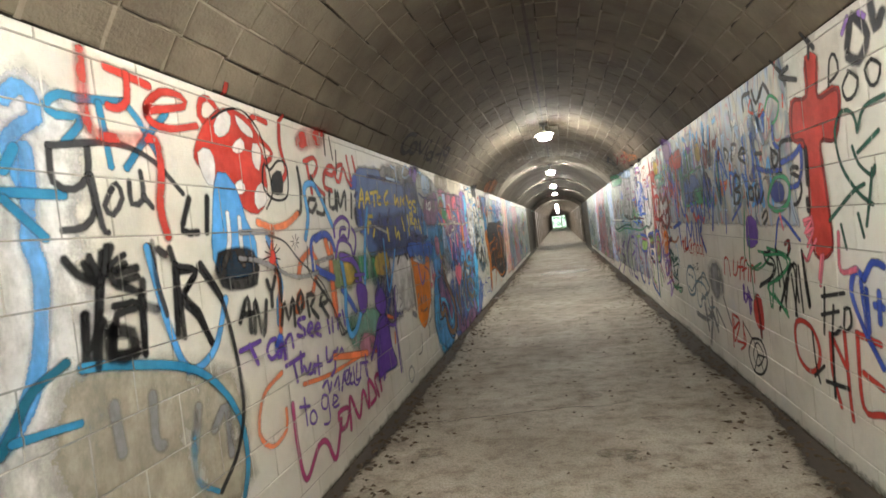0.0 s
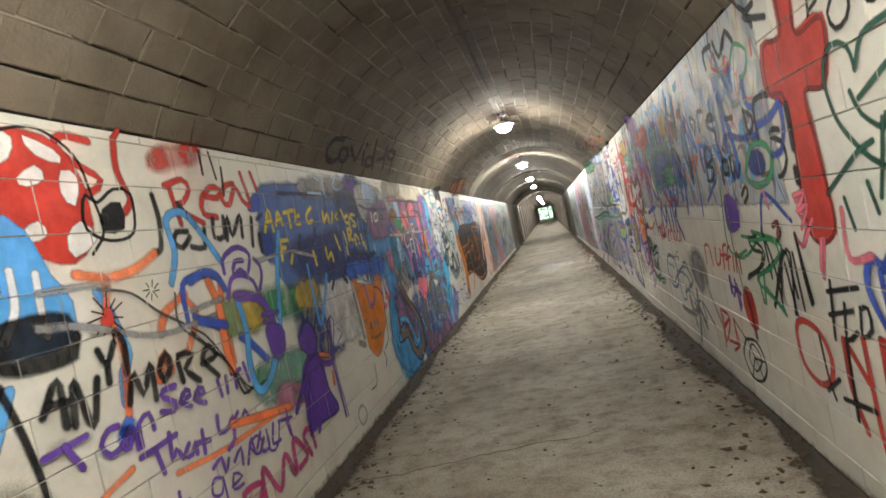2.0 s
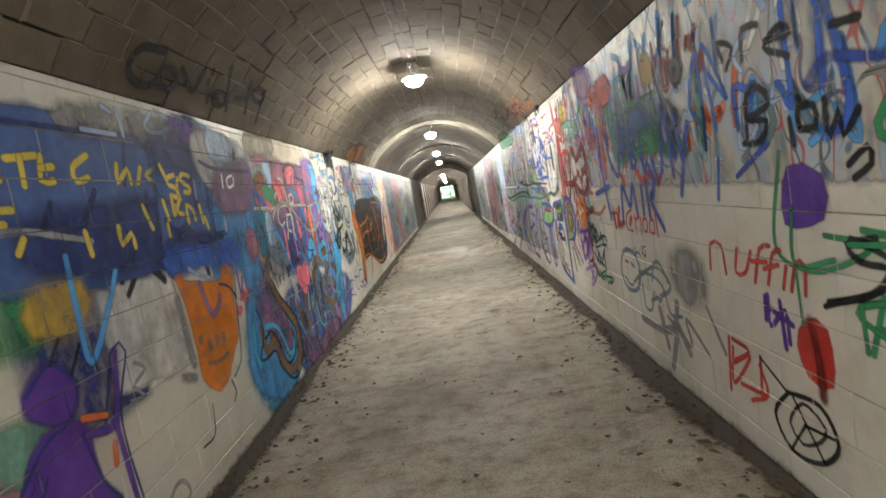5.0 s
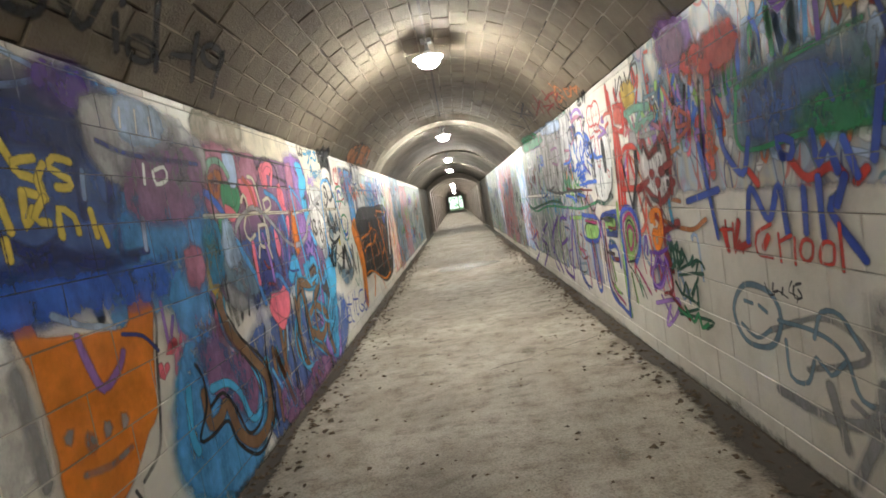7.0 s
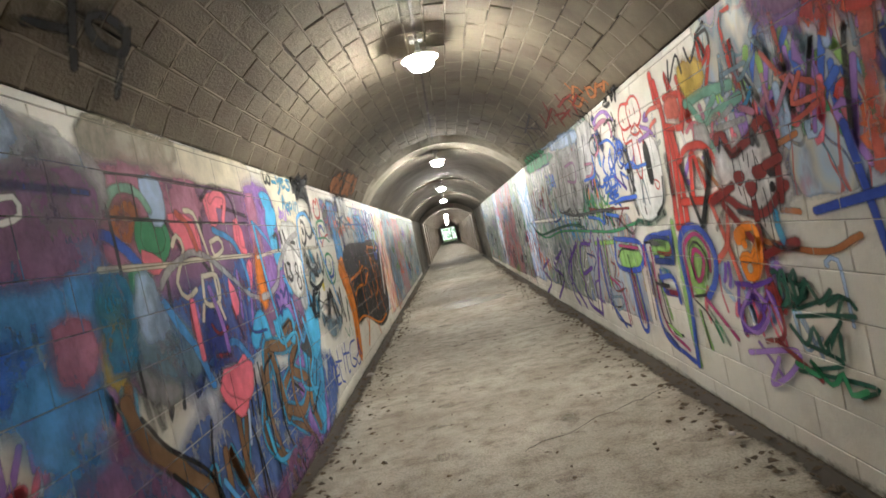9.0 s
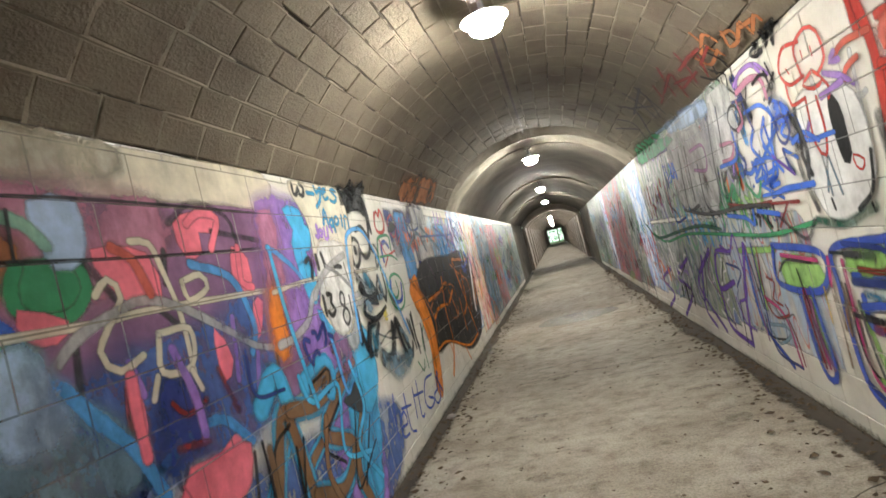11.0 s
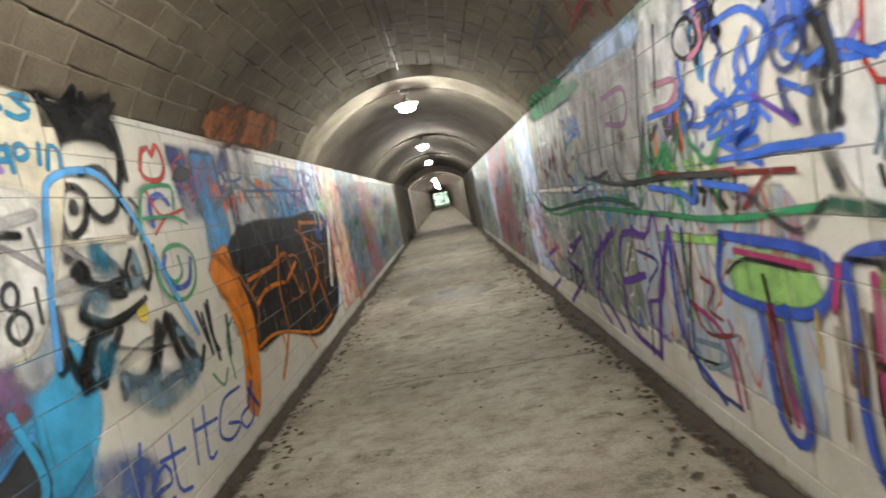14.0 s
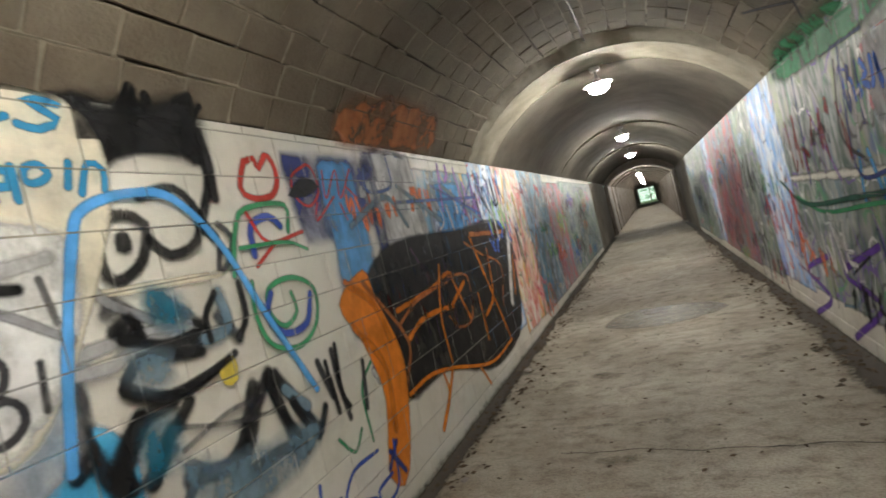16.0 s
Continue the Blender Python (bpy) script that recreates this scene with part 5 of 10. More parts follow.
F("shape", "pink", (9.31, 1.89), (9.44, 1.94), (9.60, 1.92), (9.55, 1.86), (9.45, 1.86), (9.44, 1.77), (9.34, 1.75), fuzz=0.015)
F("shape", "pink", (9.67, 1.78), (9.77, 1.72), (9.74, 1.56), (9.63, 1.60), fuzz=0.015)
F("shape", "pink", (8.59, 1.62), (8.73, 1.57), (8.68, 1.52), (8.60, 1.54), fuzz=0.015)
F("shape", "pink", (9.03, 0.92), (9.22, 0.93), (9.40, 0.97), (9.24, 0.67), (9.09, 0.82), fuzz=0.015)
F("shape", "pink", (8.89, 1.32), (8.93, 1.27), (8.93, 1.18), (8.89, 1.04), (8.86, 1.15), fuzz=0.015)
F("shape", "pink", (9.40, 1.43), (9.47, 1.28), (9.39, 1.21), fuzz=0.015)
F("shape", "pink", (8.49, 1.47), (8.54, 1.48), (8.55, 1.39), (8.50, 1.40), fuzz=0.015)
F("shape", "pink", (9.74, 1.50), (9.81, 1.50), (9.73, 1.35), (9.69, 1.36), fuzz=0.015)
S("curve", "royal", 0.06, (8.31, 1.70), (8.40, 1.68), (8.54, 1.57), (8.61, 1.42), (8.72, 1.24), (8.90, 1.03), soft=True)
S("curve", "sky", 0.05, (9.35, 1.72), (9.61, 1.63), (9.70, 1.39), (9.63, 1.28), soft=True)
S("curve", "sky", 0.05, (8.97, 1.03), (9.28, 1.08), (9.48, 0.92), soft=True)
F("shape", "navy", (8.77, 1.12), (8.90, 1.03), (9.13, 1.03), (9.23, 1.20), (9.06, 1.28), (8.94, 1.04), (8.76, 0.91), soft=True)
S("curve", "soot", 0.03, (8.84, 1.75), (8.90, 1.66), (8.97, 1.57), soft=True)
S("curve", "soot", 0.03, (9.21, 1.78), (9.18, 1.65), soft=True)
S("curve", "soot", 0.03, (9.54, 1.86), (9.70, 1.84), (9.94, 1.81), soft=True)
S("curve", "soot", 0.03, (9.27, 1.89), (9.46, 1.99), (9.68, 1.93), (9.72, 1.81), soft=True)
S("curve", "soot", 0.03, (9.90, 1.42), (9.82, 1.18), soft=True)
S("curve", "soot", 0.03, (9.11, 1.56), (9.24, 1.45), soft=True)
S("curve", "soot", 0.03, (8.74, 1.51), (8.72, 1.35), soft=True)
F("shape", "green", (8.25, 1.44), (8.35, 1.43), (8.36, 1.34), (8.28, 1.33), (8.24, 1.37), soft=True)
F("shape", "mustard", (8.23, 1.31), (8.33, 1.36), (8.34, 1.28), (8.27, 1.14), (8.20, 1.16), soft=True)
F("shape", "green", (8.48, 1.54), (8.59, 1.50), (8.58, 1.39), (8.46, 1.41), soft=True)
S("stroke", "maroon", 0.03, (8.89, 1.32), (8.85, 1.08), soft=True)
S("stroke", "maroon", 0.03, (10.87, 0.69), (10.89, 0.51), soft=True)
S("stroke", "maroon", 0.03, (9.07, 1.21), (9.13, 1.15), (9.25, 1.17), soft=True)
S("stroke", "maroon", 0.03, (9.36, 1.27), (9.43, 1.07), soft=True)
S("stroke", "maroon", 0.03, (9.05, 1.05), (9.21, 1.02), soft=True)
S("stroke", "violet", 0.04, (9.54, 1.46), (9.48, 1.19), soft=True)
S("stroke", "violet", 0.04, (9.67, 1.27), (9.57, 1.00), soft=True)
S("stroke", "violet", 0.04, (8.92, 1.40), (8.95, 1.28), soft=True)

G(-1, "line_drawing", "cream sprayed stick figure and long line over the mural")
S("line", "cream", 0.028, (8.28, 1.56), (8.84, 1.55), (9.07, 1.56), (9.83, 1.55), (10.98, 1.53))
S("line", "cream", 0.028, (9.05, 1.82), (9.14, 1.81), (9.18, 1.70), (9.22, 1.52), (9.22, 1.29))
S("line", "cream", 0.028, (8.85, 1.64), (8.91, 1.69), (8.95, 1.62), (8.82, 1.46), (8.88, 1.38), (8.99, 1.41))
S("line", "cream", 0.028, (9.08, 1.47), (9.25, 1.46), (9.22, 1.32), (9.06, 1.33), (9.08, 1.46))
S("line", "cream", 0.028, (9.27, 1.65), (9.39, 1.67), (9.42, 1.61), (9.29, 1.57), (9.27, 1.65))
S("line", "cream", 0.028, (9.03, 1.32), (8.99, 1.25))
S("line", "cream", 0.028, (9.21, 1.30), (9.24, 1.22))
S("arc", "ash", 0.042, (8.39, 1.23), (8.58, 1.38), (8.74, 1.51), (8.90, 1.57), (9.05, 1.60), (9.23, 1.55), (9.47, 1.42), (9.71, 1.29), (10.05, 1.25), (10.38, 1.34), soft=True)
S("crack_line", "black", 0.02, (8.37, 1.97), (8.41, 1.74), (8.40, 1.42), (8.38, 1.20), (8.38, 1.05))
S("joint_line", "black", 0.012, (8.39, 1.95), (8.93, 1.97), (10.01, 1.96))
S("joint_line", "black", 0.012, (8.39, 1.77), (9.03, 1.76), (9.92, 1.77))
S("joint_line", "black", 0.012, (8.62, 1.92), (8.61, 1.77))

G(-1, "mural_lettering", "brown wildstyle letters edged in cyan at the mural end")
F("shade", "violet", (10.16, 1.95), (10.72, 1.98), (10.92, 1.70), (10.76, 1.25), (10.37, 1.15), (10.80, 0.58), (10.68, 0.06), (10.30, 0.23), (10.17, 1.33), (10.50, 1.59), soft=True, fuzz=0.05)
F("shade", "cyan", (10.59, 1.96), (10.90, 1.91), (10.95, 1.48), (10.89, 1.06), (10.91, 0.63), (10.58, 0.10), (10.43, 0.39), (10.55, 0.93), (10.75, 1.42), (10.61, 1.79), soft=True, fuzz=0.04)
S("letter_edge", "cyan", 0.13, (9.54, 0.59), (9.76, 0.95), (9.86, 0.45))
S("letter_edge", "cyan", 0.13, (9.81, 0.94), (10.11, 0.89), (10.56, 0.96), (10.72, 1.00))
S("letter_edge", "cyan", 0.13, (10.53, 0.93), (10.12, 0.72), (10.42, 0.54), (10.19, 0.38), (9.88, 0.48))
S("letter_edge", "cyan", 0.13, (10.68, 0.70), (10.41, 0.40), (10.48, 0.15))
S("letter_edge", "cyan", 0.13, (9.59, 1.03), (9.76, 1.13), (9.82, 0.96))
S("letter", "brown", 0.085, (9.54, 0.59), (9.76, 0.95), (9.86, 0.45))
S("letter", "brown", 0.085, (9.81, 0.94), (10.11, 0.89), (10.56, 0.96), (10.72, 1.00))
S("letter", "brown", 0.085, (10.53, 0.93), (10.12, 0.72), (10.42, 0.54), (10.19, 0.38), (9.88, 0.48))
S("letter", "brown", 0.085, (10.68, 0.70), (10.41, 0.40), (10.48, 0.15))
S("letter_core", "black", 0.022, (9.49, 0.56), (9.61, 0.82), (9.78, 0.88))
S("letter_core", "black", 0.022, (9.75, 0.47), (9.79, 0.76))
S("letter_core", "black", 0.022, (10.36, 0.82), (10.07, 0.66), (10.26, 0.49))
S("letter_core", "black", 0.022, (10.74, 0.60), (10.45, 0.27))
S("letter_core", "black", 0.022, (9.46, 0.87), (9.40, 0.62))
S("letter_core", "black", 0.022, (9.36, 0.85), (9.31, 0.64))

G(-1, "paint_field", "purple and orange sprayed clouds with cyan rim")
F("cloud", "violet", (10.02, 1.97), (10.31, 1.99), (10.36, 1.93), (10.32, 1.81), (10.23, 1.67), (10.24, 1.43), (10.12, 1.34), (9.89, 1.34), soft=True, fuzz=0.06)
F("cloud", "rose", (10.02, 1.93), (10.07, 1.87), (10.05, 1.69), (9.96, 1.39), (9.89, 1.33), soft=True, fuzz=0.06)
F("cloud", "orange", (9.92, 1.51), (9.95, 1.50), (9.95, 1.31), (9.91, 1.24), (9.87, 1.25), soft=True, fuzz=0.05)
F("cloud", "cyan", (10.27, 1.99), (10.45, 1.98), (10.47, 1.90), (10.52, 1.86), (10.48, 1.77), (10.40, 1.74), (10.42, 1.64), (10.35, 1.62), (10.29, 1.66), (10.29, 1.78), (10.34, 1.87), fuzz=0.04)
F("cloud", "cyan", (10.29, 1.64), (10.40, 1.64), (10.45, 1.60), (10.42, 1.46), (10.34, 1.44), (10.30, 1.55), fuzz=0.04)
F("cloud", "cyan", (10.39, 1.36), (10.51, 1.28), (10.73, 1.17), (11.03, 1.13), (11.06, 0.88), (10.95, 0.70), (10.73, 0.65), (10.74, 1.00), (10.54, 1.15), fuzz=0.04)
F("cloud", "plum", (10.55, 1.19), (10.70, 1.10), (10.57, 0.94), (10.49, 1.06), soft=True, fuzz=0.05)
S("ray", "sky", 0.04, (9.98, 1.77), (10.08, 1.73), (10.22, 1.64), (10.30, 1.55), soft=True)
S("ray", "ash", 0.05, (9.87, 1.26), (10.03, 1.27), (10.23, 1.33), (10.34, 1.44), (10.47, 1.52), soft=True)
S("ray", "cream", 0.03, (9.93, 1.53), (10.17, 1.55), (10.47, 1.56), (11.63, 1.55), soft=True)
S("ray", "sky", 0.034, (10.42, 1.35), (10.47, 1.14), (10.49, 0.90), (10.53, 0.82), (10.69, 0.89))

G(-1, "mural_lettering", "brown arrow letter edged with cyan")
S("letter_edge", "cyan", 0.13, (10.02, 1.02), (10.17, 1.05), (10.30, 1.06), (10.34, 0.99), (10.29, 0.91))
S("letter", "brown", 0.085, (10.09, 0.98), (10.16, 0.99), (10.28, 1.01), (10.30, 0.97), (10.23, 0.94))
S("letter_core", "black", 0.018, (10.06, 1.00), (10.17, 1.01), (10.30, 1.03), (10.32, 0.98), (10.26, 0.90))
F("letter", "soot", (10.42, 0.80), (10.53, 0.80), (10.69, 0.86), (10.69, 0.65), fuzz=0.02)

G(-1, "lettering", "navy marker name scrawled on purple")
S("letter", "navy", 0.032, (10.18, 1.22), (10.13, 1.24), (10.11, 1.20), (10.14, 1.12), (10.16, 1.09))
S("letter", "navy", 0.032, (10.17, 1.10), (10.20, 1.14), (10.25, 1.15), (10.26, 1.13))
S("letter", "navy", 0.032, (10.24, 1.26), (10.28, 1.25), (10.28, 1.21), (10.33, 1.24), (10.39, 1.28), (10.41, 1.29), (10.40, 1.24), (10.39, 1.19), (10.36, 1.16))
S("letter", "navy", 0.032, (10.44, 1.21), (10.48, 1.19))

G(-1, "figure_painting", "black sprayed cartoon face with spiked hair and goggle eyes")
F("hair", "black", (11.13, 2.20), (11.21, 2.20), (11.24, 2.16), (11.33, 2.18), (11.35, 2.25), (11.42, 2.21), (11.48, 2.19), (11.55, 2.22), (11.63, 2.20), (11.69, 2.14), (11.66, 2.01), (11.62, 2.04), (11.54, 2.06), (11.41, 2.05), (11.29, 2.02), (11.20, 1.97), (11.19, 2.04), (11.15, 2.11))
S("spike", "black", 0.035, (11.14, 2.12), (11.14, 2.19))
S("spike", "black", 0.035, (11.39, 2.19), (11.36, 2.28))
S("spike", "black", 0.035, (11.48, 2.19), (11.43, 2.26))
S("spike", "black", 0.035, (11.58, 2.21), (11.63, 2.28))
S("spike", "black", 0.035, (11.67, 2.17), (11.69, 2.25))
S("spike", "black", 0.035, (11.24, 2.14), (11.23, 2.20))
S("side", "black", 0.05, (11.69, 2.15), (11.69, 1.94), (11.61, 1.77), (11.65, 1.70))
S("eye", "black", 0.042, (11.26, 1.81), (11.18, 1.79), (11.14, 1.70), (11.15, 1.61), (11.20, 1.59), (11.29, 1.65), (11.33, 1.77), (11.26, 1.81), closed=True)
F("pupil", "black", (11.22, 1.74), (11.25, 1.74), (11.25, 1.69), (11.21, 1.69), fuzz=0.015)
S("eye", "black", 0.04, (11.33, 1.87), (11.49, 1.90), (11.58, 1.80), (11.54, 1.69), (11.41, 1.65), (11.34, 1.71))
S("mouth", "black", 0.038, (11.11, 1.25), (11.18, 1.32), (11.31, 1.30), (11.44, 1.28))
S("mouth", "black", 0.038, (11.11, 1.25), (11.27, 1.17), (11.40, 1.18), (11.50, 1.20))
S("ear", "soot", 0.03, (11.67, 1.75), (11.73, 1.69), (11.67, 1.58), (11.62, 1.57), (11.65, 1.65))
F("tongue", "yellow", (11.50, 1.20), (11.58, 1.22), (11.57, 1.13), (11.51, 1.13), fuzz=0.01)
S("beard", "black", 0.06, (10.94, 1.17), (11.00, 1.00))
S("beard", "black", 0.06, (11.14, 1.15), (11.03, 1.03), (11.06, 0.95))
S("beard", "black", 0.06, (11.64, 1.08), (11.55, 0.93), (11.44, 0.85), (11.26, 0.88))
S("beard", "black", 0.06, (11.74, 1.08), (11.78, 0.89), (11.87, 0.72))
S("beard", "black", 0.06, (11.78, 1.08), (11.98, 0.75))
S("beard", "black", 0.06, (11.15, 1.42), (11.24, 1.38), (11.44, 1.33))
S("beard", "black", 0.06, (10.90, 1.49), (11.00, 1.48))
S("beard", "soot", 0.05, (10.83, 1.43), (10.89, 1.31), soft=True)
S("beard", "soot", 0.05, (10.89, 1.54), (10.96, 1.39), soft=True)
S("beard", "soot", 0.05, (11.36, 1.47), (11.48, 1.36), soft=True)
S("beard", "soot", 0.05, (10.97, 1.18), (10.97, 1.30), (10.91, 1.34), soft=True)
S("beard", "soot", 0.05, (11.11, 0.94), (11.22, 1.00), soft=True)
S("beard", "soot", 0.05, (11.64, 1.28), (11.55, 1.39), soft=True)
S("beard", "soot", 0.05, (11.11, 1.49), (11.15, 1.52), (11.20, 1.47), soft=True)
S("shade", "slate", 0.06, (11.58, 1.48), (11.59, 1.34), (11.47, 1.32), soft=True)
S("shade", "slate", 0.06, (11.31, 1.46), (11.40, 1.43), soft=True)
S("shade", "slate", 0.06, (11.94, 0.88), (11.82, 1.00), soft=True)

G(-1, "lettering", "red sprayed double loop")
S("letter", "red", 0.034, (11.93, 2.03), (11.87, 1.91), (11.93, 1.86), (12.07, 1.87), (12.14, 1.95), (12.13, 2.04), (12.09, 2.07), (12.02, 2.00), (12.00, 2.05), (11.94, 2.03), closed=True)

G(-1, "line_drawing", "red sprayed round face and scribbles with black patch")
S("ring", "red", 0.016, (12.41, 2.04), (12.26, 1.97), (12.25, 1.87), (12.35, 1.81), (12.47, 1.89), (12.46, 2.01), (12.41, 2.04))
F("patch", "black", (12.20, 1.87), (12.32, 1.95), (12.37, 1.96), (12.48, 1.92), (12.34, 1.87), fuzz=0.012)
S("scribble", "red", 0.014, (12.55, 2.01), (12.53, 1.85), (12.69, 2.02), (12.68, 1.85), (12.86, 2.03))
S("scribble", "red", 0.014, (12.77, 1.92), (12.87, 1.85))
S("scribble", "red", 0.014, (12.43, 1.83), (12.39, 1.73), (12.61, 1.86))
S("scribble", "red", 0.014, (12.66, 1.82), (12.70, 1.72))

G(-1, "line_drawing", "green, blue and red sprayed swirls")
S("swirl", "green", 0.028, (11.69, 1.53), (11.76, 1.72), (11.85, 1.81), (12.13, 1.82), (12.11, 1.69))
S("swirl", "blue", 0.04, (11.84, 1.60), (11.86, 1.73), (11.99, 1.77), (12.06, 1.72))
S("swirl", "red", 0.02, (11.85, 1.79), (11.95, 1.65), (12.22, 1.68))
S("swirl", "red", 0.02, (11.84, 1.55), (11.99, 1.64))
S("swirl", "green", 0.026, (11.78, 1.49), (11.76, 1.34), (11.82, 1.20), (12.00, 1.15), (12.16, 1.23), (12.20, 1.39), (12.05, 1.47), (11.87, 1.44), (11.85, 1.33), (11.93, 1.26), (12.03, 1.31), (12.02, 1.40))
S("swirl", "blue", 0.036, (11.88, 1.42), (11.83, 1.33), (11.91, 1.23), (12.08, 1.24), (12.16, 1.37))
S("swirl", "green", 0.02, (12.12, 0.64), (12.23, 0.53), (12.33, 0.61))
S("swirl", "green", 0.02, (12.41, 0.51), (12.42, 0.79), (12.57, 0.90))
S("swirl", "green", 0.02, (11.76, 1.64), (12.07, 1.64), (12.23, 1.59))
S("dark_stroke", "soot", 0.04, (12.23, 1.06), (12.23, 0.89), (12.26, 0.70))
S("dark_stroke", "soot", 0.04, (12.10, 1.04), (12.16, 0.85))
S("dark_stroke", "soot", 0.04, (12.49, 0.93), (12.43, 0.69))

G(-1, "paint_patch", "greyish blue rubbed coat of old paint above the black panel")
S("rub", "slate", 0.05, (12.72, 1.68), (13.25, 1.85), (13.50, 1.64), soft=True)
S("rub", "slate", 0.05, (13.47, 1.93), (14.19, 1.64), soft=True)
S("rub", "slate", 0.05, (14.38, 1.94), (15.29, 1.59), soft=True)
S("rub", "slate", 0.05, (15.39, 1.95), (15.88, 1.49), soft=True)
S("scribble", "denim", 0.03, (13.03, 2.04), (13.03, 1.89), (13.38, 1.93), (13.40, 2.13), soft=True)
S("scribble", "denim", 0.03, (15.24, 2.01), (14.68, 1.62), soft=True)
S("scribble", "denim", 0.03, (13.40, 1.81), (15.29, 1.83), soft=True)
S("scribble", "denim", 0.03, (14.12, 1.94), (15.34, 1.65), soft=True)

G(-1, "figure_painting", "black sprayed panel with orange flame shapes")
F("panel", "black", (12.75, 1.33), (13.25, 1.52), (14.38, 1.52), (16.11, 1.46), (15.95, 0.42), (14.77, 0.23), (13.59, 0.54), (12.90, 0.58), (12.80, 0.97), fuzz=0.04)
F("flame", "orange", (12.41, 1.26), (12.72, 1.40), (12.78, 1.22), (12.94, 0.78), (12.69, 0.21), (12.50, 0.27), (12.64, 0.67), (12.55, 1.03), fuzz=0.025)
S("flame", "orange", 0.045, (13.03, 1.10), (13.64, 1.14), (14.05, 1.21), (14.12, 1.11), (14.32, 0.77), soft=True)
S("flame", "orange", 0.045, (15.24, 1.28), (15.10, 0.83), (14.74, 0.69), soft=True)
S("flame", "orange", 0.045, (13.08, 0.89), (13.42, 0.97), (14.00, 0.94), soft=True)
S("flame", "orange", 0.045, (14.80, 1.44), (14.94, 1.15), (15.37, 0.30), soft=True)
S("flame", "orange", 0.045, (13.98, 0.95), (14.36, 1.08), soft=True)
S("flame", "orange", 0.045, (16.26, 1.19), (15.94, 0.69), soft=True)
S("rim", "orange", 0.03, (12.93, 0.58), (13.27, 0.59), (13.67, 0.52), (14.59, 0.29), (15.37, 0.30))
S("rim", "orange", 0.03, (13.49, 0.56), (13.51, 0.37), (13.28, 0.20))
S("tail", "navy", 0.035, (12.54, 0.39), (12.66, 0.22))
S("tail", "navy", 0.035, (12.63, 0.41), (12.50, 0.31))

G(-1, "lettering", "blue marker words reading let it go at the wall foot")
S("letter", "blue", 0.022, (11.26, 0.59), (11.19, 0.41), (11.17, 0.28))
S("letter", "blue", 0.022, (11.27, 0.33), (11.43, 0.31), (11.41, 0.41), (11.27, 0.36), (11.29, 0.25), (11.42, 0.23))
S("letter", "blue", 0.022, (11.50, 0.52), (11.48, 0.25), (11.59, 0.19))
S("letter", "blue", 0.022, (11.38, 0.44), (11.61, 0.40))
S("letter", "blue", 0.022, (11.76, 0.50), (11.71, 0.26))
S("letter", "blue", 0.022, (11.90, 0.52), (11.84, 0.23), (11.93, 0.22))
S("letter", "blue", 0.022, (11.76, 0.43), (12.03, 0.39))
S("letter", "blue", 0.022, (12.42, 0.45), (12.15, 0.45), (12.02, 0.29), (12.15, 0.20), (12.32, 0.23), (12.16, 0.30))
S("letter", "blue", 0.022, (12.51, 0.28), (12.34, 0.26), (12.38, 0.17), (12.55, 0.20), (12.60, 0.43))

G(-1, "lettering", "white and pink streaked paint columns")
S("column", "white", 0.12, (16.70, 2.06), (15.73, 0.64), soft=True)
S("column", "pink", 0.03, (17.22, 1.86), (16.57, 0.50))
S("column", "pink", 0.03, (16.38, 1.63), (16.24, 0.94))
S("column", "orange", 0.04, (18.45, 1.86), (17.23, 0.65), soft=True)
S("column", "sky", 0.06, (15.69, 1.93), (15.82, 1.57), soft=True)
S("column", "sky", 0.06, (16.34, 2.13), (16.26, 1.86), soft=True)
S("column", "yellow", 0.03, (17.41, 1.42), (17.20, 0.83))

G(-1, "vault_painting", "rust haze with a dark sprayed ring on the vault")
F("haze", "rust", (12.74, 2.36), (13.23, 2.48), (14.02, 2.50), (14.16, 2.30), (13.38, 2.26), (12.86, 2.23), soft=True, fuzz=0.05)
S("ring", "soot", 0.03, (13.25, 2.56), (13.05, 2.43), (13.15, 2.31), (13.32, 2.35), (13.36, 2.49), (13.25, 2.56))

G(1, "lettering", "thick black scrawl high on the wall")
S("letter", "soot", 0.05, (4.39, 2.04), (4.33, 2.15), (4.23, 2.04), (4.31, 1.96), (4.39, 2.00))
S("letter", "soot", 0.05, (4.19, 2.15), (4.17, 2.05), (4.12, 2.09))
S("letter", "violet", 0.03, (4.42, 2.11), (4.37, 2.16), soft=True)
S("letter", "violet", 0.03, (4.28, 2.15), (4.24, 2.12), soft=True)

G(1, "lettering", "thin black sprayed letters spelling poo")
S("letter", "black", 0.018, (4.59, 1.87), (4.55, 2.03), (4.50, 2.04), (4.48, 1.96), (4.57, 1.93))
S("letter", "black", 0.018, (4.40, 1.93), (4.46, 1.88), (4.43, 1.82), (4.36, 1.83), (4.33, 1.89), (4.40, 1.94))
S("letter", "black", 0.018, (4.22, 1.94), (4.27, 1.91), (4.24, 1.84), (4.19, 1.84), (4.16, 1.90), (4.22, 1.94))

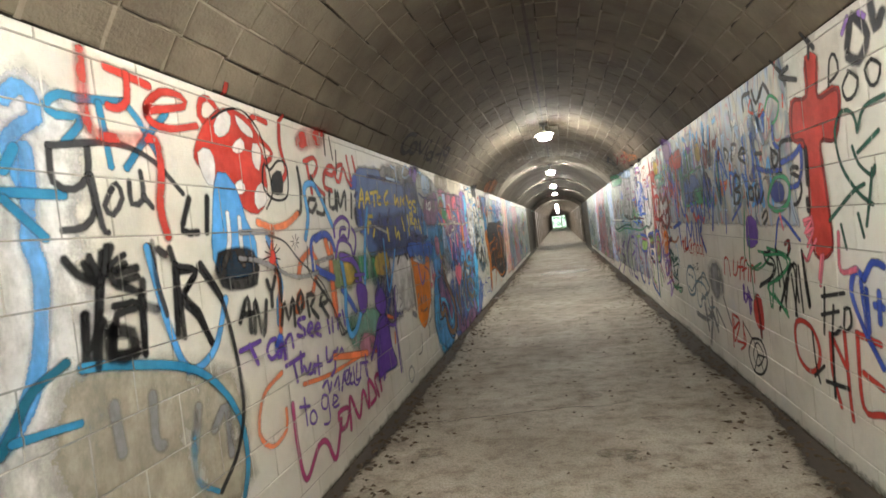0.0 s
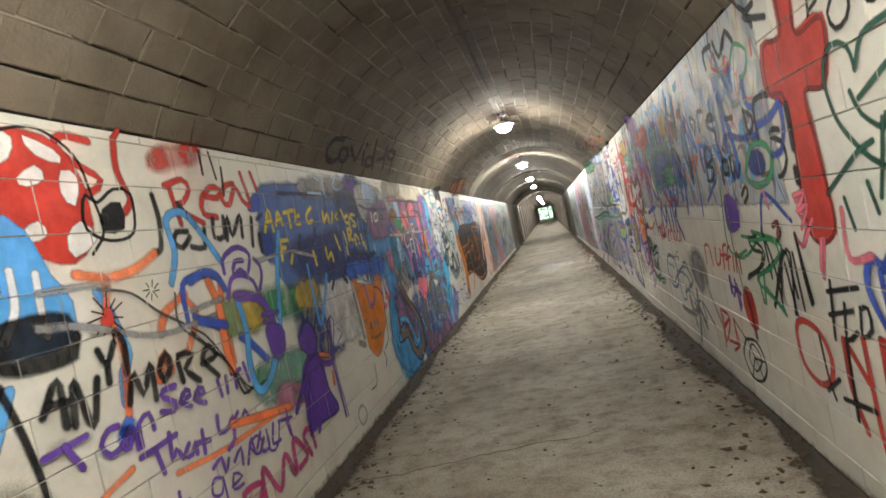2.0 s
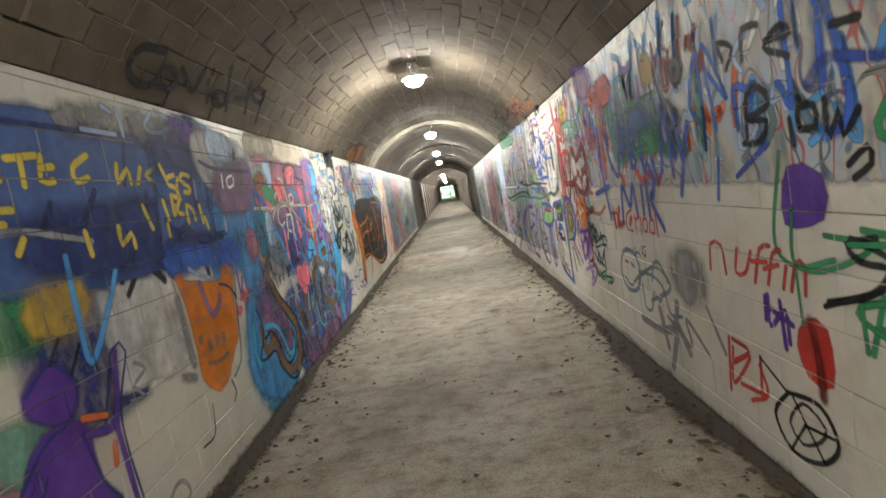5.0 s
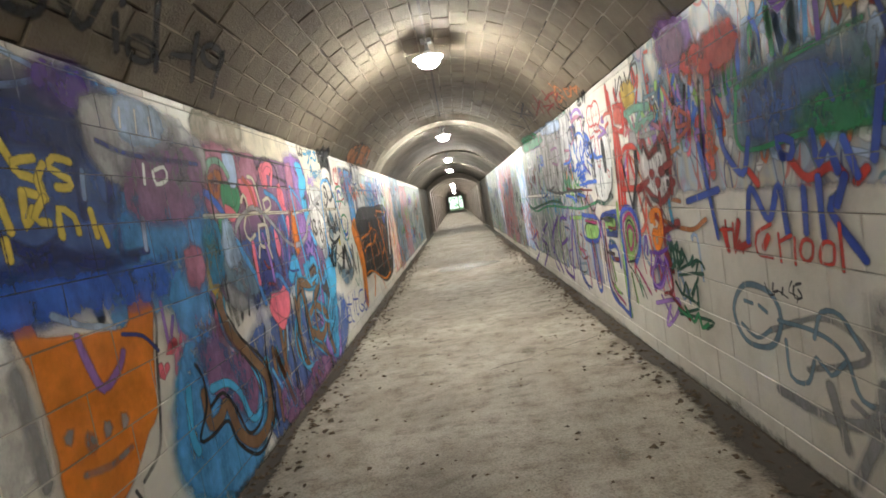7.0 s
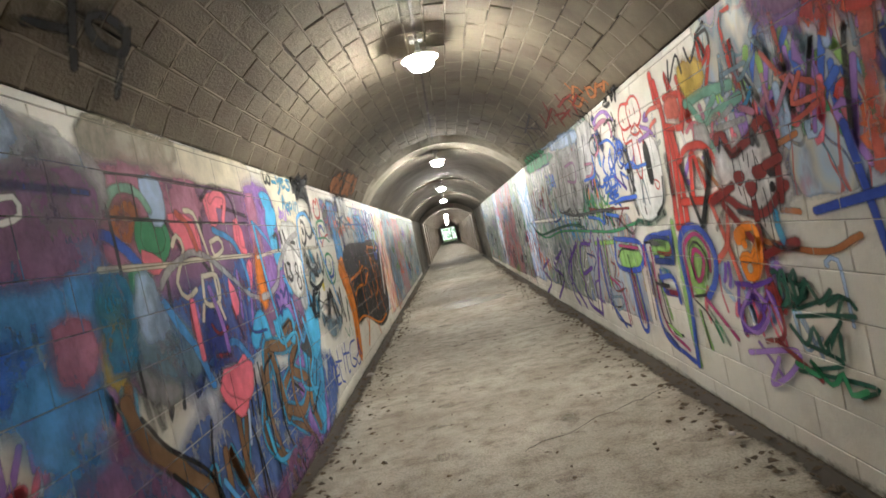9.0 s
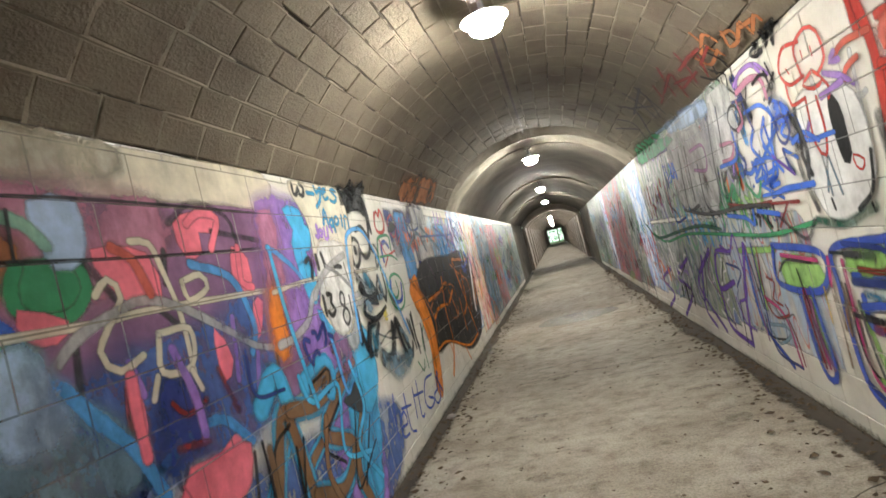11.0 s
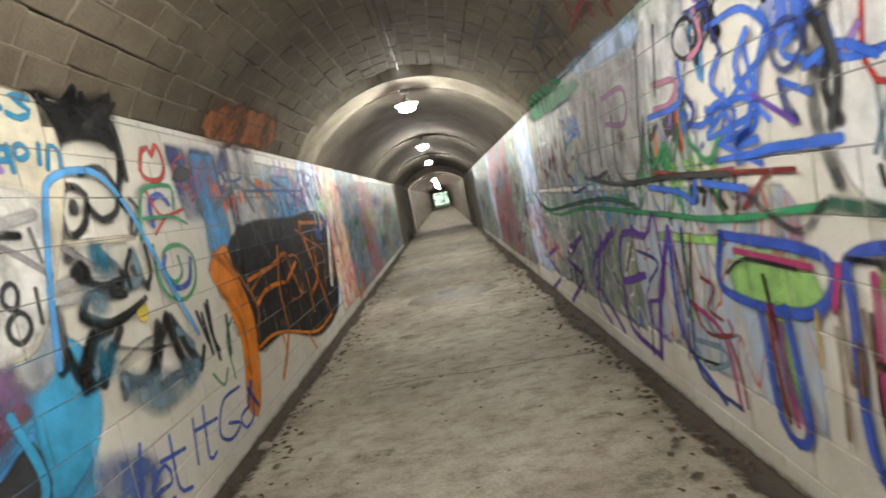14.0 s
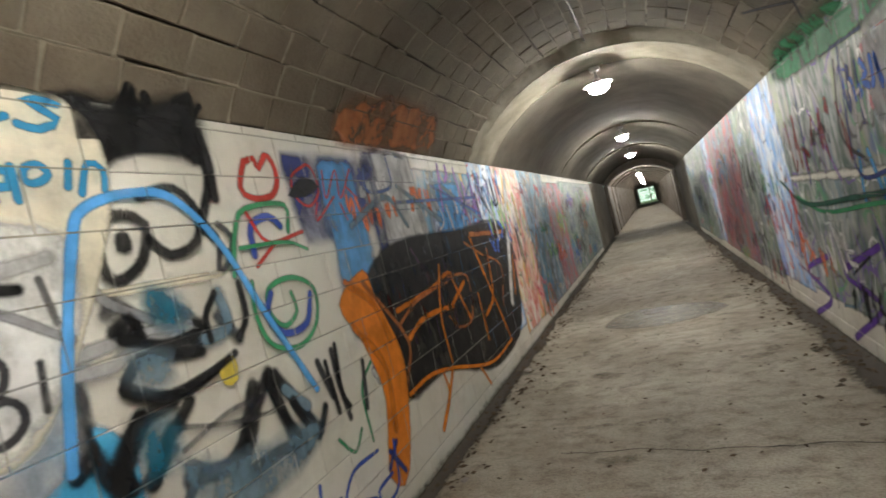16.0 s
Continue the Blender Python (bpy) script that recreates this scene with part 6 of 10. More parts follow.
G(1, "cross_painting", "large red sprayed cross with drips")
F("cross", "red", (4.79, 2.11), (4.67, 2.08), (4.69, 1.95), (4.70, 1.89), (4.49, 1.89), (4.56, 1.66), (4.71, 1.68), (4.69, 1.39), (4.69, 1.14), (4.89, 1.12), (4.87, 1.40), (4.88, 1.66), (5.03, 1.73), (5.00, 1.93), (4.82, 1.92), fuzz=0.02)
S("rim", "maroon", 0.018, (4.79, 2.09), (4.81, 1.92), (4.98, 1.92), (5.01, 1.73), (4.87, 1.66), (4.90, 1.13), (4.69, 1.14), (4.70, 1.45), (4.71, 1.67), (4.56, 1.67), (4.50, 1.88), (4.69, 1.89), (4.67, 2.07))

G(1, "heart_painting", "dark green outlined heart with initials")
S("line", "pine", 0.022, (4.37, 1.68), (4.39, 1.75), (4.48, 1.78), (4.56, 1.70), (4.53, 1.54), (4.41, 1.41), (4.30, 1.35))
S("line", "pine", 0.022, (4.37, 1.67), (4.30, 1.76), (4.15, 1.78))
S("line", "pine", 0.022, (4.42, 1.61), (4.38, 1.53), (4.28, 1.47), (4.26, 1.51))
S("line", "pine", 0.022, (4.69, 1.28), (4.45, 1.41), (4.35, 1.44))
S("line", "pine", 0.022, (4.28, 1.50), (4.31, 1.40), (4.36, 1.26))
S("line", "pine", 0.022, (4.38, 1.58), (4.21, 1.65))
S("line", "pine", 0.022, (4.58, 1.26), (4.55, 1.15))
S("line", "pine", 0.022, (4.42, 1.31), (4.39, 1.21))

G(1, "lettering", "small black letters below the vault edge")
S("letter", "soot", 0.03, (5.16, 2.21), (5.05, 2.04))
S("letter", "soot", 0.03, (5.00, 2.12), (5.12, 2.10), (4.91, 2.03))
S("letter", "soot", 0.03, (4.73, 2.23), (4.75, 2.10))
S("letter", "soot", 0.03, (4.75, 2.19), (4.69, 2.13))
S("letter", "soot", 0.03, (5.44, 2.06), (5.37, 2.12), (5.30, 2.05))
S("letter", "soot", 0.03, (5.59, 2.06), (5.57, 1.94))
S("letter", "soot", 0.03, (6.07, 2.08), (6.04, 1.95))

G(1, "lettering", "black words reading are ya for blow yas")
S("letter", "black", 0.026, (6.24, 1.76), (6.27, 1.84), (6.16, 1.79), (6.22, 1.72))
S("letter", "black", 0.026, (6.10, 1.73), (6.08, 1.84), (5.98, 1.83))
S("letter", "black", 0.026, (5.94, 1.76), (5.80, 1.75), (5.85, 1.79), (5.95, 1.74), (5.82, 1.68))
S("letter", "black", 0.026, (5.61, 1.72), (5.50, 1.71))
S("letter", "black", 0.026, (5.34, 1.72), (5.33, 1.61), (5.27, 1.62), (5.25, 1.67), (5.33, 1.71))
S("letter", "black", 0.026, (5.23, 1.54), (5.21, 1.71), (5.15, 1.74), (5.04, 1.73))
S("letter", "black", 0.026, (4.99, 1.57), (5.06, 1.58), (5.09, 1.55), (4.99, 1.52), (4.97, 1.44), (5.03, 1.38), (5.08, 1.37))
S("letter", "black", 0.026, (6.12, 1.43), (6.10, 1.59), (6.01, 1.61), (5.96, 1.54), (6.11, 1.50), (5.98, 1.48), (6.04, 1.41), (6.15, 1.41))
S("letter", "black", 0.026, (5.85, 1.47), (5.84, 1.38))
S("letter", "black", 0.026, (5.80, 1.44), (5.80, 1.50), (5.72, 1.50), (5.72, 1.43), (5.80, 1.43))
S("letter", "black", 0.026, (5.67, 1.51), (5.66, 1.39), (5.61, 1.47), (5.60, 1.39), (5.53, 1.46))
S("bang", "black", 0.045, (4.88, 1.65), (4.89, 1.48))
S("bang", "black", 0.045, (4.91, 1.39), (4.91, 1.34))
F("blot", "navy", (5.39, 1.47), (5.31, 1.51), (5.22, 1.48), (5.23, 1.41), (5.34, 1.40), (5.40, 1.44), fuzz=0.02)
S("ring", "green", 0.034, (5.44, 1.45), (5.32, 1.54), (5.20, 1.54), (5.12, 1.48), (5.17, 1.38), (5.33, 1.34), (5.46, 1.38), closed=True)
S("outline", "blue", 0.04, (5.74, 1.57), (5.64, 1.63), (5.44, 1.59), (5.22, 1.58), soft=True)
S("outline", "blue", 0.04, (5.20, 1.62), (5.03, 1.64), (4.94, 1.68), soft=True)
S("outline", "blue", 0.04, (4.93, 1.66), (4.94, 1.57), (5.00, 1.48), (5.10, 1.47), soft=True)
S("outline", "blue", 0.04, (5.28, 1.86), (5.29, 1.75), (5.23, 1.71), soft=True)
S("small", "green", 0.02, (5.93, 1.36), (6.01, 1.00), (5.78, 0.94), (5.53, 1.05), (5.73, 1.07))
S("small", "green", 0.02, (5.38, 1.96), (5.29, 2.03), (5.16, 1.96), (5.21, 1.88), (5.28, 1.86))
S("small", "red", 0.02, (5.61, 2.07), (5.66, 2.01), (5.58, 1.98))
S("small", "red", 0.02, (5.44, 2.01), (5.49, 1.94), (5.40, 1.97))
S("small", "red", 0.02, (5.10, 1.99), (5.11, 1.93))
S("small", "black", 0.03, (5.75, 2.03), (5.75, 2.12), (5.61, 2.12))
S("small", "black", 0.03, (5.56, 2.12), (5.51, 2.03), (5.41, 2.09))

G(1, "lettering", "blue zigzag and purple box tags")
S("letter", "blue", 0.024, (5.42, 1.11), (5.30, 1.30), (5.05, 1.17))
S("letter", "blue", 0.024, (6.23, 1.28), (5.99, 1.40))
S("letter", "blue", 0.024, (6.41, 1.18), (6.37, 1.36))
F("box", "purple", (5.89, 1.30), (5.72, 1.27), (5.73, 1.13), (5.93, 1.10), fuzz=0.015)

G(1, "lettering", "green and black tag with crossed strokes")
S("letter", "green", 0.024, (5.56, 1.10), (5.26, 1.07), (5.23, 1.01), (5.47, 0.90), (5.59, 0.86))
S("letter", "green", 0.024, (5.51, 0.80), (5.32, 0.69))
S("letter", "green", 0.024, (5.50, 0.90), (5.56, 0.71))
S("letter", "black", 0.024, (5.51, 1.08), (5.63, 1.05), (5.58, 1.00), (5.47, 0.99), (5.55, 0.90), (5.74, 0.84))
S("letter", "black", 0.024, (5.44, 0.71), (5.25, 0.98), (5.17, 1.01), (5.14, 0.81))
S("letter", "black", 0.024, (5.21, 0.96), (5.18, 0.72))
S("letter", "black", 0.024, (5.04, 1.10), (5.00, 0.80), (5.02, 0.96))
S("letter", "black", 0.024, (5.41, 1.11), (5.40, 0.87))
S("letter", "black", 0.024, (5.21, 1.16), (5.19, 1.12), (5.24, 1.07))
S("letter", "black", 0.024, (5.59, 1.30), (5.51, 1.35), (5.50, 1.30), (5.57, 1.26))

G(1, "lettering", "bright pink scribbled tag")
S("letter", "pink", 0.03, (4.97, 1.26), (4.88, 1.30), (4.89, 1.22), (4.97, 1.21), (4.91, 1.16), (4.95, 1.09), (4.99, 1.06), (5.04, 1.10), soft=True)
S("letter", "pink", 0.03, (4.79, 1.10), (4.85, 0.94), soft=True)

G(1, "lettering", "faded grey sprayed doodles low on the wall")
S("doodle", "grey", 0.03, (7.73, 0.59), (7.34, 0.73), (7.13, 0.63), (7.48, 0.48), soft=True)
S("doodle", "grey", 0.03, (7.23, 0.43), (6.93, 0.33), (6.96, 0.48), (6.71, 0.34), soft=True)
S("doodle", "grey", 0.03, (6.68, 0.61), (6.53, 0.41), soft=True)

G(1, "lettering", "red and purple letters above a peace sign")
F("blot", "red", (5.88, 0.74), (5.77, 0.73), (5.77, 0.53), (5.89, 0.52), (5.94, 0.63), fuzz=0.015)
S("letter", "red", 0.022, (6.48, 0.51), (6.52, 0.23))
S("letter", "red", 0.022, (6.45, 0.51), (6.31, 0.49), (6.45, 0.39))
S("letter", "red", 0.022, (6.22, 0.49), (6.24, 0.30))
S("letter", "red", 0.022, (6.41, 0.30), (6.21, 0.32))
S("letter", "purple", 0.026, (6.13, 0.78), (6.14, 0.68))
S("letter", "purple", 0.026, (6.03, 0.78), (6.02, 0.59))
S("letter", "purple", 0.026, (6.12, 0.74), (5.96, 0.70))

G(1, "peace_sign", "black sprayed peace sign near the wall foot")
S("ring", "black", 0.022, (6.04, 0.40), (6.15, 0.27), (6.06, 0.15), (5.88, 0.18), (5.77, 0.30), (5.85, 0.42), (6.04, 0.40), closed=True)
S("ring", "soot", 0.016, (5.98, 0.37), (6.05, 0.27), (5.98, 0.21), (5.87, 0.27), (5.83, 0.34), (5.92, 0.39), closed=True)
S("spoke", "black", 0.014, (6.01, 0.39), (5.86, 0.20))
S("spoke", "black", 0.014, (5.95, 0.30), (6.06, 0.15))
S("spoke", "black", 0.014, (5.95, 0.30), (5.79, 0.32))
S("spoke", "black", 0.014, (6.22, 0.49), (6.05, 0.40))

G(1, "lettering", "large red letters spelling one")
S("letter", "red", 0.034, (5.23, 0.64), (5.15, 0.70), (5.00, 0.68), (4.93, 0.58), (4.97, 0.47), (5.09, 0.42), (5.22, 0.48), closed=True)
S("cross", "black", 0.022, (5.00, 0.66), (4.99, 0.48), (4.96, 0.39))
S("cross", "black", 0.022, (5.02, 0.41), (4.89, 0.50))
S("letter", "red", 0.034, (4.80, 0.69), (4.81, 0.49), (4.75, 0.33))
S("letter", "red", 0.034, (4.65, 0.73), (4.65, 0.42), (4.64, 0.30))
S("letter", "red", 0.034, (4.77, 0.67), (4.66, 0.55))
S("letter", "red", 0.034, (4.53, 0.75), (4.53, 0.40), (4.36, 0.42))
S("letter", "red", 0.034, (4.53, 0.75), (4.34, 0.74))
S("letter", "red", 0.034, (4.50, 0.57), (4.35, 0.54))

G(1, "lettering", "black capital letters over the red word")
S("letter", "black", 0.022, (4.81, 0.93), (4.86, 0.68))
S("letter", "black", 0.022, (4.85, 0.88), (4.61, 0.93))
S("letter", "black", 0.022, (4.87, 0.78), (4.68, 0.83))
S("letter", "black", 0.022, (4.73, 0.85), (4.76, 0.70), (4.67, 0.75))
S("letter", "black", 0.022, (4.62, 0.85), (4.64, 0.74), (4.57, 0.78), (4.57, 0.86), (4.62, 0.85))
S("cross", "black", 0.026, (4.77, 0.70), (4.80, 0.36))
S("cross", "black", 0.026, (4.88, 0.42), (4.65, 0.45))

G(1, "heart_painting", "blue outlined heart with plus sign")
S("line", "blue", 0.038, (4.42, 1.02), (4.49, 1.05), (4.54, 0.94), (4.46, 0.79), (4.33, 0.64))
S("line", "blue", 0.038, (4.42, 1.02), (4.34, 1.10), (4.26, 1.09))
S("line", "blue", 0.038, (4.45, 1.00), (4.42, 0.77), (4.41, 0.97))
S("line", "blue", 0.038, (4.35, 0.91), (4.29, 0.91))
S("line", "blue", 0.038, (4.31, 0.97), (4.32, 0.84))
S("pink_leg", "pink", 0.03, (4.61, 1.22), (4.62, 1.04), (4.47, 1.06), soft=True)

G(1, "paint_patch", "green-framed blue panel of rubbed letters")
F("panel", "slate", (7.77, 1.71), (7.19, 1.72), (7.02, 1.72), (7.02, 1.55), (7.38, 1.47), (7.79, 1.47), soft=True, fuzz=0.04)
F("panel", "denim", (7.66, 1.66), (7.23, 1.68), (7.06, 1.54), (7.38, 1.49), (7.68, 1.49), soft=True)
S("frame", "green", 0.026, (7.79, 1.71), (7.80, 1.44), (7.34, 1.45), (7.00, 1.45))
S("frame", "green", 0.03, (7.79, 1.71), (7.35, 1.75), (7.01, 1.77), soft=True)
F("corner", "green", (7.33, 1.55), (7.00, 1.57), (7.02, 1.46), (7.33, 1.47), soft=True)
S("letter", "denim", 0.03, (7.71, 1.68), (7.68, 1.49), soft=True)
S("letter", "denim", 0.03, (7.55, 1.69), (7.54, 1.51), (7.45, 1.65), soft=True)
S("letter", "denim", 0.03, (7.36, 1.69), (7.35, 1.52), soft=True)
S("letter", "denim", 0.03, (7.23, 1.69), (7.17, 1.55), soft=True)

G(1, "lettering", "big blue sprayed words mommy milk with red shadow")
S("letter", "red", 0.04, (8.07, 1.04), (8.04, 0.94))
S("letter", "red", 0.04, (7.91, 1.09), (7.96, 0.96), (7.83, 0.99))
S("letter", "red", 0.04, (7.71, 0.98), (7.67, 1.03))
S("letter", "red", 0.04, (7.76, 1.33), (7.70, 1.27))
S("letter", "red", 0.04, (7.44, 1.35), (7.35, 1.28), (7.22, 1.32), (7.15, 1.28))
S("letter", "red", 0.04, (7.10, 1.26), (7.05, 1.30))
S("letter", "blue", 0.04, (8.23, 1.50), (8.13, 1.00))
S("letter", "blue", 0.04, (8.46, 1.19), (8.07, 1.25))
S("letter", "blue", 0.04, (7.97, 1.60), (7.96, 1.45), (7.81, 1.32), (7.73, 1.47))
S("letter", "blue", 0.04, (7.49, 1.37), (7.52, 1.45), (7.42, 1.43), (7.44, 1.37), (7.50, 1.38))
S("letter", "blue", 0.04, (7.30, 1.45), (7.28, 1.33), (7.22, 1.39), (7.18, 1.30))
S("letter", "blue", 0.04, (7.14, 1.41), (7.09, 1.28))
S("letter", "blue", 0.04, (7.01, 1.33), (6.92, 1.67), (6.88, 1.49), (6.86, 1.30))
S("letter", "blue", 0.04, (6.79, 1.65), (6.73, 1.39))
S("letter", "blue", 0.04, (6.63, 1.55), (6.71, 1.39), (6.79, 1.20))
S("letter", "blue", 0.04, (7.83, 1.00), (7.76, 1.25), (7.64, 1.11), (7.54, 1.26), (7.51, 1.05))
S("letter", "blue", 0.04, (7.38, 1.24), (7.39, 1.07))
S("letter", "blue", 0.04, (7.29, 1.28), (7.29, 1.06))
S("letter", "blue", 0.04, (7.19, 1.21), (7.24, 1.16), (7.09, 0.99))
S("letter", "blue", 0.04, (7.20, 1.18), (7.15, 1.28))
S("letter", "soot", 0.04, (6.93, 1.68), (6.87, 1.70), (6.79, 1.47), soft=True)
S("letter", "soot", 0.04, (6.82, 1.69), (6.70, 1.58), soft=True)
S("ring", "soot", 0.05, (6.69, 1.86), (6.74, 1.83), (6.72, 1.77), (6.65, 1.79), (6.64, 1.83), closed=True)
S("scribble", "purple", 0.035, (7.49, 2.05), (7.42, 1.94), (7.33, 2.00))
S("scribble", "purple", 0.035, (7.46, 1.99), (7.31, 1.96))
S("scribble", "purple", 0.035, (7.21, 1.89), (7.21, 1.77))
F("haze", "mustard", (7.13, 1.97), (7.02, 1.95), (7.01, 1.85), (7.12, 1.86), soft=True)
F("haze", "violet", (8.55, 2.20), (8.20, 2.13), (8.32, 1.96), (8.57, 2.02), soft=True, fuzz=0.05)

G(1, "cross_painting", "faded red sprayed cross and boxes")
S("bar", "salmon", 0.07, (8.27, 1.96), (7.79, 2.00), soft=True)
S("bar", "salmon", 0.07, (8.03, 2.00), (8.10, 1.33), soft=True)
F("box", "red", (8.30, 1.97), (7.79, 2.00), (7.80, 1.86), (8.24, 1.89), soft=True)
S("scribble", "salmon", 0.03, (8.54, 1.77), (8.29, 1.64), (8.49, 1.55), soft=True)
S("scribble", "salmon", 0.03, (7.97, 1.70), (7.91, 1.60), soft=True)
S("scribble", "salmon", 0.03, (8.62, 1.89), (8.46, 1.69), soft=True)
S("scribble", "rust", 0.03, (9.05, 1.54), (8.72, 1.41), (8.99, 1.25), (8.56, 1.19))
S("scribble", "rust", 0.03, (8.82, 1.45), (8.49, 1.51))
S("scribble", "rust", 0.03, (9.34, 1.52), (9.17, 1.34))
S("scribble", "rust", 0.03, (9.03, 1.08), (8.49, 1.02), (8.25, 1.09))

G(1, "figure_painting", "blue-grey smiley face with looping arm")
S("ring", "slate", 0.03, (7.93, 0.77), (8.06, 0.62), (7.97, 0.48), (7.74, 0.51), (7.64, 0.66), (7.71, 0.77), closed=True)
S("feature", "slate", 0.022, (7.94, 0.69), (7.87, 0.69))
S("feature", "slate", 0.022, (7.81, 0.69), (7.75, 0.67))
S("feature", "slate", 0.022, (7.99, 0.56), (7.86, 0.52), (7.73, 0.59))
S("feature", "slate", 0.022, (7.66, 0.65), (7.41, 0.66), (7.25, 0.61), (7.18, 0.46), (7.01, 0.48))
S("feature", "slate", 0.022, (7.62, 0.57), (7.61, 0.41), (7.49, 0.42), (7.42, 0.55), (7.34, 0.50), (7.25, 0.58))
S("feature", "slate", 0.022, (7.42, 0.63), (7.36, 0.75), (7.25, 0.76), (7.16, 0.66))
S("haze", "grey", 0.06, (7.71, 0.31), (7.40, 0.31), (7.15, 0.38), (7.06, 0.55), soft=True)
S("haze", "grey", 0.06, (7.35, 0.45), (7.28, 0.22), soft=True)
S("haze", "grey", 0.06, (7.12, 0.34), (7.25, 0.10), soft=True)
S("haze", "grey", 0.06, (7.08, 0.41), (6.96, 0.28), soft=True)
F("haze", "grey", (7.05, 0.80), (6.76, 0.86), (6.70, 0.69), (6.91, 0.63), (7.02, 0.70), soft=True, fuzz=0.05)

G(1, "lettering", "small dark green cursive words")
S("letter", "pine", 0.022, (8.81, 0.89), (8.62, 0.84), (8.75, 0.74), (8.43, 0.84), (8.35, 0.80))
S("letter", "pine", 0.022, (8.73, 0.71), (8.45, 0.75), (8.57, 0.61))
S("letter", "pine", 0.022, (8.71, 0.59), (8.48, 0.55), (8.69, 0.47))
S("letter", "pine", 0.022, (8.79, 0.44), (8.49, 0.48), (8.31, 0.49), (8.41, 0.43))
S("letter", "violet", 0.03, (9.09, 0.82), (9.01, 0.62), (9.22, 0.54), soft=True)
S("letter", "violet", 0.03, (9.09, 0.51), (8.94, 0.38), soft=True)
S("letter", "black", 0.008, (7.74, 0.81), (7.71, 0.76), (7.67, 0.77))
S("letter", "black", 0.008, (7.63, 0.79), (7.57, 0.77))
S("letter", "black", 0.008, (7.53, 0.85), (7.56, 0.80), (7.50, 0.79), (7.51, 0.76))

G(1, "paint_patch", "pale green and yellow brushed bands")
F("band", "yellow", (9.36, 1.98), (9.21, 1.93), (9.23, 1.89), (9.34, 1.89))
S("band", "sage", 0.06, (9.36, 1.84), (9.17, 1.85), (8.98, 1.83), (8.89, 1.82))
S("band", "sage", 0.06, (9.20, 1.70), (9.05, 1.72), (8.83, 1.75))
S("band", "sage", 0.045, (9.32, 1.82), (9.22, 1.70), (9.16, 1.56), (9.11, 1.44))
S("band", "sage", 0.045, (9.05, 1.80), (9.18, 1.72))
S("band", "ocean", 0.028, (8.94, 1.72), (8.86, 1.69), (8.78, 1.71), (8.73, 1.76), soft=True)
S("band", "rose", 0.04, (9.21, 1.79), (9.19, 1.73), soft=True)
S("band", "rose", 0.04, (8.85, 1.70), (8.75, 1.66), soft=True)
S("band", "rose", 0.04, (8.67, 1.67), (8.62, 1.71), soft=True)

G(1, "lettering", "hot pink sprayed marks")
S("mark", "pink", 0.034, (9.41, 1.69), (9.33, 1.72), (9.24, 1.69), soft=True)
S("mark", "pink", 0.034, (9.33, 1.72), (9.33, 1.61), soft=True)
S("mark", "pink", 0.034, (9.14, 1.61), (9.10, 1.70), (9.03, 1.71), soft=True)
S("mark", "pink", 0.034, (9.02, 1.60), (9.04, 1.54), soft=True)
S("mark", "pink", 0.034, (9.39, 1.58), (9.23, 1.61), (9.12, 1.62), soft=True)
F("rub", "ash", (9.30, 1.68), (9.22, 1.67), (9.19, 1.61), (9.24, 1.58), (9.29, 1.60), soft=True)

G(1, "lettering", "red sprayed bars and boxed strokes")
S("bar", "red", 0.06, (9.77, 2.12), (9.76, 1.95))
S("bar", "red", 0.06, (9.68, 1.77), (9.65, 1.62), (9.72, 1.15))
S("bar", "red", 0.06, (9.73, 2.06), (9.70, 1.76), (9.80, 1.16))
S("bar", "red", 0.06, (9.61, 1.74), (9.60, 1.51), (9.64, 1.16))
S("bar", "red", 0.045, (9.62, 1.94), (9.41, 1.92), (9.41, 2.00))
S("bar", "red", 0.045, (9.41, 1.92), (9.42, 1.81), (9.46, 1.73), (9.67, 1.77))
S("bar", "red", 0.045, (9.81, 1.13), (9.69, 1.13))
F("fill", "salmon", (9.60, 1.89), (9.47, 1.89), (9.48, 1.81), (9.62, 1.83), soft=True)
S("bar", "salmon", 0.03, (9.97, 1.88), (9.87, 1.92), (9.69, 1.91))
S("bar", "salmon", 0.03, (9.80, 1.84), (9.89, 1.82), (9.94, 1.76))
S("soot", "soot", 0.06, (9.77, 1.59), (9.77, 1.36), soft=True)

G(1, "circle_tag", "red sprayed A inside a broken circle")
S("stroke", "red", 0.05, (9.59, 1.53), (9.47, 1.60), (9.27, 1.59), (9.17, 1.50), (9.13, 1.39), (9.13, 1.30))
S("stroke", "red", 0.05, (9.49, 1.32), (9.41, 1.56), (9.31, 1.34))
S("stroke", "red", 0.05, (9.65, 1.29), (9.53, 1.29), (9.27, 1.29), (9.06, 1.35))
S("stroke", "salmon", 0.042, (9.29, 1.25), (9.21, 1.06), (9.13, 0.81))
S("stroke", "salmon", 0.042, (9.14, 1.20), (9.21, 1.03), (9.36, 0.93))

G(1, "lettering", "black sprayed letter V")
S("stroke", "black", 0.036, (9.58, 1.51), (9.52, 1.32), (9.45, 1.14))
S("stroke", "black", 0.036, (9.45, 1.14), (9.36, 1.27), (9.28, 1.37))
S("stroke", "black", 0.036, (9.25, 1.55), (9.29, 1.37))
S("stroke", "black", 0.036, (9.22, 1.55), (9.23, 1.44), (9.29, 1.35), (9.43, 1.14))

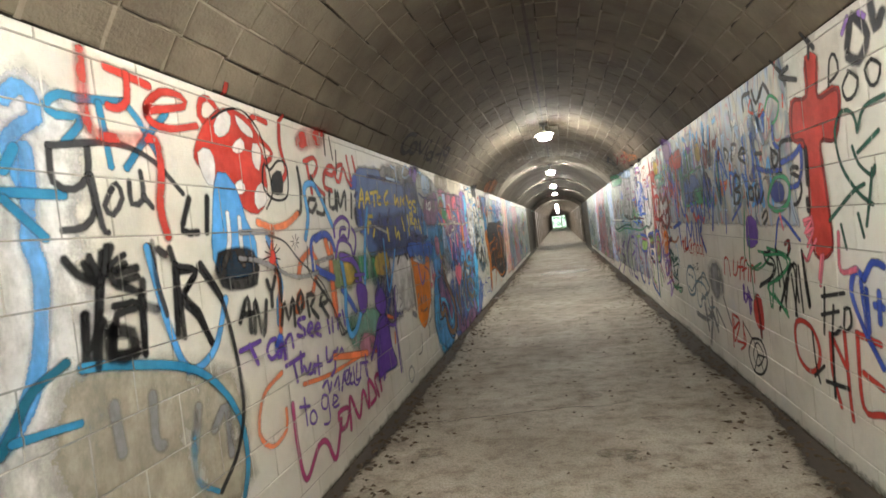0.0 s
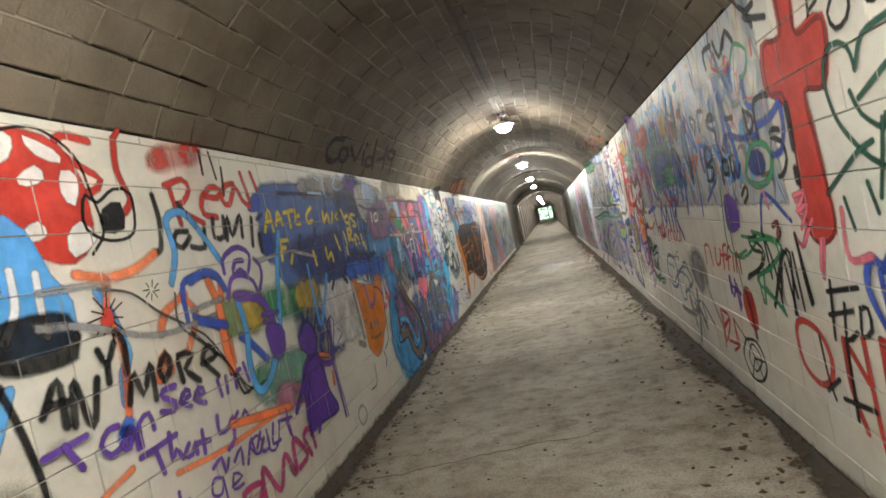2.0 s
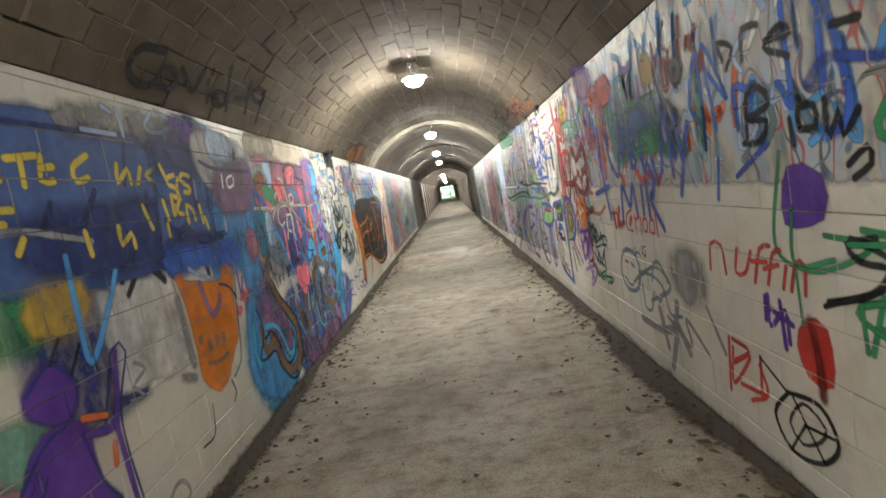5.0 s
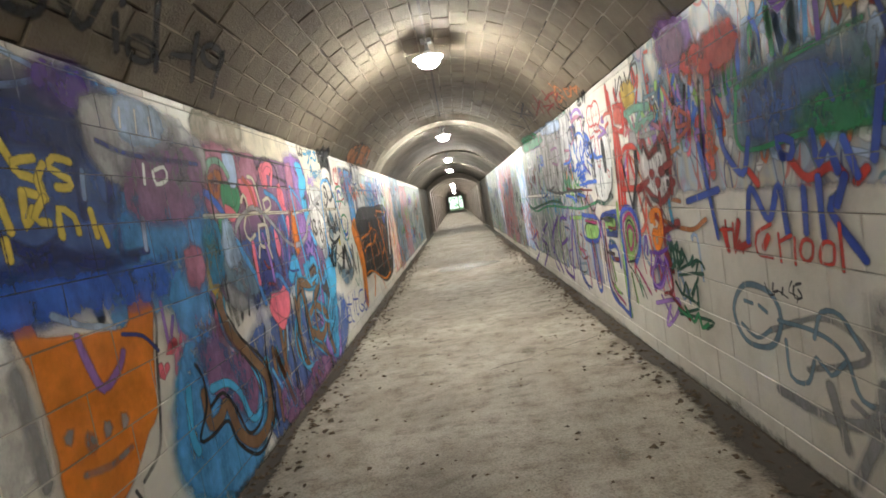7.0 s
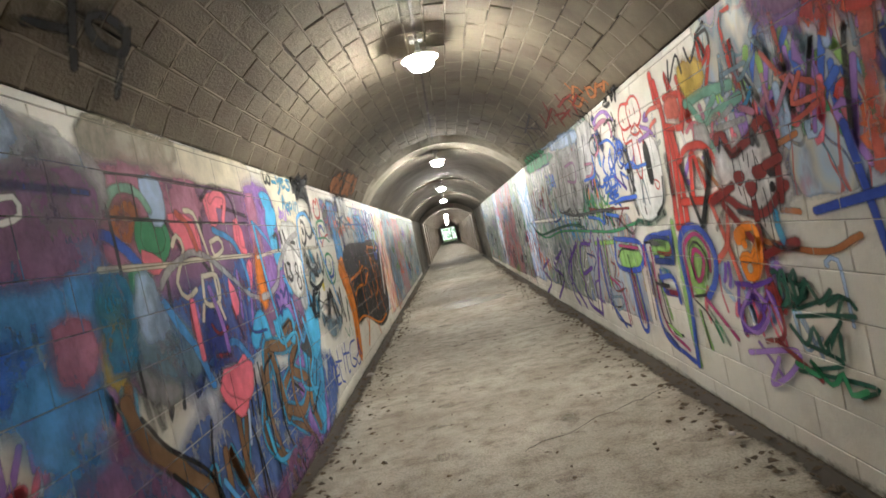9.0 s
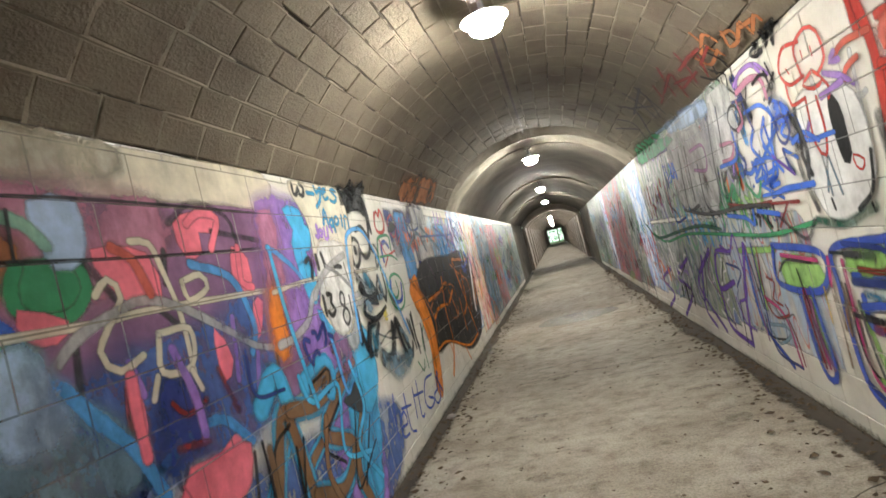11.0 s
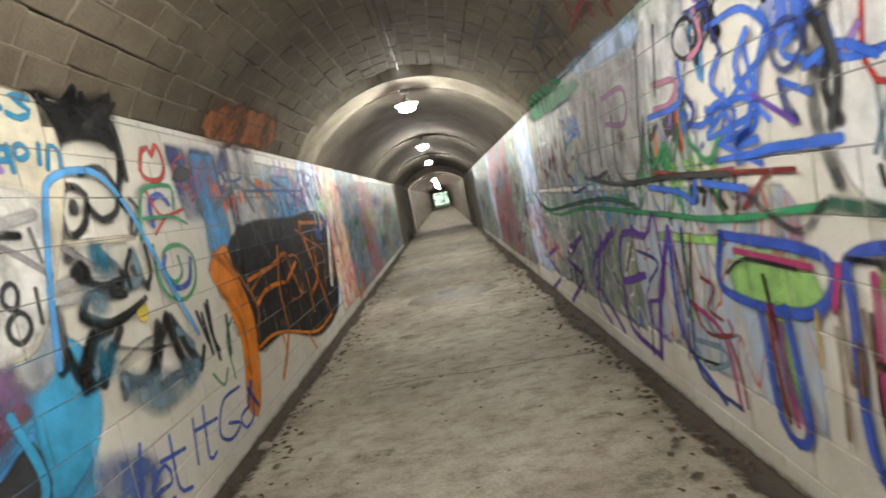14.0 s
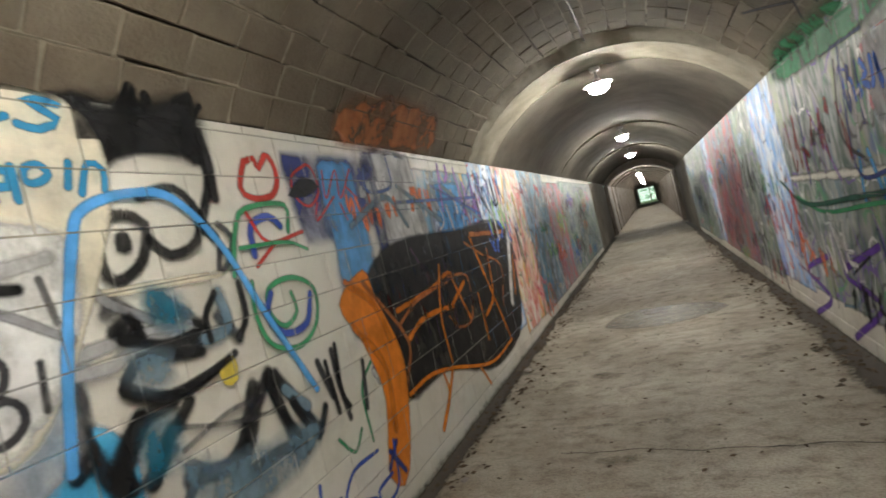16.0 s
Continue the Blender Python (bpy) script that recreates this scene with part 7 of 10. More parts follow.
G(1, "figure_painting", "dark red clown face with dripping black paint")
F("skin", "white", (9.09, 1.48), (8.90, 1.50), (8.73, 1.50), (8.65, 1.44), (8.64, 1.31), (8.73, 1.24), (8.91, 1.23), (9.07, 1.28), soft=True, fuzz=0.05)
S("outline", "maroon", 0.06, (9.11, 1.58), (9.07, 1.63), (9.03, 1.59), (8.99, 1.50), (8.90, 1.52), (8.81, 1.55), (8.74, 1.60), (8.69, 1.61), (8.65, 1.54), (8.64, 1.46))
S("outline", "black", 0.025, (9.10, 1.53), (9.07, 1.57), (9.04, 1.55), (8.98, 1.49), (8.90, 1.51), soft=True)
F("nose", "maroon", (8.92, 1.33), (8.88, 1.35), (8.83, 1.33), (8.84, 1.30), (8.89, 1.28), fuzz=0.015)
F("eye", "maroon", (9.00, 1.40), (8.93, 1.40), (8.92, 1.37), (8.96, 1.34), (9.00, 1.36), fuzz=0.015)
F("eye", "maroon", (8.83, 1.41), (8.73, 1.41), (8.74, 1.37), (8.80, 1.35), (8.83, 1.37), fuzz=0.015)
F("pupil", "black", (8.72, 1.39), (8.67, 1.40), (8.67, 1.36), (8.71, 1.36), fuzz=0.015)
F("pupil", "black", (8.72, 1.32), (8.70, 1.33), (8.69, 1.30), (8.72, 1.29), fuzz=0.012)
S("outline", "maroon", 0.055, (9.22, 1.29), (9.10, 1.28), (8.99, 1.22), (8.84, 1.19), (8.73, 1.23), (8.65, 1.29), (8.61, 1.31))
S("outline", "maroon", 0.055, (9.27, 1.27), (9.10, 1.32), (9.04, 1.34))
S("outline", "maroon", 0.055, (8.67, 1.57), (8.64, 1.44), (8.66, 1.25))
S("outline", "maroon", 0.055, (8.73, 1.41), (8.62, 1.43))
S("outline", "soot", 0.035, (9.17, 1.22), (9.28, 1.12), soft=True)
S("outline", "soot", 0.035, (9.02, 1.21), (8.87, 1.19), soft=True)
S("outline", "soot", 0.035, (8.78, 1.58), (8.75, 1.51), soft=True)
S("outline", "soot", 0.035, (8.79, 1.57), (8.79, 1.52), soft=True)
S("drip", "black", 0.008, (8.99, 1.48), (8.99, 1.41))
S("drip", "black", 0.008, (8.98, 1.33), (8.97, 1.29))
S("drip", "black", 0.008, (8.94, 1.33), (8.93, 1.22))
S("drip", "black", 0.008, (8.89, 1.50), (8.89, 1.45))
S("drip", "black", 0.008, (8.85, 1.48), (8.86, 1.42))
S("drip", "black", 0.008, (8.82, 1.35), (8.83, 1.31))
S("drip", "black", 0.008, (8.79, 1.46), (8.78, 1.43))
S("drip", "black", 0.008, (8.78, 1.31), (8.77, 1.25), (8.77, 1.04))
S("drip", "black", 0.008, (8.85, 1.29), (8.86, 1.20))
S("drip", "black", 0.008, (8.89, 1.28), (8.89, 1.24))
S("drip", "black", 0.008, (8.80, 1.49), (8.80, 1.42))
S("drip", "black", 0.008, (8.73, 1.23), (8.73, 1.15))
S("drip", "black", 0.008, (8.67, 1.28), (8.68, 1.20))
S("drip", "black", 0.008, (8.82, 1.23), (8.82, 1.13))
S("beam", "maroon", 0.052, (9.16, 1.25), (8.99, 1.10), (8.87, 1.01))
S("beam", "maroon", 0.052, (8.87, 1.24), (8.88, 1.01), (8.86, 0.83))
S("beam", "maroon", 0.052, (8.86, 0.99), (8.74, 1.03), (8.61, 1.06))
S("beam", "maroon", 0.052, (8.86, 0.84), (8.80, 0.73))
S("beam", "maroon", 0.052, (8.88, 0.82), (9.04, 0.62))
S("beam", "soot", 0.022, (8.87, 1.15), (8.76, 1.04), (8.61, 1.03), soft=True)
S("blue_arc", "ocean", 0.05, (8.72, 1.19), (8.72, 1.13), (8.70, 1.06), soft=True)

G(1, "figure_painting", "orange sprayed grinning face")
S("ring", "orange", 0.05, (9.01, 1.13), (8.93, 1.13), (8.90, 1.08), (8.91, 0.98), (8.98, 0.88), (9.05, 0.88), (9.08, 0.96), (9.02, 0.98), (8.98, 0.97), (8.91, 1.05))
F("brow", "orange", (9.11, 1.10), (9.03, 1.13), (9.01, 1.08), (9.05, 1.05), (9.10, 1.04), fuzz=0.015)
F("eye", "orange", (9.05, 1.05), (9.02, 1.06), (9.01, 1.03), (9.04, 1.02), fuzz=0.012)
F("jaw", "orange", (9.09, 0.96), (9.02, 0.97), (8.98, 0.96), (8.92, 1.01), (8.96, 0.88), (9.05, 0.85), (9.08, 0.88), fuzz=0.015)
F("tooth", "beige", (9.04, 0.92), (9.01, 0.94), (9.00, 0.91), (9.03, 0.89), fuzz=0.01)

G(1, "line_drawing", "purple sprayed mouse ears and dashes")
S("line", "purple", 0.03, (9.19, 0.82), (9.03, 0.82), (9.06, 0.75), (9.17, 0.69), (9.20, 0.57), (9.06, 0.60), (8.98, 0.67), (9.02, 0.77), (9.09, 0.75))
S("line", "purple", 0.03, (8.97, 0.71), (8.89, 0.80), (8.86, 0.73))
S("line", "purple", 0.03, (9.02, 0.82), (8.86, 0.87))
S("line", "purple", 0.03, (9.27, 0.92), (9.30, 0.84), (9.32, 0.82))
S("line", "purple", 0.03, (9.23, 0.93), (9.23, 0.86), (9.26, 0.80))
S("line", "purple", 0.03, (9.17, 0.81), (9.22, 0.65))
F("blot", "violet", (8.81, 0.93), (8.78, 0.95), (8.78, 0.92), (8.80, 0.90), soft=True)

G(1, "lettering", "dark green bubble cursive letters")
S("letter", "pine", 0.03, (8.84, 0.91), (8.80, 0.91), (8.80, 0.81))
S("letter", "pine", 0.03, (8.79, 0.88), (8.77, 0.92), (8.75, 0.90), (8.75, 0.77))
S("letter", "pine", 0.03, (8.72, 0.90), (8.70, 0.87), (8.69, 0.79))
S("letter", "pine", 0.03, (8.70, 0.90), (8.67, 0.93), (8.67, 0.89))
S("letter", "pine", 0.03, (8.84, 0.72), (8.76, 0.78))
S("letter", "pine", 0.03, (8.65, 0.85), (8.61, 0.89))
S("letter", "pine", 0.03, (8.64, 0.81), (8.65, 0.84))

G(1, "mural_lettering", "tall outlined letters spelling skelter in blue, maroon and lime")
S("lime_bar", "lime", 0.07, (9.88, 1.16), (9.89, 0.85), (9.91, 0.46), (9.88, 0.20), soft=True)
F("fill", "lime", (9.72, 0.97), (9.58, 1.06), (9.49, 0.98), (9.50, 0.86), (9.63, 0.73), (9.74, 0.73), soft=True)
F("fill", "lime", (11.07, 0.95), (10.63, 0.94), (10.69, 0.81), (11.11, 0.79), soft=True)
F("fill", "lime", (10.30, 0.98), (9.99, 1.05), (10.01, 0.93), (10.29, 0.92), soft=True)
S("fill", "lime", 0.05, (10.85, 0.78), (10.78, 0.37), soft=True)
S("fill", "lime", 0.05, (10.31, 0.76), (10.22, 0.46), soft=True)
S("fill", "lime", 0.05, (11.20, 1.01), (11.91, 0.98), soft=True)
S("fill", "lime", 0.05, (12.77, 0.91), (12.76, 0.45), soft=True)
S("fill", "lime", 0.05, (9.73, 0.58), (9.66, 0.36), soft=True)
S("fill", "lime", 0.05, (11.59, 0.97), (11.62, 0.57), soft=True)
S("edge", "blue", 0.055, (9.90, 0.19), (9.83, 0.63), (9.83, 0.96), (9.74, 1.10), (9.57, 1.14), (9.43, 1.08), (9.37, 0.96), (9.42, 0.82), (9.55, 0.70))
S("edge", "blue", 0.045, (9.94, 1.10), (10.41, 1.04), (10.45, 0.85), (10.41, 0.33), (10.05, 0.22), (9.94, 0.20))
S("edge", "blue", 0.045, (9.97, 0.91), (10.28, 0.91))
S("edge", "blue", 0.045, (10.04, 0.66), (10.23, 0.67), (10.24, 0.81))
S("edge", "blue", 0.045, (9.93, 1.10), (9.97, 0.91))
S("edge", "blue", 0.045, (11.19, 1.04), (10.55, 1.01), (10.66, 0.80), (11.23, 0.79), (11.19, 1.04))
S("edge", "blue", 0.045, (10.96, 0.76), (10.91, 0.30), (10.75, 0.31), (10.79, 0.79))
S("edge", "blue", 0.045, (11.76, 1.03), (11.78, 0.45), (11.39, 0.19))
S("edge", "magenta", 0.03, (9.77, 0.68), (9.77, 0.97), (9.68, 1.06), (9.54, 1.09), (9.44, 1.00), (9.46, 0.87))
S("edge", "magenta", 0.03, (10.35, 0.98), (10.34, 0.42), (10.00, 0.27))
S("edge", "magenta", 0.03, (10.49, 0.99), (10.53, 0.84))
S("edge", "magenta", 0.03, (11.09, 0.98), (10.62, 0.97))
S("edge", "magenta", 0.03, (10.88, 0.78), (10.81, 0.33))
S("edge", "magenta", 0.03, (11.60, 0.65), (11.31, 0.55), (11.24, 0.23))
S("edge", "magenta", 0.03, (9.58, 0.68), (9.41, 0.57), (9.29, 0.49))
S("ring", "magenta", 0.036, (9.62, 0.99), (9.68, 0.90), (9.65, 0.79), (9.57, 0.84), (9.52, 0.95), closed=True)
S("core", "black", 0.018, (9.68, 0.81), (9.70, 0.96), (9.61, 1.04), (9.52, 1.01), (9.47, 0.92), (9.51, 0.82))
S("core", "black", 0.018, (9.75, 0.68), (9.58, 0.71))
S("core", "black", 0.018, (9.75, 0.66), (9.59, 0.58), (9.48, 0.44))
S("core", "black", 0.018, (9.69, 0.59), (9.66, 0.36))
S("core", "black", 0.018, (11.18, 0.87), (11.02, 0.95), (10.70, 0.95))
S("core", "black", 0.018, (10.91, 0.90), (10.83, 0.52))
S("core", "black", 0.018, (10.38, 0.86), (10.36, 0.47), (10.13, 0.35))
S("core", "black", 0.018, (11.69, 0.51), (11.68, 0.35), (11.36, 0.38))
S("core", "black", 0.018, (10.45, 1.02), (10.24, 1.02), (10.19, 1.00))
S("core", "black", 0.018, (10.26, 0.72), (10.13, 0.71))
S("leg", "green", 0.03, (9.59, 0.63), (9.45, 0.50), (9.40, 0.44), soft=True)
S("leg", "green", 0.03, (9.53, 0.54), (9.48, 0.44), soft=True)
S("edge", "purple", 0.05, (11.76, 1.03), (12.04, 0.57), (12.17, 0.18))
S("edge", "purple", 0.05, (12.14, 0.96), (12.57, 0.93), (12.69, 0.61), (12.23, 0.70))
S("edge", "purple", 0.05, (12.69, 0.61), (12.68, 0.26), (12.17, 0.18))
S("edge", "purple", 0.05, (13.10, 0.88), (13.46, 0.33), (13.19, 0.15))
S("edge", "purple", 0.05, (12.75, 0.96), (13.48, 0.56), (12.87, 0.17))
S("edge", "purple", 0.05, (13.75, 0.83), (14.51, 0.56), (13.94, 0.43), (14.61, 0.06))
S("edge", "purple", 0.05, (14.80, 0.66), (15.56, 0.44), (15.03, 0.28), (15.59, 0.04))
S("core", "black", 0.02, (12.37, 0.90), (12.58, 0.68))
S("core", "black", 0.02, (13.01, 0.84), (13.33, 0.35))
S("core", "black", 0.02, (13.93, 0.75), (14.33, 0.58))
S("core", "black", 0.02, (11.72, 0.96), (11.67, 0.56))
S("core", "black", 0.02, (12.20, 0.55), (12.31, 0.15))
S("core", "black", 0.02, (14.85, 0.59), (14.87, 0.23))
S("brush", "brown", 0.03, (10.51, 0.84), (10.49, 0.61), soft=True)
S("brush", "brown", 0.03, (10.41, 0.86), (10.38, 0.69), soft=True)

G(1, "figure_painting", "white ghost face with black eye slots and dark rim")
F("face", "white", (10.40, 1.73), (10.27, 1.81), (10.06, 1.79), (9.89, 1.71), (9.87, 1.47), (9.95, 1.31), (10.15, 1.21), (10.34, 1.22), (10.43, 1.41))
S("rim", "soot", 0.05, (10.41, 1.76), (10.51, 1.50), (10.44, 1.25), soft=True)
S("rim", "pine", 0.05, (10.48, 1.19), (10.22, 1.17), (9.94, 1.24), soft=True)
S("rim", "black", 0.025, (9.87, 1.47), (9.93, 1.31), (10.07, 1.23))
F("eye", "black", (10.07, 1.75), (10.01, 1.70), (10.01, 1.48), (10.08, 1.45), (10.10, 1.64), fuzz=0.012)
S("tear", "slate", 0.02, (10.26, 1.51), (10.26, 1.31), soft=True)
S("tear", "slate", 0.02, (10.21, 1.51), (10.17, 1.31), soft=True)
S("tear", "slate", 0.02, (10.22, 1.49), (10.29, 1.33), soft=True)
S("cheek", "black", 0.02, (10.28, 1.29), (10.27, 1.24))
S("cheek", "black", 0.02, (9.96, 1.25), (9.95, 1.22))
S("hand", "red", 0.012, (10.00, 1.47), (9.93, 1.44), (9.96, 1.40), (10.00, 1.42), closed=True)

G(1, "flower_painting", "red outlined flower with smiling petals")
S("petal", "red", 0.02, (10.22, 2.05), (10.39, 2.07), (10.48, 1.98), (10.41, 1.89), (10.25, 1.89))
S("petal", "red", 0.02, (10.25, 1.89), (10.26, 2.03), (10.12, 2.08), (10.03, 2.03), (10.02, 1.91), (10.11, 1.86))
S("petal", "red", 0.02, (10.15, 1.89), (10.26, 1.85), (10.17, 1.81), (10.08, 1.83), (10.15, 1.89))
S("petal", "red", 0.02, (10.43, 1.89), (10.42, 1.79), (10.27, 1.79))
S("petal", "red", 0.02, (10.08, 1.83), (10.04, 1.78), (10.07, 1.74))
S("stem", "red", 0.02, (10.27, 1.79), (10.29, 1.57), (10.22, 1.50), (10.17, 1.61), (10.17, 1.77))
S("face", "red", 0.012, (10.20, 2.00), (10.20, 1.96))
S("face", "red", 0.012, (10.11, 1.99), (10.11, 1.95))
S("face", "red", 0.012, (10.40, 1.97), (10.38, 1.94))

G(1, "lettering", "violet scribble over the flower stem")
S("stroke", "violet", 0.035, (10.06, 1.85), (9.93, 1.80), (9.86, 1.75), soft=True)
S("stroke", "violet", 0.035, (9.94, 1.91), (9.99, 1.88), (9.92, 1.87), soft=True)
S("stroke", "violet", 0.035, (10.13, 1.76), (9.94, 1.78), soft=True)
S("stroke", "violet", 0.035, (10.30, 1.67), (10.37, 1.60), soft=True)

G(1, "lettering", "bright blue tangled tag")
S("stroke", "royal", 0.026, (11.07, 1.89), (10.81, 1.88), (10.68, 1.74), (10.86, 1.64), (11.07, 1.53))
S("stroke", "royal", 0.026, (10.65, 1.88), (10.47, 1.77), (10.62, 1.68), (10.43, 1.60))
S("stroke", "royal", 0.026, (11.07, 1.53), (11.18, 1.46), (10.81, 1.51))
S("stroke", "royal", 0.026, (10.83, 1.76), (10.82, 1.48), (11.09, 1.43))
S("stroke", "royal", 0.026, (11.11, 1.36), (10.54, 1.38))
S("stroke", "royal", 0.026, (10.53, 1.78), (10.41, 1.71), (10.37, 1.60), (10.10, 1.59))
S("stroke", "royal", 0.026, (11.15, 1.56), (10.88, 1.58), (10.74, 1.48))
S("stroke", "royal", 0.026, (10.64, 1.59), (10.51, 1.53))
S("stroke", "royal", 0.026, (11.09, 1.43), (10.81, 1.33))
S("stroke", "royal", 0.026, (10.70, 1.84), (10.65, 1.71))
S("arc", "violet", 0.024, (11.13, 2.02), (11.00, 2.12), (10.75, 2.11), (10.61, 2.01))
S("hair", "black", 0.018, (11.20, 2.29), (11.30, 2.16), (11.13, 2.03))
S("hair", "black", 0.018, (11.05, 2.28), (11.12, 2.12))
S("hair", "black", 0.018, (10.61, 2.07), (10.56, 1.95))
S("hair", "black", 0.018, (10.52, 1.99), (10.72, 1.89))
S("hair", "black", 0.018, (10.94, 2.02), (11.08, 1.85))
S("hair", "black", 0.018, (11.51, 2.21), (11.43, 2.10))

G(1, "mural_lettering", "dense row of grey outlined letters under the vault edge")
S("edge", "navy", 0.026, (14.71, 2.03), (14.84, 1.22))
S("edge", "navy", 0.026, (13.67, 2.05), (13.79, 1.30), (13.27, 1.28))
S("edge", "navy", 0.026, (12.90, 2.06), (12.97, 1.41))
S("edge", "navy", 0.026, (12.31, 2.03), (12.58, 1.60), (12.40, 1.36))
S("edge", "navy", 0.026, (11.99, 2.02), (11.59, 1.98), (11.62, 1.67), (12.00, 1.57))
S("edge", "navy", 0.026, (11.40, 2.01), (11.04, 1.98))
S("edge", "navy", 0.026, (11.35, 1.96), (11.39, 1.65))
S("edge", "navy", 0.026, (13.99, 2.03), (13.28, 2.01))
S("edge", "navy", 0.026, (12.27, 1.72), (11.67, 1.71))
S("edge", "navy", 0.026, (11.86, 1.96), (11.97, 1.73))
S("edge", "violet", 0.03, (14.51, 1.75), (14.13, 1.24), soft=True)
S("edge", "violet", 0.03, (13.31, 1.95), (13.23, 1.36), soft=True)
S("edge", "violet", 0.03, (11.81, 1.92), (11.39, 1.83), (11.54, 1.55), soft=True)
S("edge", "violet", 0.03, (12.60, 1.79), (12.35, 1.50), soft=True)
S("edge", "green", 0.03, (15.33, 1.12), (14.60, 1.01), (13.35, 1.11), (11.87, 1.11), (11.17, 1.11), (10.51, 1.18))
S("edge", "maroon", 0.02, (11.80, 1.32), (11.12, 1.31), (10.63, 1.30))
S("edge", "maroon", 0.02, (10.97, 1.16), (10.78, 1.30))
S("drop", "soot", 0.03, (10.54, 1.75), (10.47, 1.58), soft=True)
S("drop", "soot", 0.03, (10.96, 1.23), (10.67, 1.09), (10.51, 1.19), soft=True)
S("highlight", "ice", 0.035, (13.45, 2.23), (11.94, 2.16), soft=True)
S("highlight", "ice", 0.035, (13.07, 2.22), (12.82, 2.22), soft=True)
F("moss", "green", (14.65, 2.28), (13.58, 2.23), (13.61, 2.16), (14.80, 2.21), soft=True)

G(1, "lettering", "three small black letters on the vault edge")
S("letter", "black", 0.022, (10.66, 2.19), (10.77, 2.17), (10.67, 2.13), (10.63, 2.16))
S("letter", "black", 0.022, (10.48, 2.23), (10.54, 2.15))
S("letter", "black", 0.022, (10.51, 2.22), (10.56, 2.17))
S("letter", "black", 0.022, (10.40, 2.23), (10.47, 2.15))
S("letter", "black", 0.022, (10.44, 2.22), (10.32, 2.23))


G(-1, "vault_lettering", "black sprayed word Covid-19 on the vault blocks")
S("letter", "black", 0.05, (6.95, 2.51), (6.76, 2.48), (6.70, 2.38), (6.75, 2.31), (6.88, 2.29), (6.99, 2.34))
S("letter", "black", 0.045, (7.17, 2.39), (7.17, 2.34), (7.12, 2.32), (7.04, 2.32), (6.99, 2.36), (6.98, 2.41), (7.03, 2.43), (7.11, 2.43), closed=True)
S("letter", "black", 0.045, (7.18, 2.46), (7.39, 2.36), (7.42, 2.51))
S("letter", "black", 0.045, (7.53, 2.46), (7.62, 2.33))
S("letter", "black", 0.04, (7.52, 2.54), (7.54, 2.52))
S("letter", "black", 0.04, (7.87, 2.39), (7.87, 2.35), (7.82, 2.33), (7.73, 2.33), (7.68, 2.36), (7.67, 2.40), (7.72, 2.42), (7.81, 2.42), closed=True)
S("letter", "black", 0.045, (7.73, 2.61), (7.94, 2.32))
S("letter", "black", 0.04, (8.01, 2.42), (8.18, 2.46))
S("letter", "black", 0.045, (8.13, 2.58), (8.28, 2.35))
S("letter", "black", 0.04, (8.48, 2.54), (8.51, 2.49), (8.45, 2.47), (8.35, 2.47), (8.27, 2.50), (8.25, 2.54), (8.30, 2.57), (8.40, 2.57), closed=True)
S("letter", "black", 0.045, (8.46, 2.57), (8.56, 2.31))

G(1, "lettering", "small red sprayed word reading nuffin")
S("letter", "red", 0.02, (6.58, 0.83), (6.55, 0.96), (6.45, 0.96), (6.43, 0.83))
S("letter", "red", 0.02, (6.31, 0.96), (6.34, 0.85), (6.26, 0.86), (6.20, 0.96))
S("letter", "red", 0.02, (6.06, 1.00), (6.13, 0.98), (6.19, 0.83))
S("letter", "red", 0.02, (6.20, 0.92), (6.09, 0.93))
S("letter", "red", 0.02, (5.99, 0.99), (6.04, 0.97), (6.09, 0.84))
S("letter", "red", 0.02, (6.11, 0.90), (6.01, 0.93))
S("letter", "red", 0.02, (5.96, 0.93), (5.99, 0.84))
S("letter", "red", 0.02, (5.94, 0.84), (5.90, 0.95), (5.85, 0.95), (5.86, 0.84))

G(1, "lettering", "faded small tags and a yellow patch under the vault")
F("patch", "mustard", (9.36, 2.02), (9.19, 2.03), (9.11, 1.93), (9.32, 1.91), soft=True)
S("letter", "black", 0.02, (9.47, 2.12), (9.50, 2.00), (9.36, 2.12), (9.33, 2.01))
S("letter", "black", 0.02, (9.25, 2.12), (9.21, 2.03), (9.10, 2.12), (9.07, 2.02))
S("letter", "black", 0.02, (9.01, 2.17), (9.12, 2.13), (9.00, 2.13), (8.99, 2.06))
S("letter", "slate", 0.03, (8.93, 1.97), (8.96, 1.79), soft=True)
S("letter", "slate", 0.03, (8.81, 1.96), (8.81, 1.82), (8.65, 1.91), soft=True)
S("letter", "slate", 0.03, (8.95, 1.88), (8.74, 1.88), soft=True)
S("letter", "ash", 0.04, (8.90, 1.72), (9.09, 1.65), (8.82, 1.64), soft=True)
S("letter", "salmon", 0.03, (8.51, 2.01), (8.49, 1.81), soft=True)
S("letter", "rose", 0.03, (8.63, 1.79), (8.60, 1.61), (8.45, 1.74), (8.44, 1.60), soft=True)
S("letter", "salmon", 0.03, (8.40, 1.73), (8.47, 1.63), (8.30, 1.63), soft=True)
F("patch", "plum", (8.59, 2.16), (8.31, 2.13), (8.31, 2.01), (8.60, 2.02), soft=True)

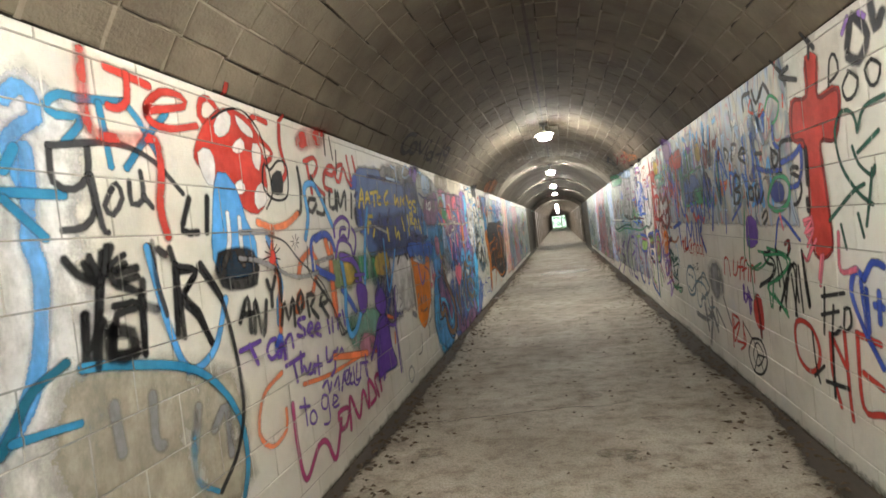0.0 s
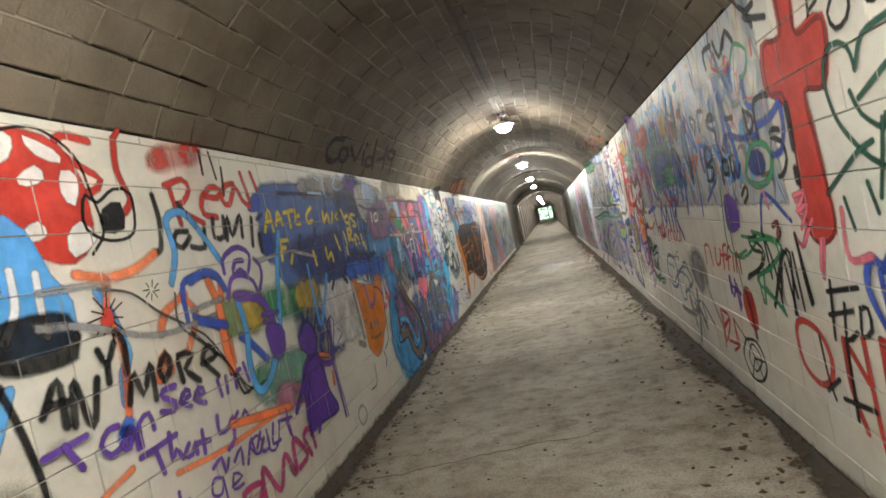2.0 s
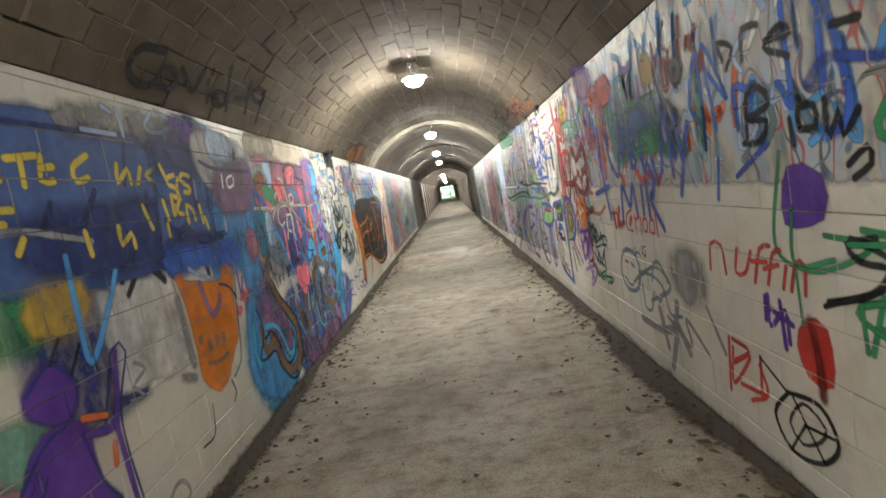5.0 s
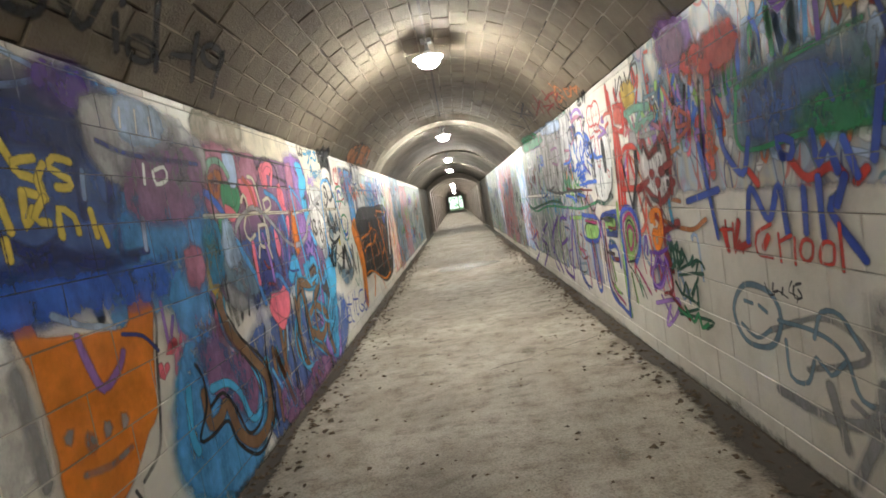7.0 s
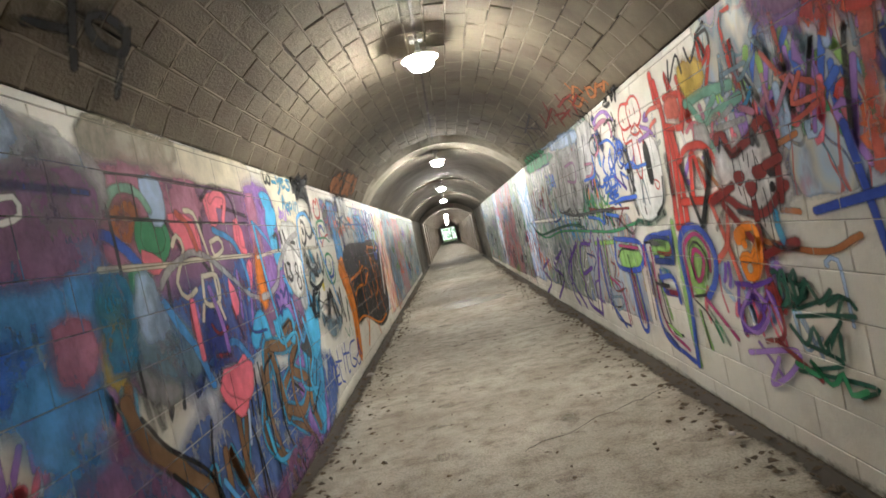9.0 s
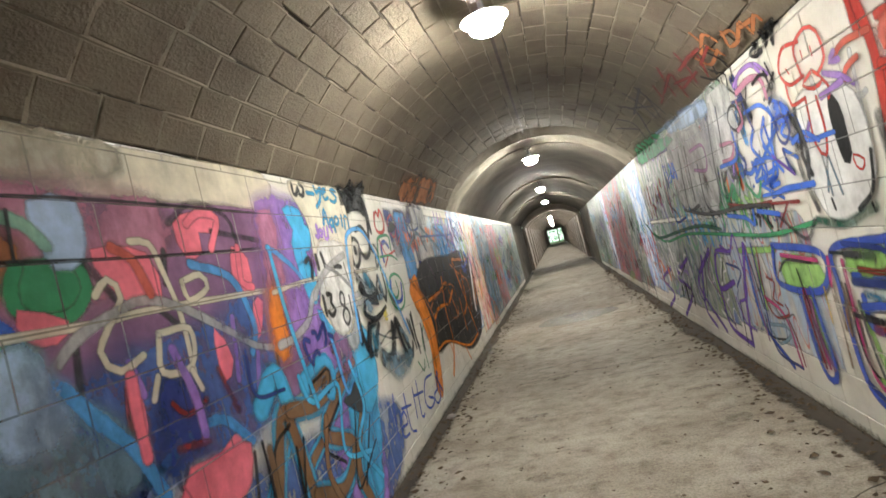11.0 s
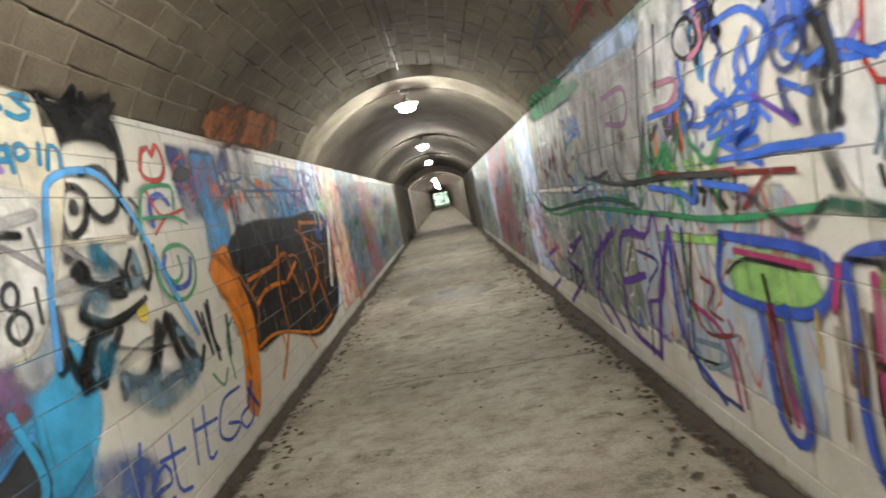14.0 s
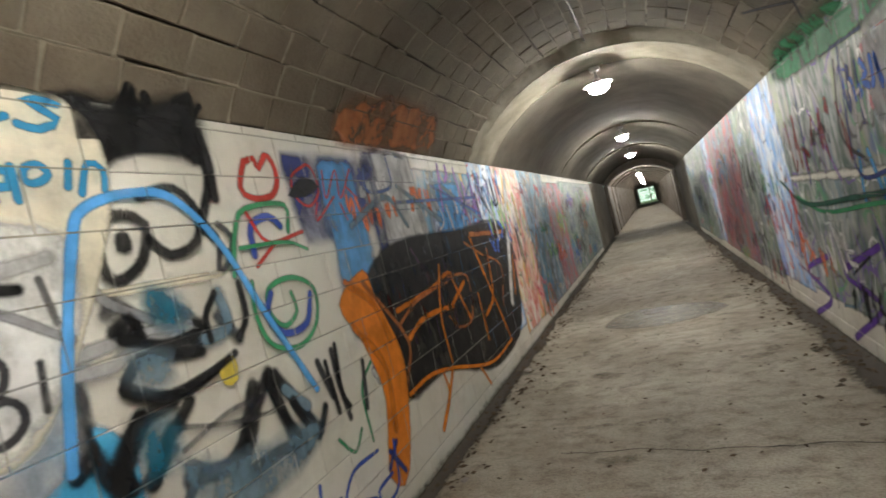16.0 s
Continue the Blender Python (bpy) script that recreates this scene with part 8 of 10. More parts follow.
G(1, "lettering", "violet and dark green cursive words stacked")
S("letter", "violet", 0.025, (9.07, 0.79), (9.21, 0.63), (9.07, 0.57), (8.92, 0.71), (9.02, 0.80))
S("letter", "violet", 0.025, (8.91, 0.81), (8.82, 0.65))
S("letter", "violet", 0.03, (9.19, 0.44), (8.76, 0.54), (8.85, 0.41), (9.03, 0.31), (8.92, 0.47))
S("letter", "maroon", 0.03, (8.85, 0.85), (8.83, 0.61), (9.00, 0.54))
S("letter", "maroon", 0.03, (8.90, 0.56), (8.73, 0.49), (8.62, 0.44))
S("letter", "pine", 0.028, (8.77, 0.88), (8.69, 0.78), (8.60, 0.88), (8.54, 0.80), (8.46, 0.86))
S("letter", "pine", 0.028, (8.49, 0.80), (8.39, 0.85), (8.44, 0.77), (8.35, 0.77))
S("letter", "pine", 0.028, (8.77, 0.66), (8.68, 0.59), (8.61, 0.68), (8.56, 0.58), (8.46, 0.70), (8.46, 0.58))
S("letter", "green", 0.03, (8.78, 0.48), (8.61, 0.46), (8.68, 0.52), (8.56, 0.44), (8.48, 0.51), (8.45, 0.43), (8.36, 0.47))

G(1, "lettering", "red sprayed words the cried under blue letters")
S("letter", "red", 0.018, (8.04, 1.09), (8.04, 0.94))
S("letter", "red", 0.018, (8.10, 1.04), (7.97, 1.05))
S("letter", "red", 0.018, (7.96, 1.08), (7.97, 0.93), (7.91, 1.00), (7.89, 0.94))
S("letter", "red", 0.018, (7.63, 1.09), (7.75, 1.04), (7.76, 0.95), (7.64, 0.94))
S("letter", "red", 0.018, (7.58, 1.05), (7.58, 0.93))
S("letter", "red", 0.018, (7.57, 1.02), (7.49, 1.05))
S("letter", "red", 0.018, (7.47, 1.04), (7.48, 0.93))
S("letter", "red", 0.018, (7.36, 1.00), (7.37, 0.97), (7.40, 0.95), (7.43, 0.96), (7.44, 0.99), (7.42, 1.03), (7.39, 1.04), (7.36, 1.03), closed=True)
S("letter", "red", 0.018, (7.24, 1.00), (7.25, 0.96), (7.29, 0.95), (7.32, 0.96), (7.32, 0.99), (7.30, 1.03), (7.27, 1.04), (7.24, 1.03), closed=True)
S("letter", "red", 0.02, (7.20, 1.11), (7.20, 0.94))
S("letter", "soot", 0.012, (7.67, 0.82), (7.68, 0.78), (7.64, 0.79))
S("letter", "soot", 0.012, (7.60, 0.81), (7.61, 0.78))
S("letter", "soot", 0.012, (7.47, 0.85), (7.52, 0.83), (7.52, 0.78), (7.47, 0.79), (7.49, 0.82))

G(-1, "mural_lettering", "brown and cyan wildstyle letters outlined black over purple")
F("field", "sky", (7.77, 0.86), (7.97, 0.95), (8.35, 0.69), (8.54, 0.33), (8.29, 0.04), (7.82, 0.17), (7.61, 0.37), (7.64, 0.63), soft=True)
F("field", "plum", (7.97, 0.93), (8.25, 0.89), (8.53, 0.60), (8.44, 0.33), (8.24, 0.45), (7.99, 0.67), soft=True)
S("edge", "cyan", 0.055, (7.76, 0.73), (7.71, 0.52), (7.74, 0.42))
S("edge", "cyan", 0.05, (7.98, 0.65), (8.16, 0.62), (8.30, 0.50), (8.36, 0.35), (8.47, 0.30), (8.61, 0.42), (8.51, 0.64))
S("body", "brown", 0.085, (7.89, 0.65), (7.90, 0.49), (8.01, 0.48), (8.11, 0.52), (8.20, 0.30), (8.40, 0.17), (8.63, 0.22), (8.71, 0.46), (8.52, 0.67), (8.32, 0.87), (8.25, 1.05))
S("outline", "black", 0.022, (7.86, 0.82), (7.91, 0.73), (7.89, 0.59), (7.77, 0.46), (7.90, 0.43), (8.08, 0.43), (8.15, 0.27), (8.37, 0.10), (8.61, 0.13), (8.79, 0.31), (8.72, 0.57), (8.45, 0.80), (8.32, 0.97))
S("outline", "black", 0.022, (7.93, 0.57), (8.08, 0.59), (8.19, 0.47), (8.31, 0.26), (8.53, 0.28), (8.59, 0.50), (8.44, 0.69))
S("body", "brown", 0.06, (9.14, 0.81), (9.11, 0.54), (9.13, 0.36))
S("body", "brown", 0.06, (8.90, 0.60), (8.86, 0.12))
S("body", "brown", 0.05, (9.57, 0.84), (9.57, 0.46), (9.74, 0.06))
S("body", "brown", 0.05, (10.15, 0.79), (10.05, 0.49), (10.29, 0.09))
S("outline", "black", 0.02, (8.83, 0.78), (8.76, 0.56), (8.76, 0.11))
S("outline", "black", 0.02, (9.22, 0.73), (9.30, 0.40), (9.31, 0.05))
S("outline", "black", 0.02, (9.53, 0.89), (9.53, 0.52), (9.51, 0.04))
S("outline", "black", 0.02, (9.87, 0.78), (9.76, 0.41), (9.96, 0.04))
S("edge", "cyan", 0.035, (9.46, 0.54), (9.54, 0.28), (9.86, 0.23))
S("edge", "cyan", 0.035, (9.97, 1.07), (10.05, 0.91), (10.39, 0.91), (10.29, 0.54), (10.66, 0.40))
S("edge", "cyan", 0.04, (10.63, 0.99), (10.69, 0.69), (10.49, 0.50), (10.71, 0.21))
S("edge", "sky", 0.035, (8.83, 0.48), (8.96, 0.29), (9.12, 0.06))
S("edge", "ice", 0.03, (9.26, 0.68), (9.20, 0.52))
S("outline", "black", 0.018, (10.54, 0.72), (10.34, 0.30), (10.74, 0.44))
F("shade", "plum", (8.96, 0.29), (9.43, 0.12), (9.86, 0.23), (10.39, 0.06), (9.66, -0.06), (8.96, 0.06), soft=True)
F("heart", "pink", (9.00, 0.88), (9.14, 0.92), (9.29, 0.85), (9.32, 0.78), (9.20, 0.69), (9.12, 0.73))

G(-1, "paint_patch", "light blue and royal rubbed patches on the blue field")
F("patch", "sky", (7.52, 1.57), (7.94, 1.59), (8.04, 1.43), (7.84, 1.33), (7.49, 1.37), soft=True)
F("patch", "royal", (6.85, 1.36), (7.17, 1.35), (7.84, 1.33), (7.74, 1.21), (7.20, 1.25), (6.83, 1.28), soft=True)
F("patch", "sky", (7.81, 1.25), (8.07, 1.27), (8.12, 1.01), (7.96, 0.93), (7.79, 1.08), soft=True)
F("patch", "rose", (7.99, 1.37), (8.15, 1.37), (8.12, 1.23), (7.99, 1.22), soft=True)
F("patch", "ocean", (8.27, 1.51), (8.41, 1.50), (8.40, 1.23), (8.24, 1.19), soft=True)
S("streak", "ice", 0.03, (7.03, 1.25), (7.15, 1.19), (7.33, 1.14), soft=True)
S("streak", "navy", 0.05, (7.01, 1.43), (7.15, 1.46), (7.28, 1.40), (7.58, 1.40), soft=True)
S("streak", "navy", 0.04, (7.49, 1.54), (7.47, 1.43), (7.67, 1.42), soft=True)
S("streak", "ice", 0.035, (7.68, 1.57), (7.66, 1.43), soft=True)

G(1, "vault_lettering", "red-brown sprayed letters across the vault edge")
S("letter", "maroon", 0.03, (11.83, 2.59), (12.02, 2.46), (12.14, 2.34))
S("letter", "maroon", 0.03, (12.22, 2.43), (11.80, 2.48), (11.88, 2.38), (11.95, 2.26))
S("letter", "maroon", 0.03, (12.25, 2.54), (12.39, 2.41))
S("letter", "maroon", 0.03, (11.41, 2.54), (11.52, 2.38), (11.61, 2.29))
S("letter", "maroon", 0.03, (11.63, 2.44), (11.23, 2.43), (11.38, 2.26))
S("letter", "maroon", 0.03, (11.37, 2.45), (11.13, 2.43))
S("letter", "rust", 0.03, (11.00, 2.53), (11.03, 2.39), (10.97, 2.28))
S("letter", "rust", 0.03, (11.17, 2.39), (10.92, 2.46), (10.89, 2.37))
S("letter", "rust", 0.03, (11.28, 2.41), (11.21, 2.30), (10.97, 2.33))
S("letter", "rust", 0.03, (10.76, 2.38), (10.84, 2.29), (10.71, 2.28), (10.68, 2.35), (10.79, 2.37))
S("letter", "rust", 0.03, (10.69, 2.29), (10.54, 2.34), (10.55, 2.25))
S("letter", "rust", 0.03, (10.59, 2.32), (10.43, 2.30))
S("letter", "rust", 0.03, (10.52, 2.26), (10.40, 2.31), (10.39, 2.27))
S("letter", "maroon", 0.025, (11.91, 2.47), (12.53, 2.39))
S("letter", "maroon", 0.025, (11.93, 2.41), (11.60, 2.35))
S("letter", "maroon", 0.025, (11.87, 2.33), (11.45, 2.34))
S("letter", "maroon", 0.025, (11.31, 2.35), (11.03, 2.39))

G(1, "vault_lettering", "black scratched strokes on the vault blocks")
S("stroke", "soot", 0.03, (12.88, 2.74), (12.92, 2.57), (13.01, 2.35))
S("stroke", "soot", 0.03, (12.54, 2.67), (12.65, 2.48), (12.70, 2.31))
S("stroke", "soot", 0.03, (13.39, 2.72), (13.23, 2.56), (13.60, 2.30))
S("stroke", "soot", 0.025, (13.94, 2.67), (13.73, 2.49), (13.92, 2.29))
S("stroke", "soot", 0.025, (13.29, 2.62), (12.74, 2.43))
S("stroke", "soot", 0.025, (12.60, 2.55), (12.88, 2.32))
S("stroke", "soot", 0.025, (14.41, 2.63), (13.80, 2.40))
S("stroke", "soot", 0.025, (12.50, 2.63), (13.37, 2.54))
S("stroke", "black", 0.025, (11.09, 2.36), (11.05, 2.26), (11.09, 2.18))
S("stroke", "black", 0.025, (11.29, 2.29), (11.20, 2.18), (11.23, 2.09))
S("stroke", "black", 0.025, (11.47, 2.29), (11.34, 2.18), (11.33, 2.07))
S("letter", "black", 0.035, (10.63, 2.20), (10.70, 2.14), (10.60, 2.14))
S("letter", "black", 0.035, (10.50, 2.22), (10.54, 2.14), (10.48, 2.19))
S("letter", "black", 0.035, (10.42, 2.21), (10.34, 2.21))
S("letter", "black", 0.035, (10.41, 2.21), (10.45, 2.13))

G(1, "lettering", "bright blue and navy tangled tag with loops")
F("haze", "royal", (10.65, 1.82), (10.53, 1.82), (10.52, 1.76), (10.61, 1.75), soft=True)
F("haze", "white", (11.63, 2.15), (11.28, 2.09), (11.34, 1.76), (11.71, 1.62), (11.85, 1.75), soft=True)
S("loop", "black", 0.022, (11.15, 1.88), (11.20, 1.83), (11.28, 1.82), (11.35, 1.86), (11.37, 1.92), (11.31, 1.97), (11.23, 1.98), (11.16, 1.94), closed=True)
S("loop", "navy", 0.022, (10.51, 1.69), (10.55, 1.64), (10.61, 1.62), (10.66, 1.65), (10.67, 1.71), (10.63, 1.76), (10.57, 1.77), (10.52, 1.74), closed=True)
S("stroke", "royal", 0.03, (11.00, 1.76), (11.08, 1.67), (10.94, 1.54), (11.01, 1.45))
S("stroke", "royal", 0.03, (11.31, 1.54), (11.19, 1.52), (11.04, 1.59), (10.93, 1.43), (10.82, 1.56), (10.90, 1.65))
S("stroke", "royal", 0.03, (10.79, 1.80), (10.89, 1.70), (10.81, 1.58), (10.76, 1.66), (10.69, 1.76))
S("stroke", "royal", 0.035, (10.96, 1.44), (10.85, 1.46), (10.97, 1.41), (10.82, 1.42))
S("stroke", "royal", 0.035, (10.96, 1.35), (10.77, 1.38), (10.61, 1.38), (10.41, 1.38))
S("stroke", "royal", 0.03, (10.52, 1.61), (10.38, 1.64), (10.25, 1.58))
S("stroke", "navy", 0.03, (11.36, 1.70), (11.25, 1.59), (11.32, 1.53))
S("stroke", "navy", 0.03, (10.65, 1.59), (10.63, 1.50), (10.59, 1.46))
S("stroke", "violet", 0.03, (11.12, 2.08), (11.00, 2.12), (10.80, 2.12), (10.70, 2.05))
S("stroke", "rose", 0.04, (11.09, 2.03), (10.86, 2.05), (10.70, 2.01), (10.68, 1.90))
S("stroke", "rose", 0.03, (11.13, 1.98), (11.11, 1.85), (11.23, 1.81))
S("stroke", "navy", 0.022, (11.04, 1.98), (11.02, 1.88), (10.97, 1.76))
S("stroke", "black", 0.022, (10.82, 2.01), (10.69, 2.03), (10.61, 2.00))
S("stroke", "black", 0.022, (10.63, 2.03), (10.60, 1.90), (10.67, 1.86))
S("stroke", "black", 0.022, (10.53, 1.99), (10.58, 1.92))
S("stroke", "rose", 0.03, (11.65, 1.78), (11.39, 1.75), (11.48, 1.66), (11.68, 1.66))
S("stroke", "royal", 0.03, (11.77, 1.63), (11.38, 1.65), (11.34, 1.82))
S("stroke", "black", 0.04, (10.47, 1.75), (10.41, 1.64), (10.45, 1.53), (10.40, 1.43))
S("stroke", "soot", 0.04, (10.42, 1.72), (10.39, 1.55), (10.44, 1.42))
S("stroke", "purple", 0.022, (10.81, 1.58), (10.59, 1.45))
S("stroke", "royal", 0.035, (11.91, 1.26), (11.52, 1.23), (11.39, 1.18), (11.35, 1.28))
S("stroke", "royal", 0.035, (11.27, 1.27), (10.94, 1.24))
S("stroke", "maroon", 0.025, (11.82, 1.35), (11.39, 1.31), (11.00, 1.32))

G(1, "mural_lettering", "grey outlined block letters under green film")
F("haze", "ash", (13.17, 2.09), (12.40, 2.02), (11.83, 1.97), (12.07, 1.37), (12.71, 1.38), (13.28, 1.49), soft=True)
F("haze", "green", (15.03, 2.19), (13.16, 2.11), (13.20, 2.04), (14.91, 2.07), soft=True)
F("haze", "ice", (13.00, 2.18), (12.32, 2.19), (11.76, 2.12), (11.85, 2.07), (12.81, 2.13), soft=True)
S("letter", "soot", 0.03, (12.88, 1.90), (13.01, 1.38), (12.62, 1.38))
S("letter", "soot", 0.03, (12.63, 1.92), (12.73, 1.43))
S("letter", "ash", 0.04, (12.79, 1.92), (12.85, 1.41))
S("letter", "soot", 0.03, (12.35, 1.72), (12.40, 1.38), (12.11, 1.27))
S("letter", "ash", 0.04, (11.66, 2.08), (11.77, 1.74), (11.87, 1.37))
S("letter", "soot", 0.025, (11.78, 2.03), (11.90, 1.64), (11.96, 1.37))
S("letter", "soot", 0.025, (11.53, 2.04), (11.63, 1.73))
S("letter", "soot", 0.03, (13.78, 1.95), (13.92, 1.51), (13.61, 1.34))
S("letter", "ash", 0.04, (13.49, 1.98), (13.65, 1.45))
S("letter", "plum", 0.03, (12.48, 1.86), (12.08, 1.85), (12.12, 1.66), (12.48, 1.69))
S("letter", "soot", 0.03, (13.23, 1.36), (12.41, 1.29), (11.60, 1.31), (11.04, 1.30))
S("letter", "green", 0.03, (11.89, 1.49), (11.81, 1.37), (11.60, 1.48), (11.59, 1.35))
S("letter", "green", 0.03, (11.34, 1.46), (11.19, 1.36), (11.08, 1.45))
S("letter", "pine", 0.035, (15.80, 1.26), (15.08, 1.06), (13.73, 1.14), (12.80, 1.19), (12.16, 1.15))

G(1, "mural_lettering", "narrow outlined letters in plum, navy and lime")
S("letter", "plum", 0.022, (15.46, 0.83), (15.23, 0.42), (15.88, 0.45))
S("letter", "slate", 0.022, (14.35, 0.84), (14.31, 0.40), (14.71, 0.28))
S("letter", "navy", 0.022, (13.71, 0.94), (13.52, 0.41), (13.29, 0.55), (13.49, 0.90))
S("letter", "slate", 0.022, (13.46, 0.96), (13.22, 0.35))
S("letter", "navy", 0.022, (12.93, 0.94), (12.79, 0.42), (12.52, 0.29))
S("letter", "plum", 0.022, (12.63, 0.99), (12.95, 0.70), (12.61, 0.46), (12.50, 0.25))
S("letter", "purple", 0.025, (12.34, 1.01), (12.10, 0.97), (11.91, 1.10), (11.93, 0.66), (12.20, 0.53))
S("letter", "navy", 0.022, (12.28, 0.86), (11.96, 0.82), (12.15, 0.67))
S("letter", "purple", 0.025, (12.26, 0.56), (12.16, 0.37), (11.95, 0.34))
S("letter", "plum", 0.025, (11.70, 1.02), (11.73, 0.62), (11.72, 0.31))
S("letter", "navy", 0.025, (11.58, 1.04), (11.61, 0.64), (11.61, 0.27), (11.22, 0.22))
S("letter", "maroon", 0.02, (11.49, 1.02), (11.56, 0.65), (11.45, 0.53), (11.21, 0.58), (11.23, 0.64))
S("letter", "maroon", 0.02, (11.44, 0.81), (11.32, 0.78), (11.41, 0.66), (11.28, 0.63))
S("letter", "slate", 0.025, (11.61, 0.45), (11.32, 0.48), (11.29, 0.42), (11.51, 0.33), (11.62, 0.41))
S("letter", "maroon", 0.02, (11.24, 0.54), (11.18, 0.39), (11.17, 0.25))
S("outline", "plum", 0.03, (10.83, 0.72), (10.84, 0.54), (10.76, 0.33))
S("outline", "maroon", 0.025, (10.90, 0.77), (10.90, 0.59), (10.86, 0.32))
S("streak", "brown", 0.03, (10.44, 0.75), (10.45, 0.59), soft=True)
S("streak", "brown", 0.025, (10.53, 0.78), (10.53, 0.57), (10.54, 0.40), soft=True)
S("streak", "mustard", 0.02, (10.62, 0.82), (10.63, 0.62), soft=True)
F("fill", "lime", (10.16, 1.00), (9.99, 1.02), (10.01, 0.97), (10.19, 0.94), soft=True)
S("outline", "maroon", 0.03, (10.21, 0.95), (10.00, 0.95), (9.95, 1.02))
S("outline", "navy", 0.03, (10.30, 1.07), (10.09, 1.06), (9.96, 1.04), (9.95, 0.92))
S("shade", "soot", 0.05, (10.31, 1.02), (10.06, 1.02), soft=True)
S("stroke", "navy", 0.045, (10.29, 0.88), (10.10, 0.89), (9.97, 0.89))
S("stroke", "teal", 0.045, (10.21, 0.83), (10.06, 0.81), soft=True)
S("stroke", "blue", 0.04, (10.27, 0.76), (10.03, 0.78), (9.98, 0.61))
S("stroke", "maroon", 0.05, (10.20, 0.66), (10.02, 0.67), soft=True)
S("stroke", "black", 0.03, (10.36, 0.71), (10.24, 0.70), (10.13, 0.71))
S("outline", "soot", 0.025, (10.29, 0.78), (10.28, 0.59), (10.21, 0.37), (10.05, 0.36))
S("stroke", "lime", 0.03, (10.27, 0.40), (10.09, 0.35))
S("stroke", "navy", 0.035, (10.40, 0.35), (10.19, 0.26))

G(-1, "line_drawing", "thick black and grey strokes round the cartoon mouth")
S("stroke", "ash", 0.05, (10.80, 1.41), (10.89, 1.41), (10.99, 1.39), (11.18, 1.40), (11.41, 1.39), soft=True)
S("stroke", "ash", 0.05, (10.96, 1.34), (11.10, 1.33), (11.19, 1.37), (11.37, 1.35), soft=True)
S("stroke", "grey", 0.04, (10.95, 1.67), (11.05, 1.62), (11.13, 1.52), (11.26, 1.44), soft=True)
S("stroke", "black", 0.035, (10.89, 1.63), (10.96, 1.64), (10.98, 1.60))
S("stroke", "black", 0.04, (10.91, 1.47), (10.90, 1.52), (10.94, 1.55))
S("stroke", "soot", 0.05, (11.00, 1.48), (10.97, 1.44), soft=True)
S("stroke", "black", 0.05, (11.12, 1.43), (11.18, 1.46), (11.21, 1.40), (11.15, 1.40))
S("stroke", "black", 0.035, (11.14, 1.40), (11.28, 1.35), (11.40, 1.35), (11.46, 1.37), (11.44, 1.39))
S("stroke", "black", 0.035, (11.42, 1.29), (11.27, 1.32), (11.16, 1.31), (11.11, 1.23), (11.27, 1.18), (11.43, 1.19), (11.59, 1.23))
S("stroke", "black", 0.06, (11.26, 1.15), (11.15, 1.14), (11.08, 1.06), (11.01, 0.95))
S("stroke", "black", 0.05, (11.33, 1.13), (11.27, 1.08), (11.21, 1.04), (11.13, 0.93))
S("stroke", "black", 0.06, (11.74, 1.10), (11.63, 0.99), (11.56, 0.89), (11.46, 0.78))
S("stroke", "soot", 0.05, (11.52, 0.77), (11.70, 0.78), (11.80, 0.75))
S("stroke", "black", 0.045, (11.73, 1.06), (11.78, 0.89), (11.80, 0.75))
S("stroke", "black", 0.045, (11.85, 0.94), (11.91, 0.81), (11.97, 0.73), (12.06, 0.83))
S("stroke", "soot", 0.04, (11.27, 0.93), (11.35, 0.87), (11.48, 0.83))
S("stroke", "soot", 0.04, (11.30, 0.90), (11.24, 0.83))
S("stroke", "soot", 0.02, (11.26, 0.98), (11.49, 1.03), (11.68, 1.02), soft=True)
S("stroke", "soot", 0.02, (11.24, 1.07), (11.47, 0.99), (11.72, 0.94), soft=True)
S("stroke", "black", 0.05, (10.93, 1.21), (10.96, 1.12), (10.91, 1.06))
F("haze", "teal", (11.28, 1.53), (11.36, 1.48), (11.37, 1.41), (11.28, 1.45), soft=True)
F("haze", "slate", (11.17, 1.32), (11.28, 1.29), (11.24, 1.24), (11.18, 1.26), soft=True)
F("haze", "teal", (11.15, 1.07), (11.22, 1.09), (11.22, 1.01), (11.14, 0.97), soft=True)
F("haze", "slate", (11.26, 0.92), (11.42, 0.84), (11.63, 0.81), (11.98, 0.76), (11.62, 0.67), (11.35, 0.77), soft=True)
F("haze", "ash", (10.77, 1.26), (10.90, 1.27), (10.91, 1.14), (10.80, 1.07), (10.73, 1.10), soft=True)
S("stroke", "black", 0.03, (11.56, 1.48), (11.49, 1.40), (11.49, 1.31))
S("stroke", "black", 0.03, (11.70, 1.50), (11.70, 1.36), (11.63, 1.28))
S("stroke", "black", 0.035, (12.27, 1.08), (12.24, 0.85), (12.28, 0.75))
S("stroke", "black", 0.035, (12.16, 1.02), (12.18, 0.76))
S("hair", "black", 0.06, (11.19, 2.17), (11.20, 2.06), (11.23, 2.02))
S("hair", "black", 0.06, (11.37, 2.26), (11.38, 2.16), (11.45, 2.13))
S("hair", "black", 0.06, (11.55, 2.21), (11.62, 2.28), (11.64, 2.15))
S("hair", "black", 0.05, (11.10, 2.19), (11.19, 2.17), (11.32, 2.15), (11.51, 2.15), (11.67, 2.13))
S("hair", "black", 0.05, (11.67, 2.13), (11.70, 2.03), (11.69, 1.86))
F("hair", "black", (11.12, 2.18), (11.36, 2.21), (11.65, 2.24), (11.70, 2.08), (11.53, 2.06), (11.30, 2.06), (11.18, 2.00), soft=True)

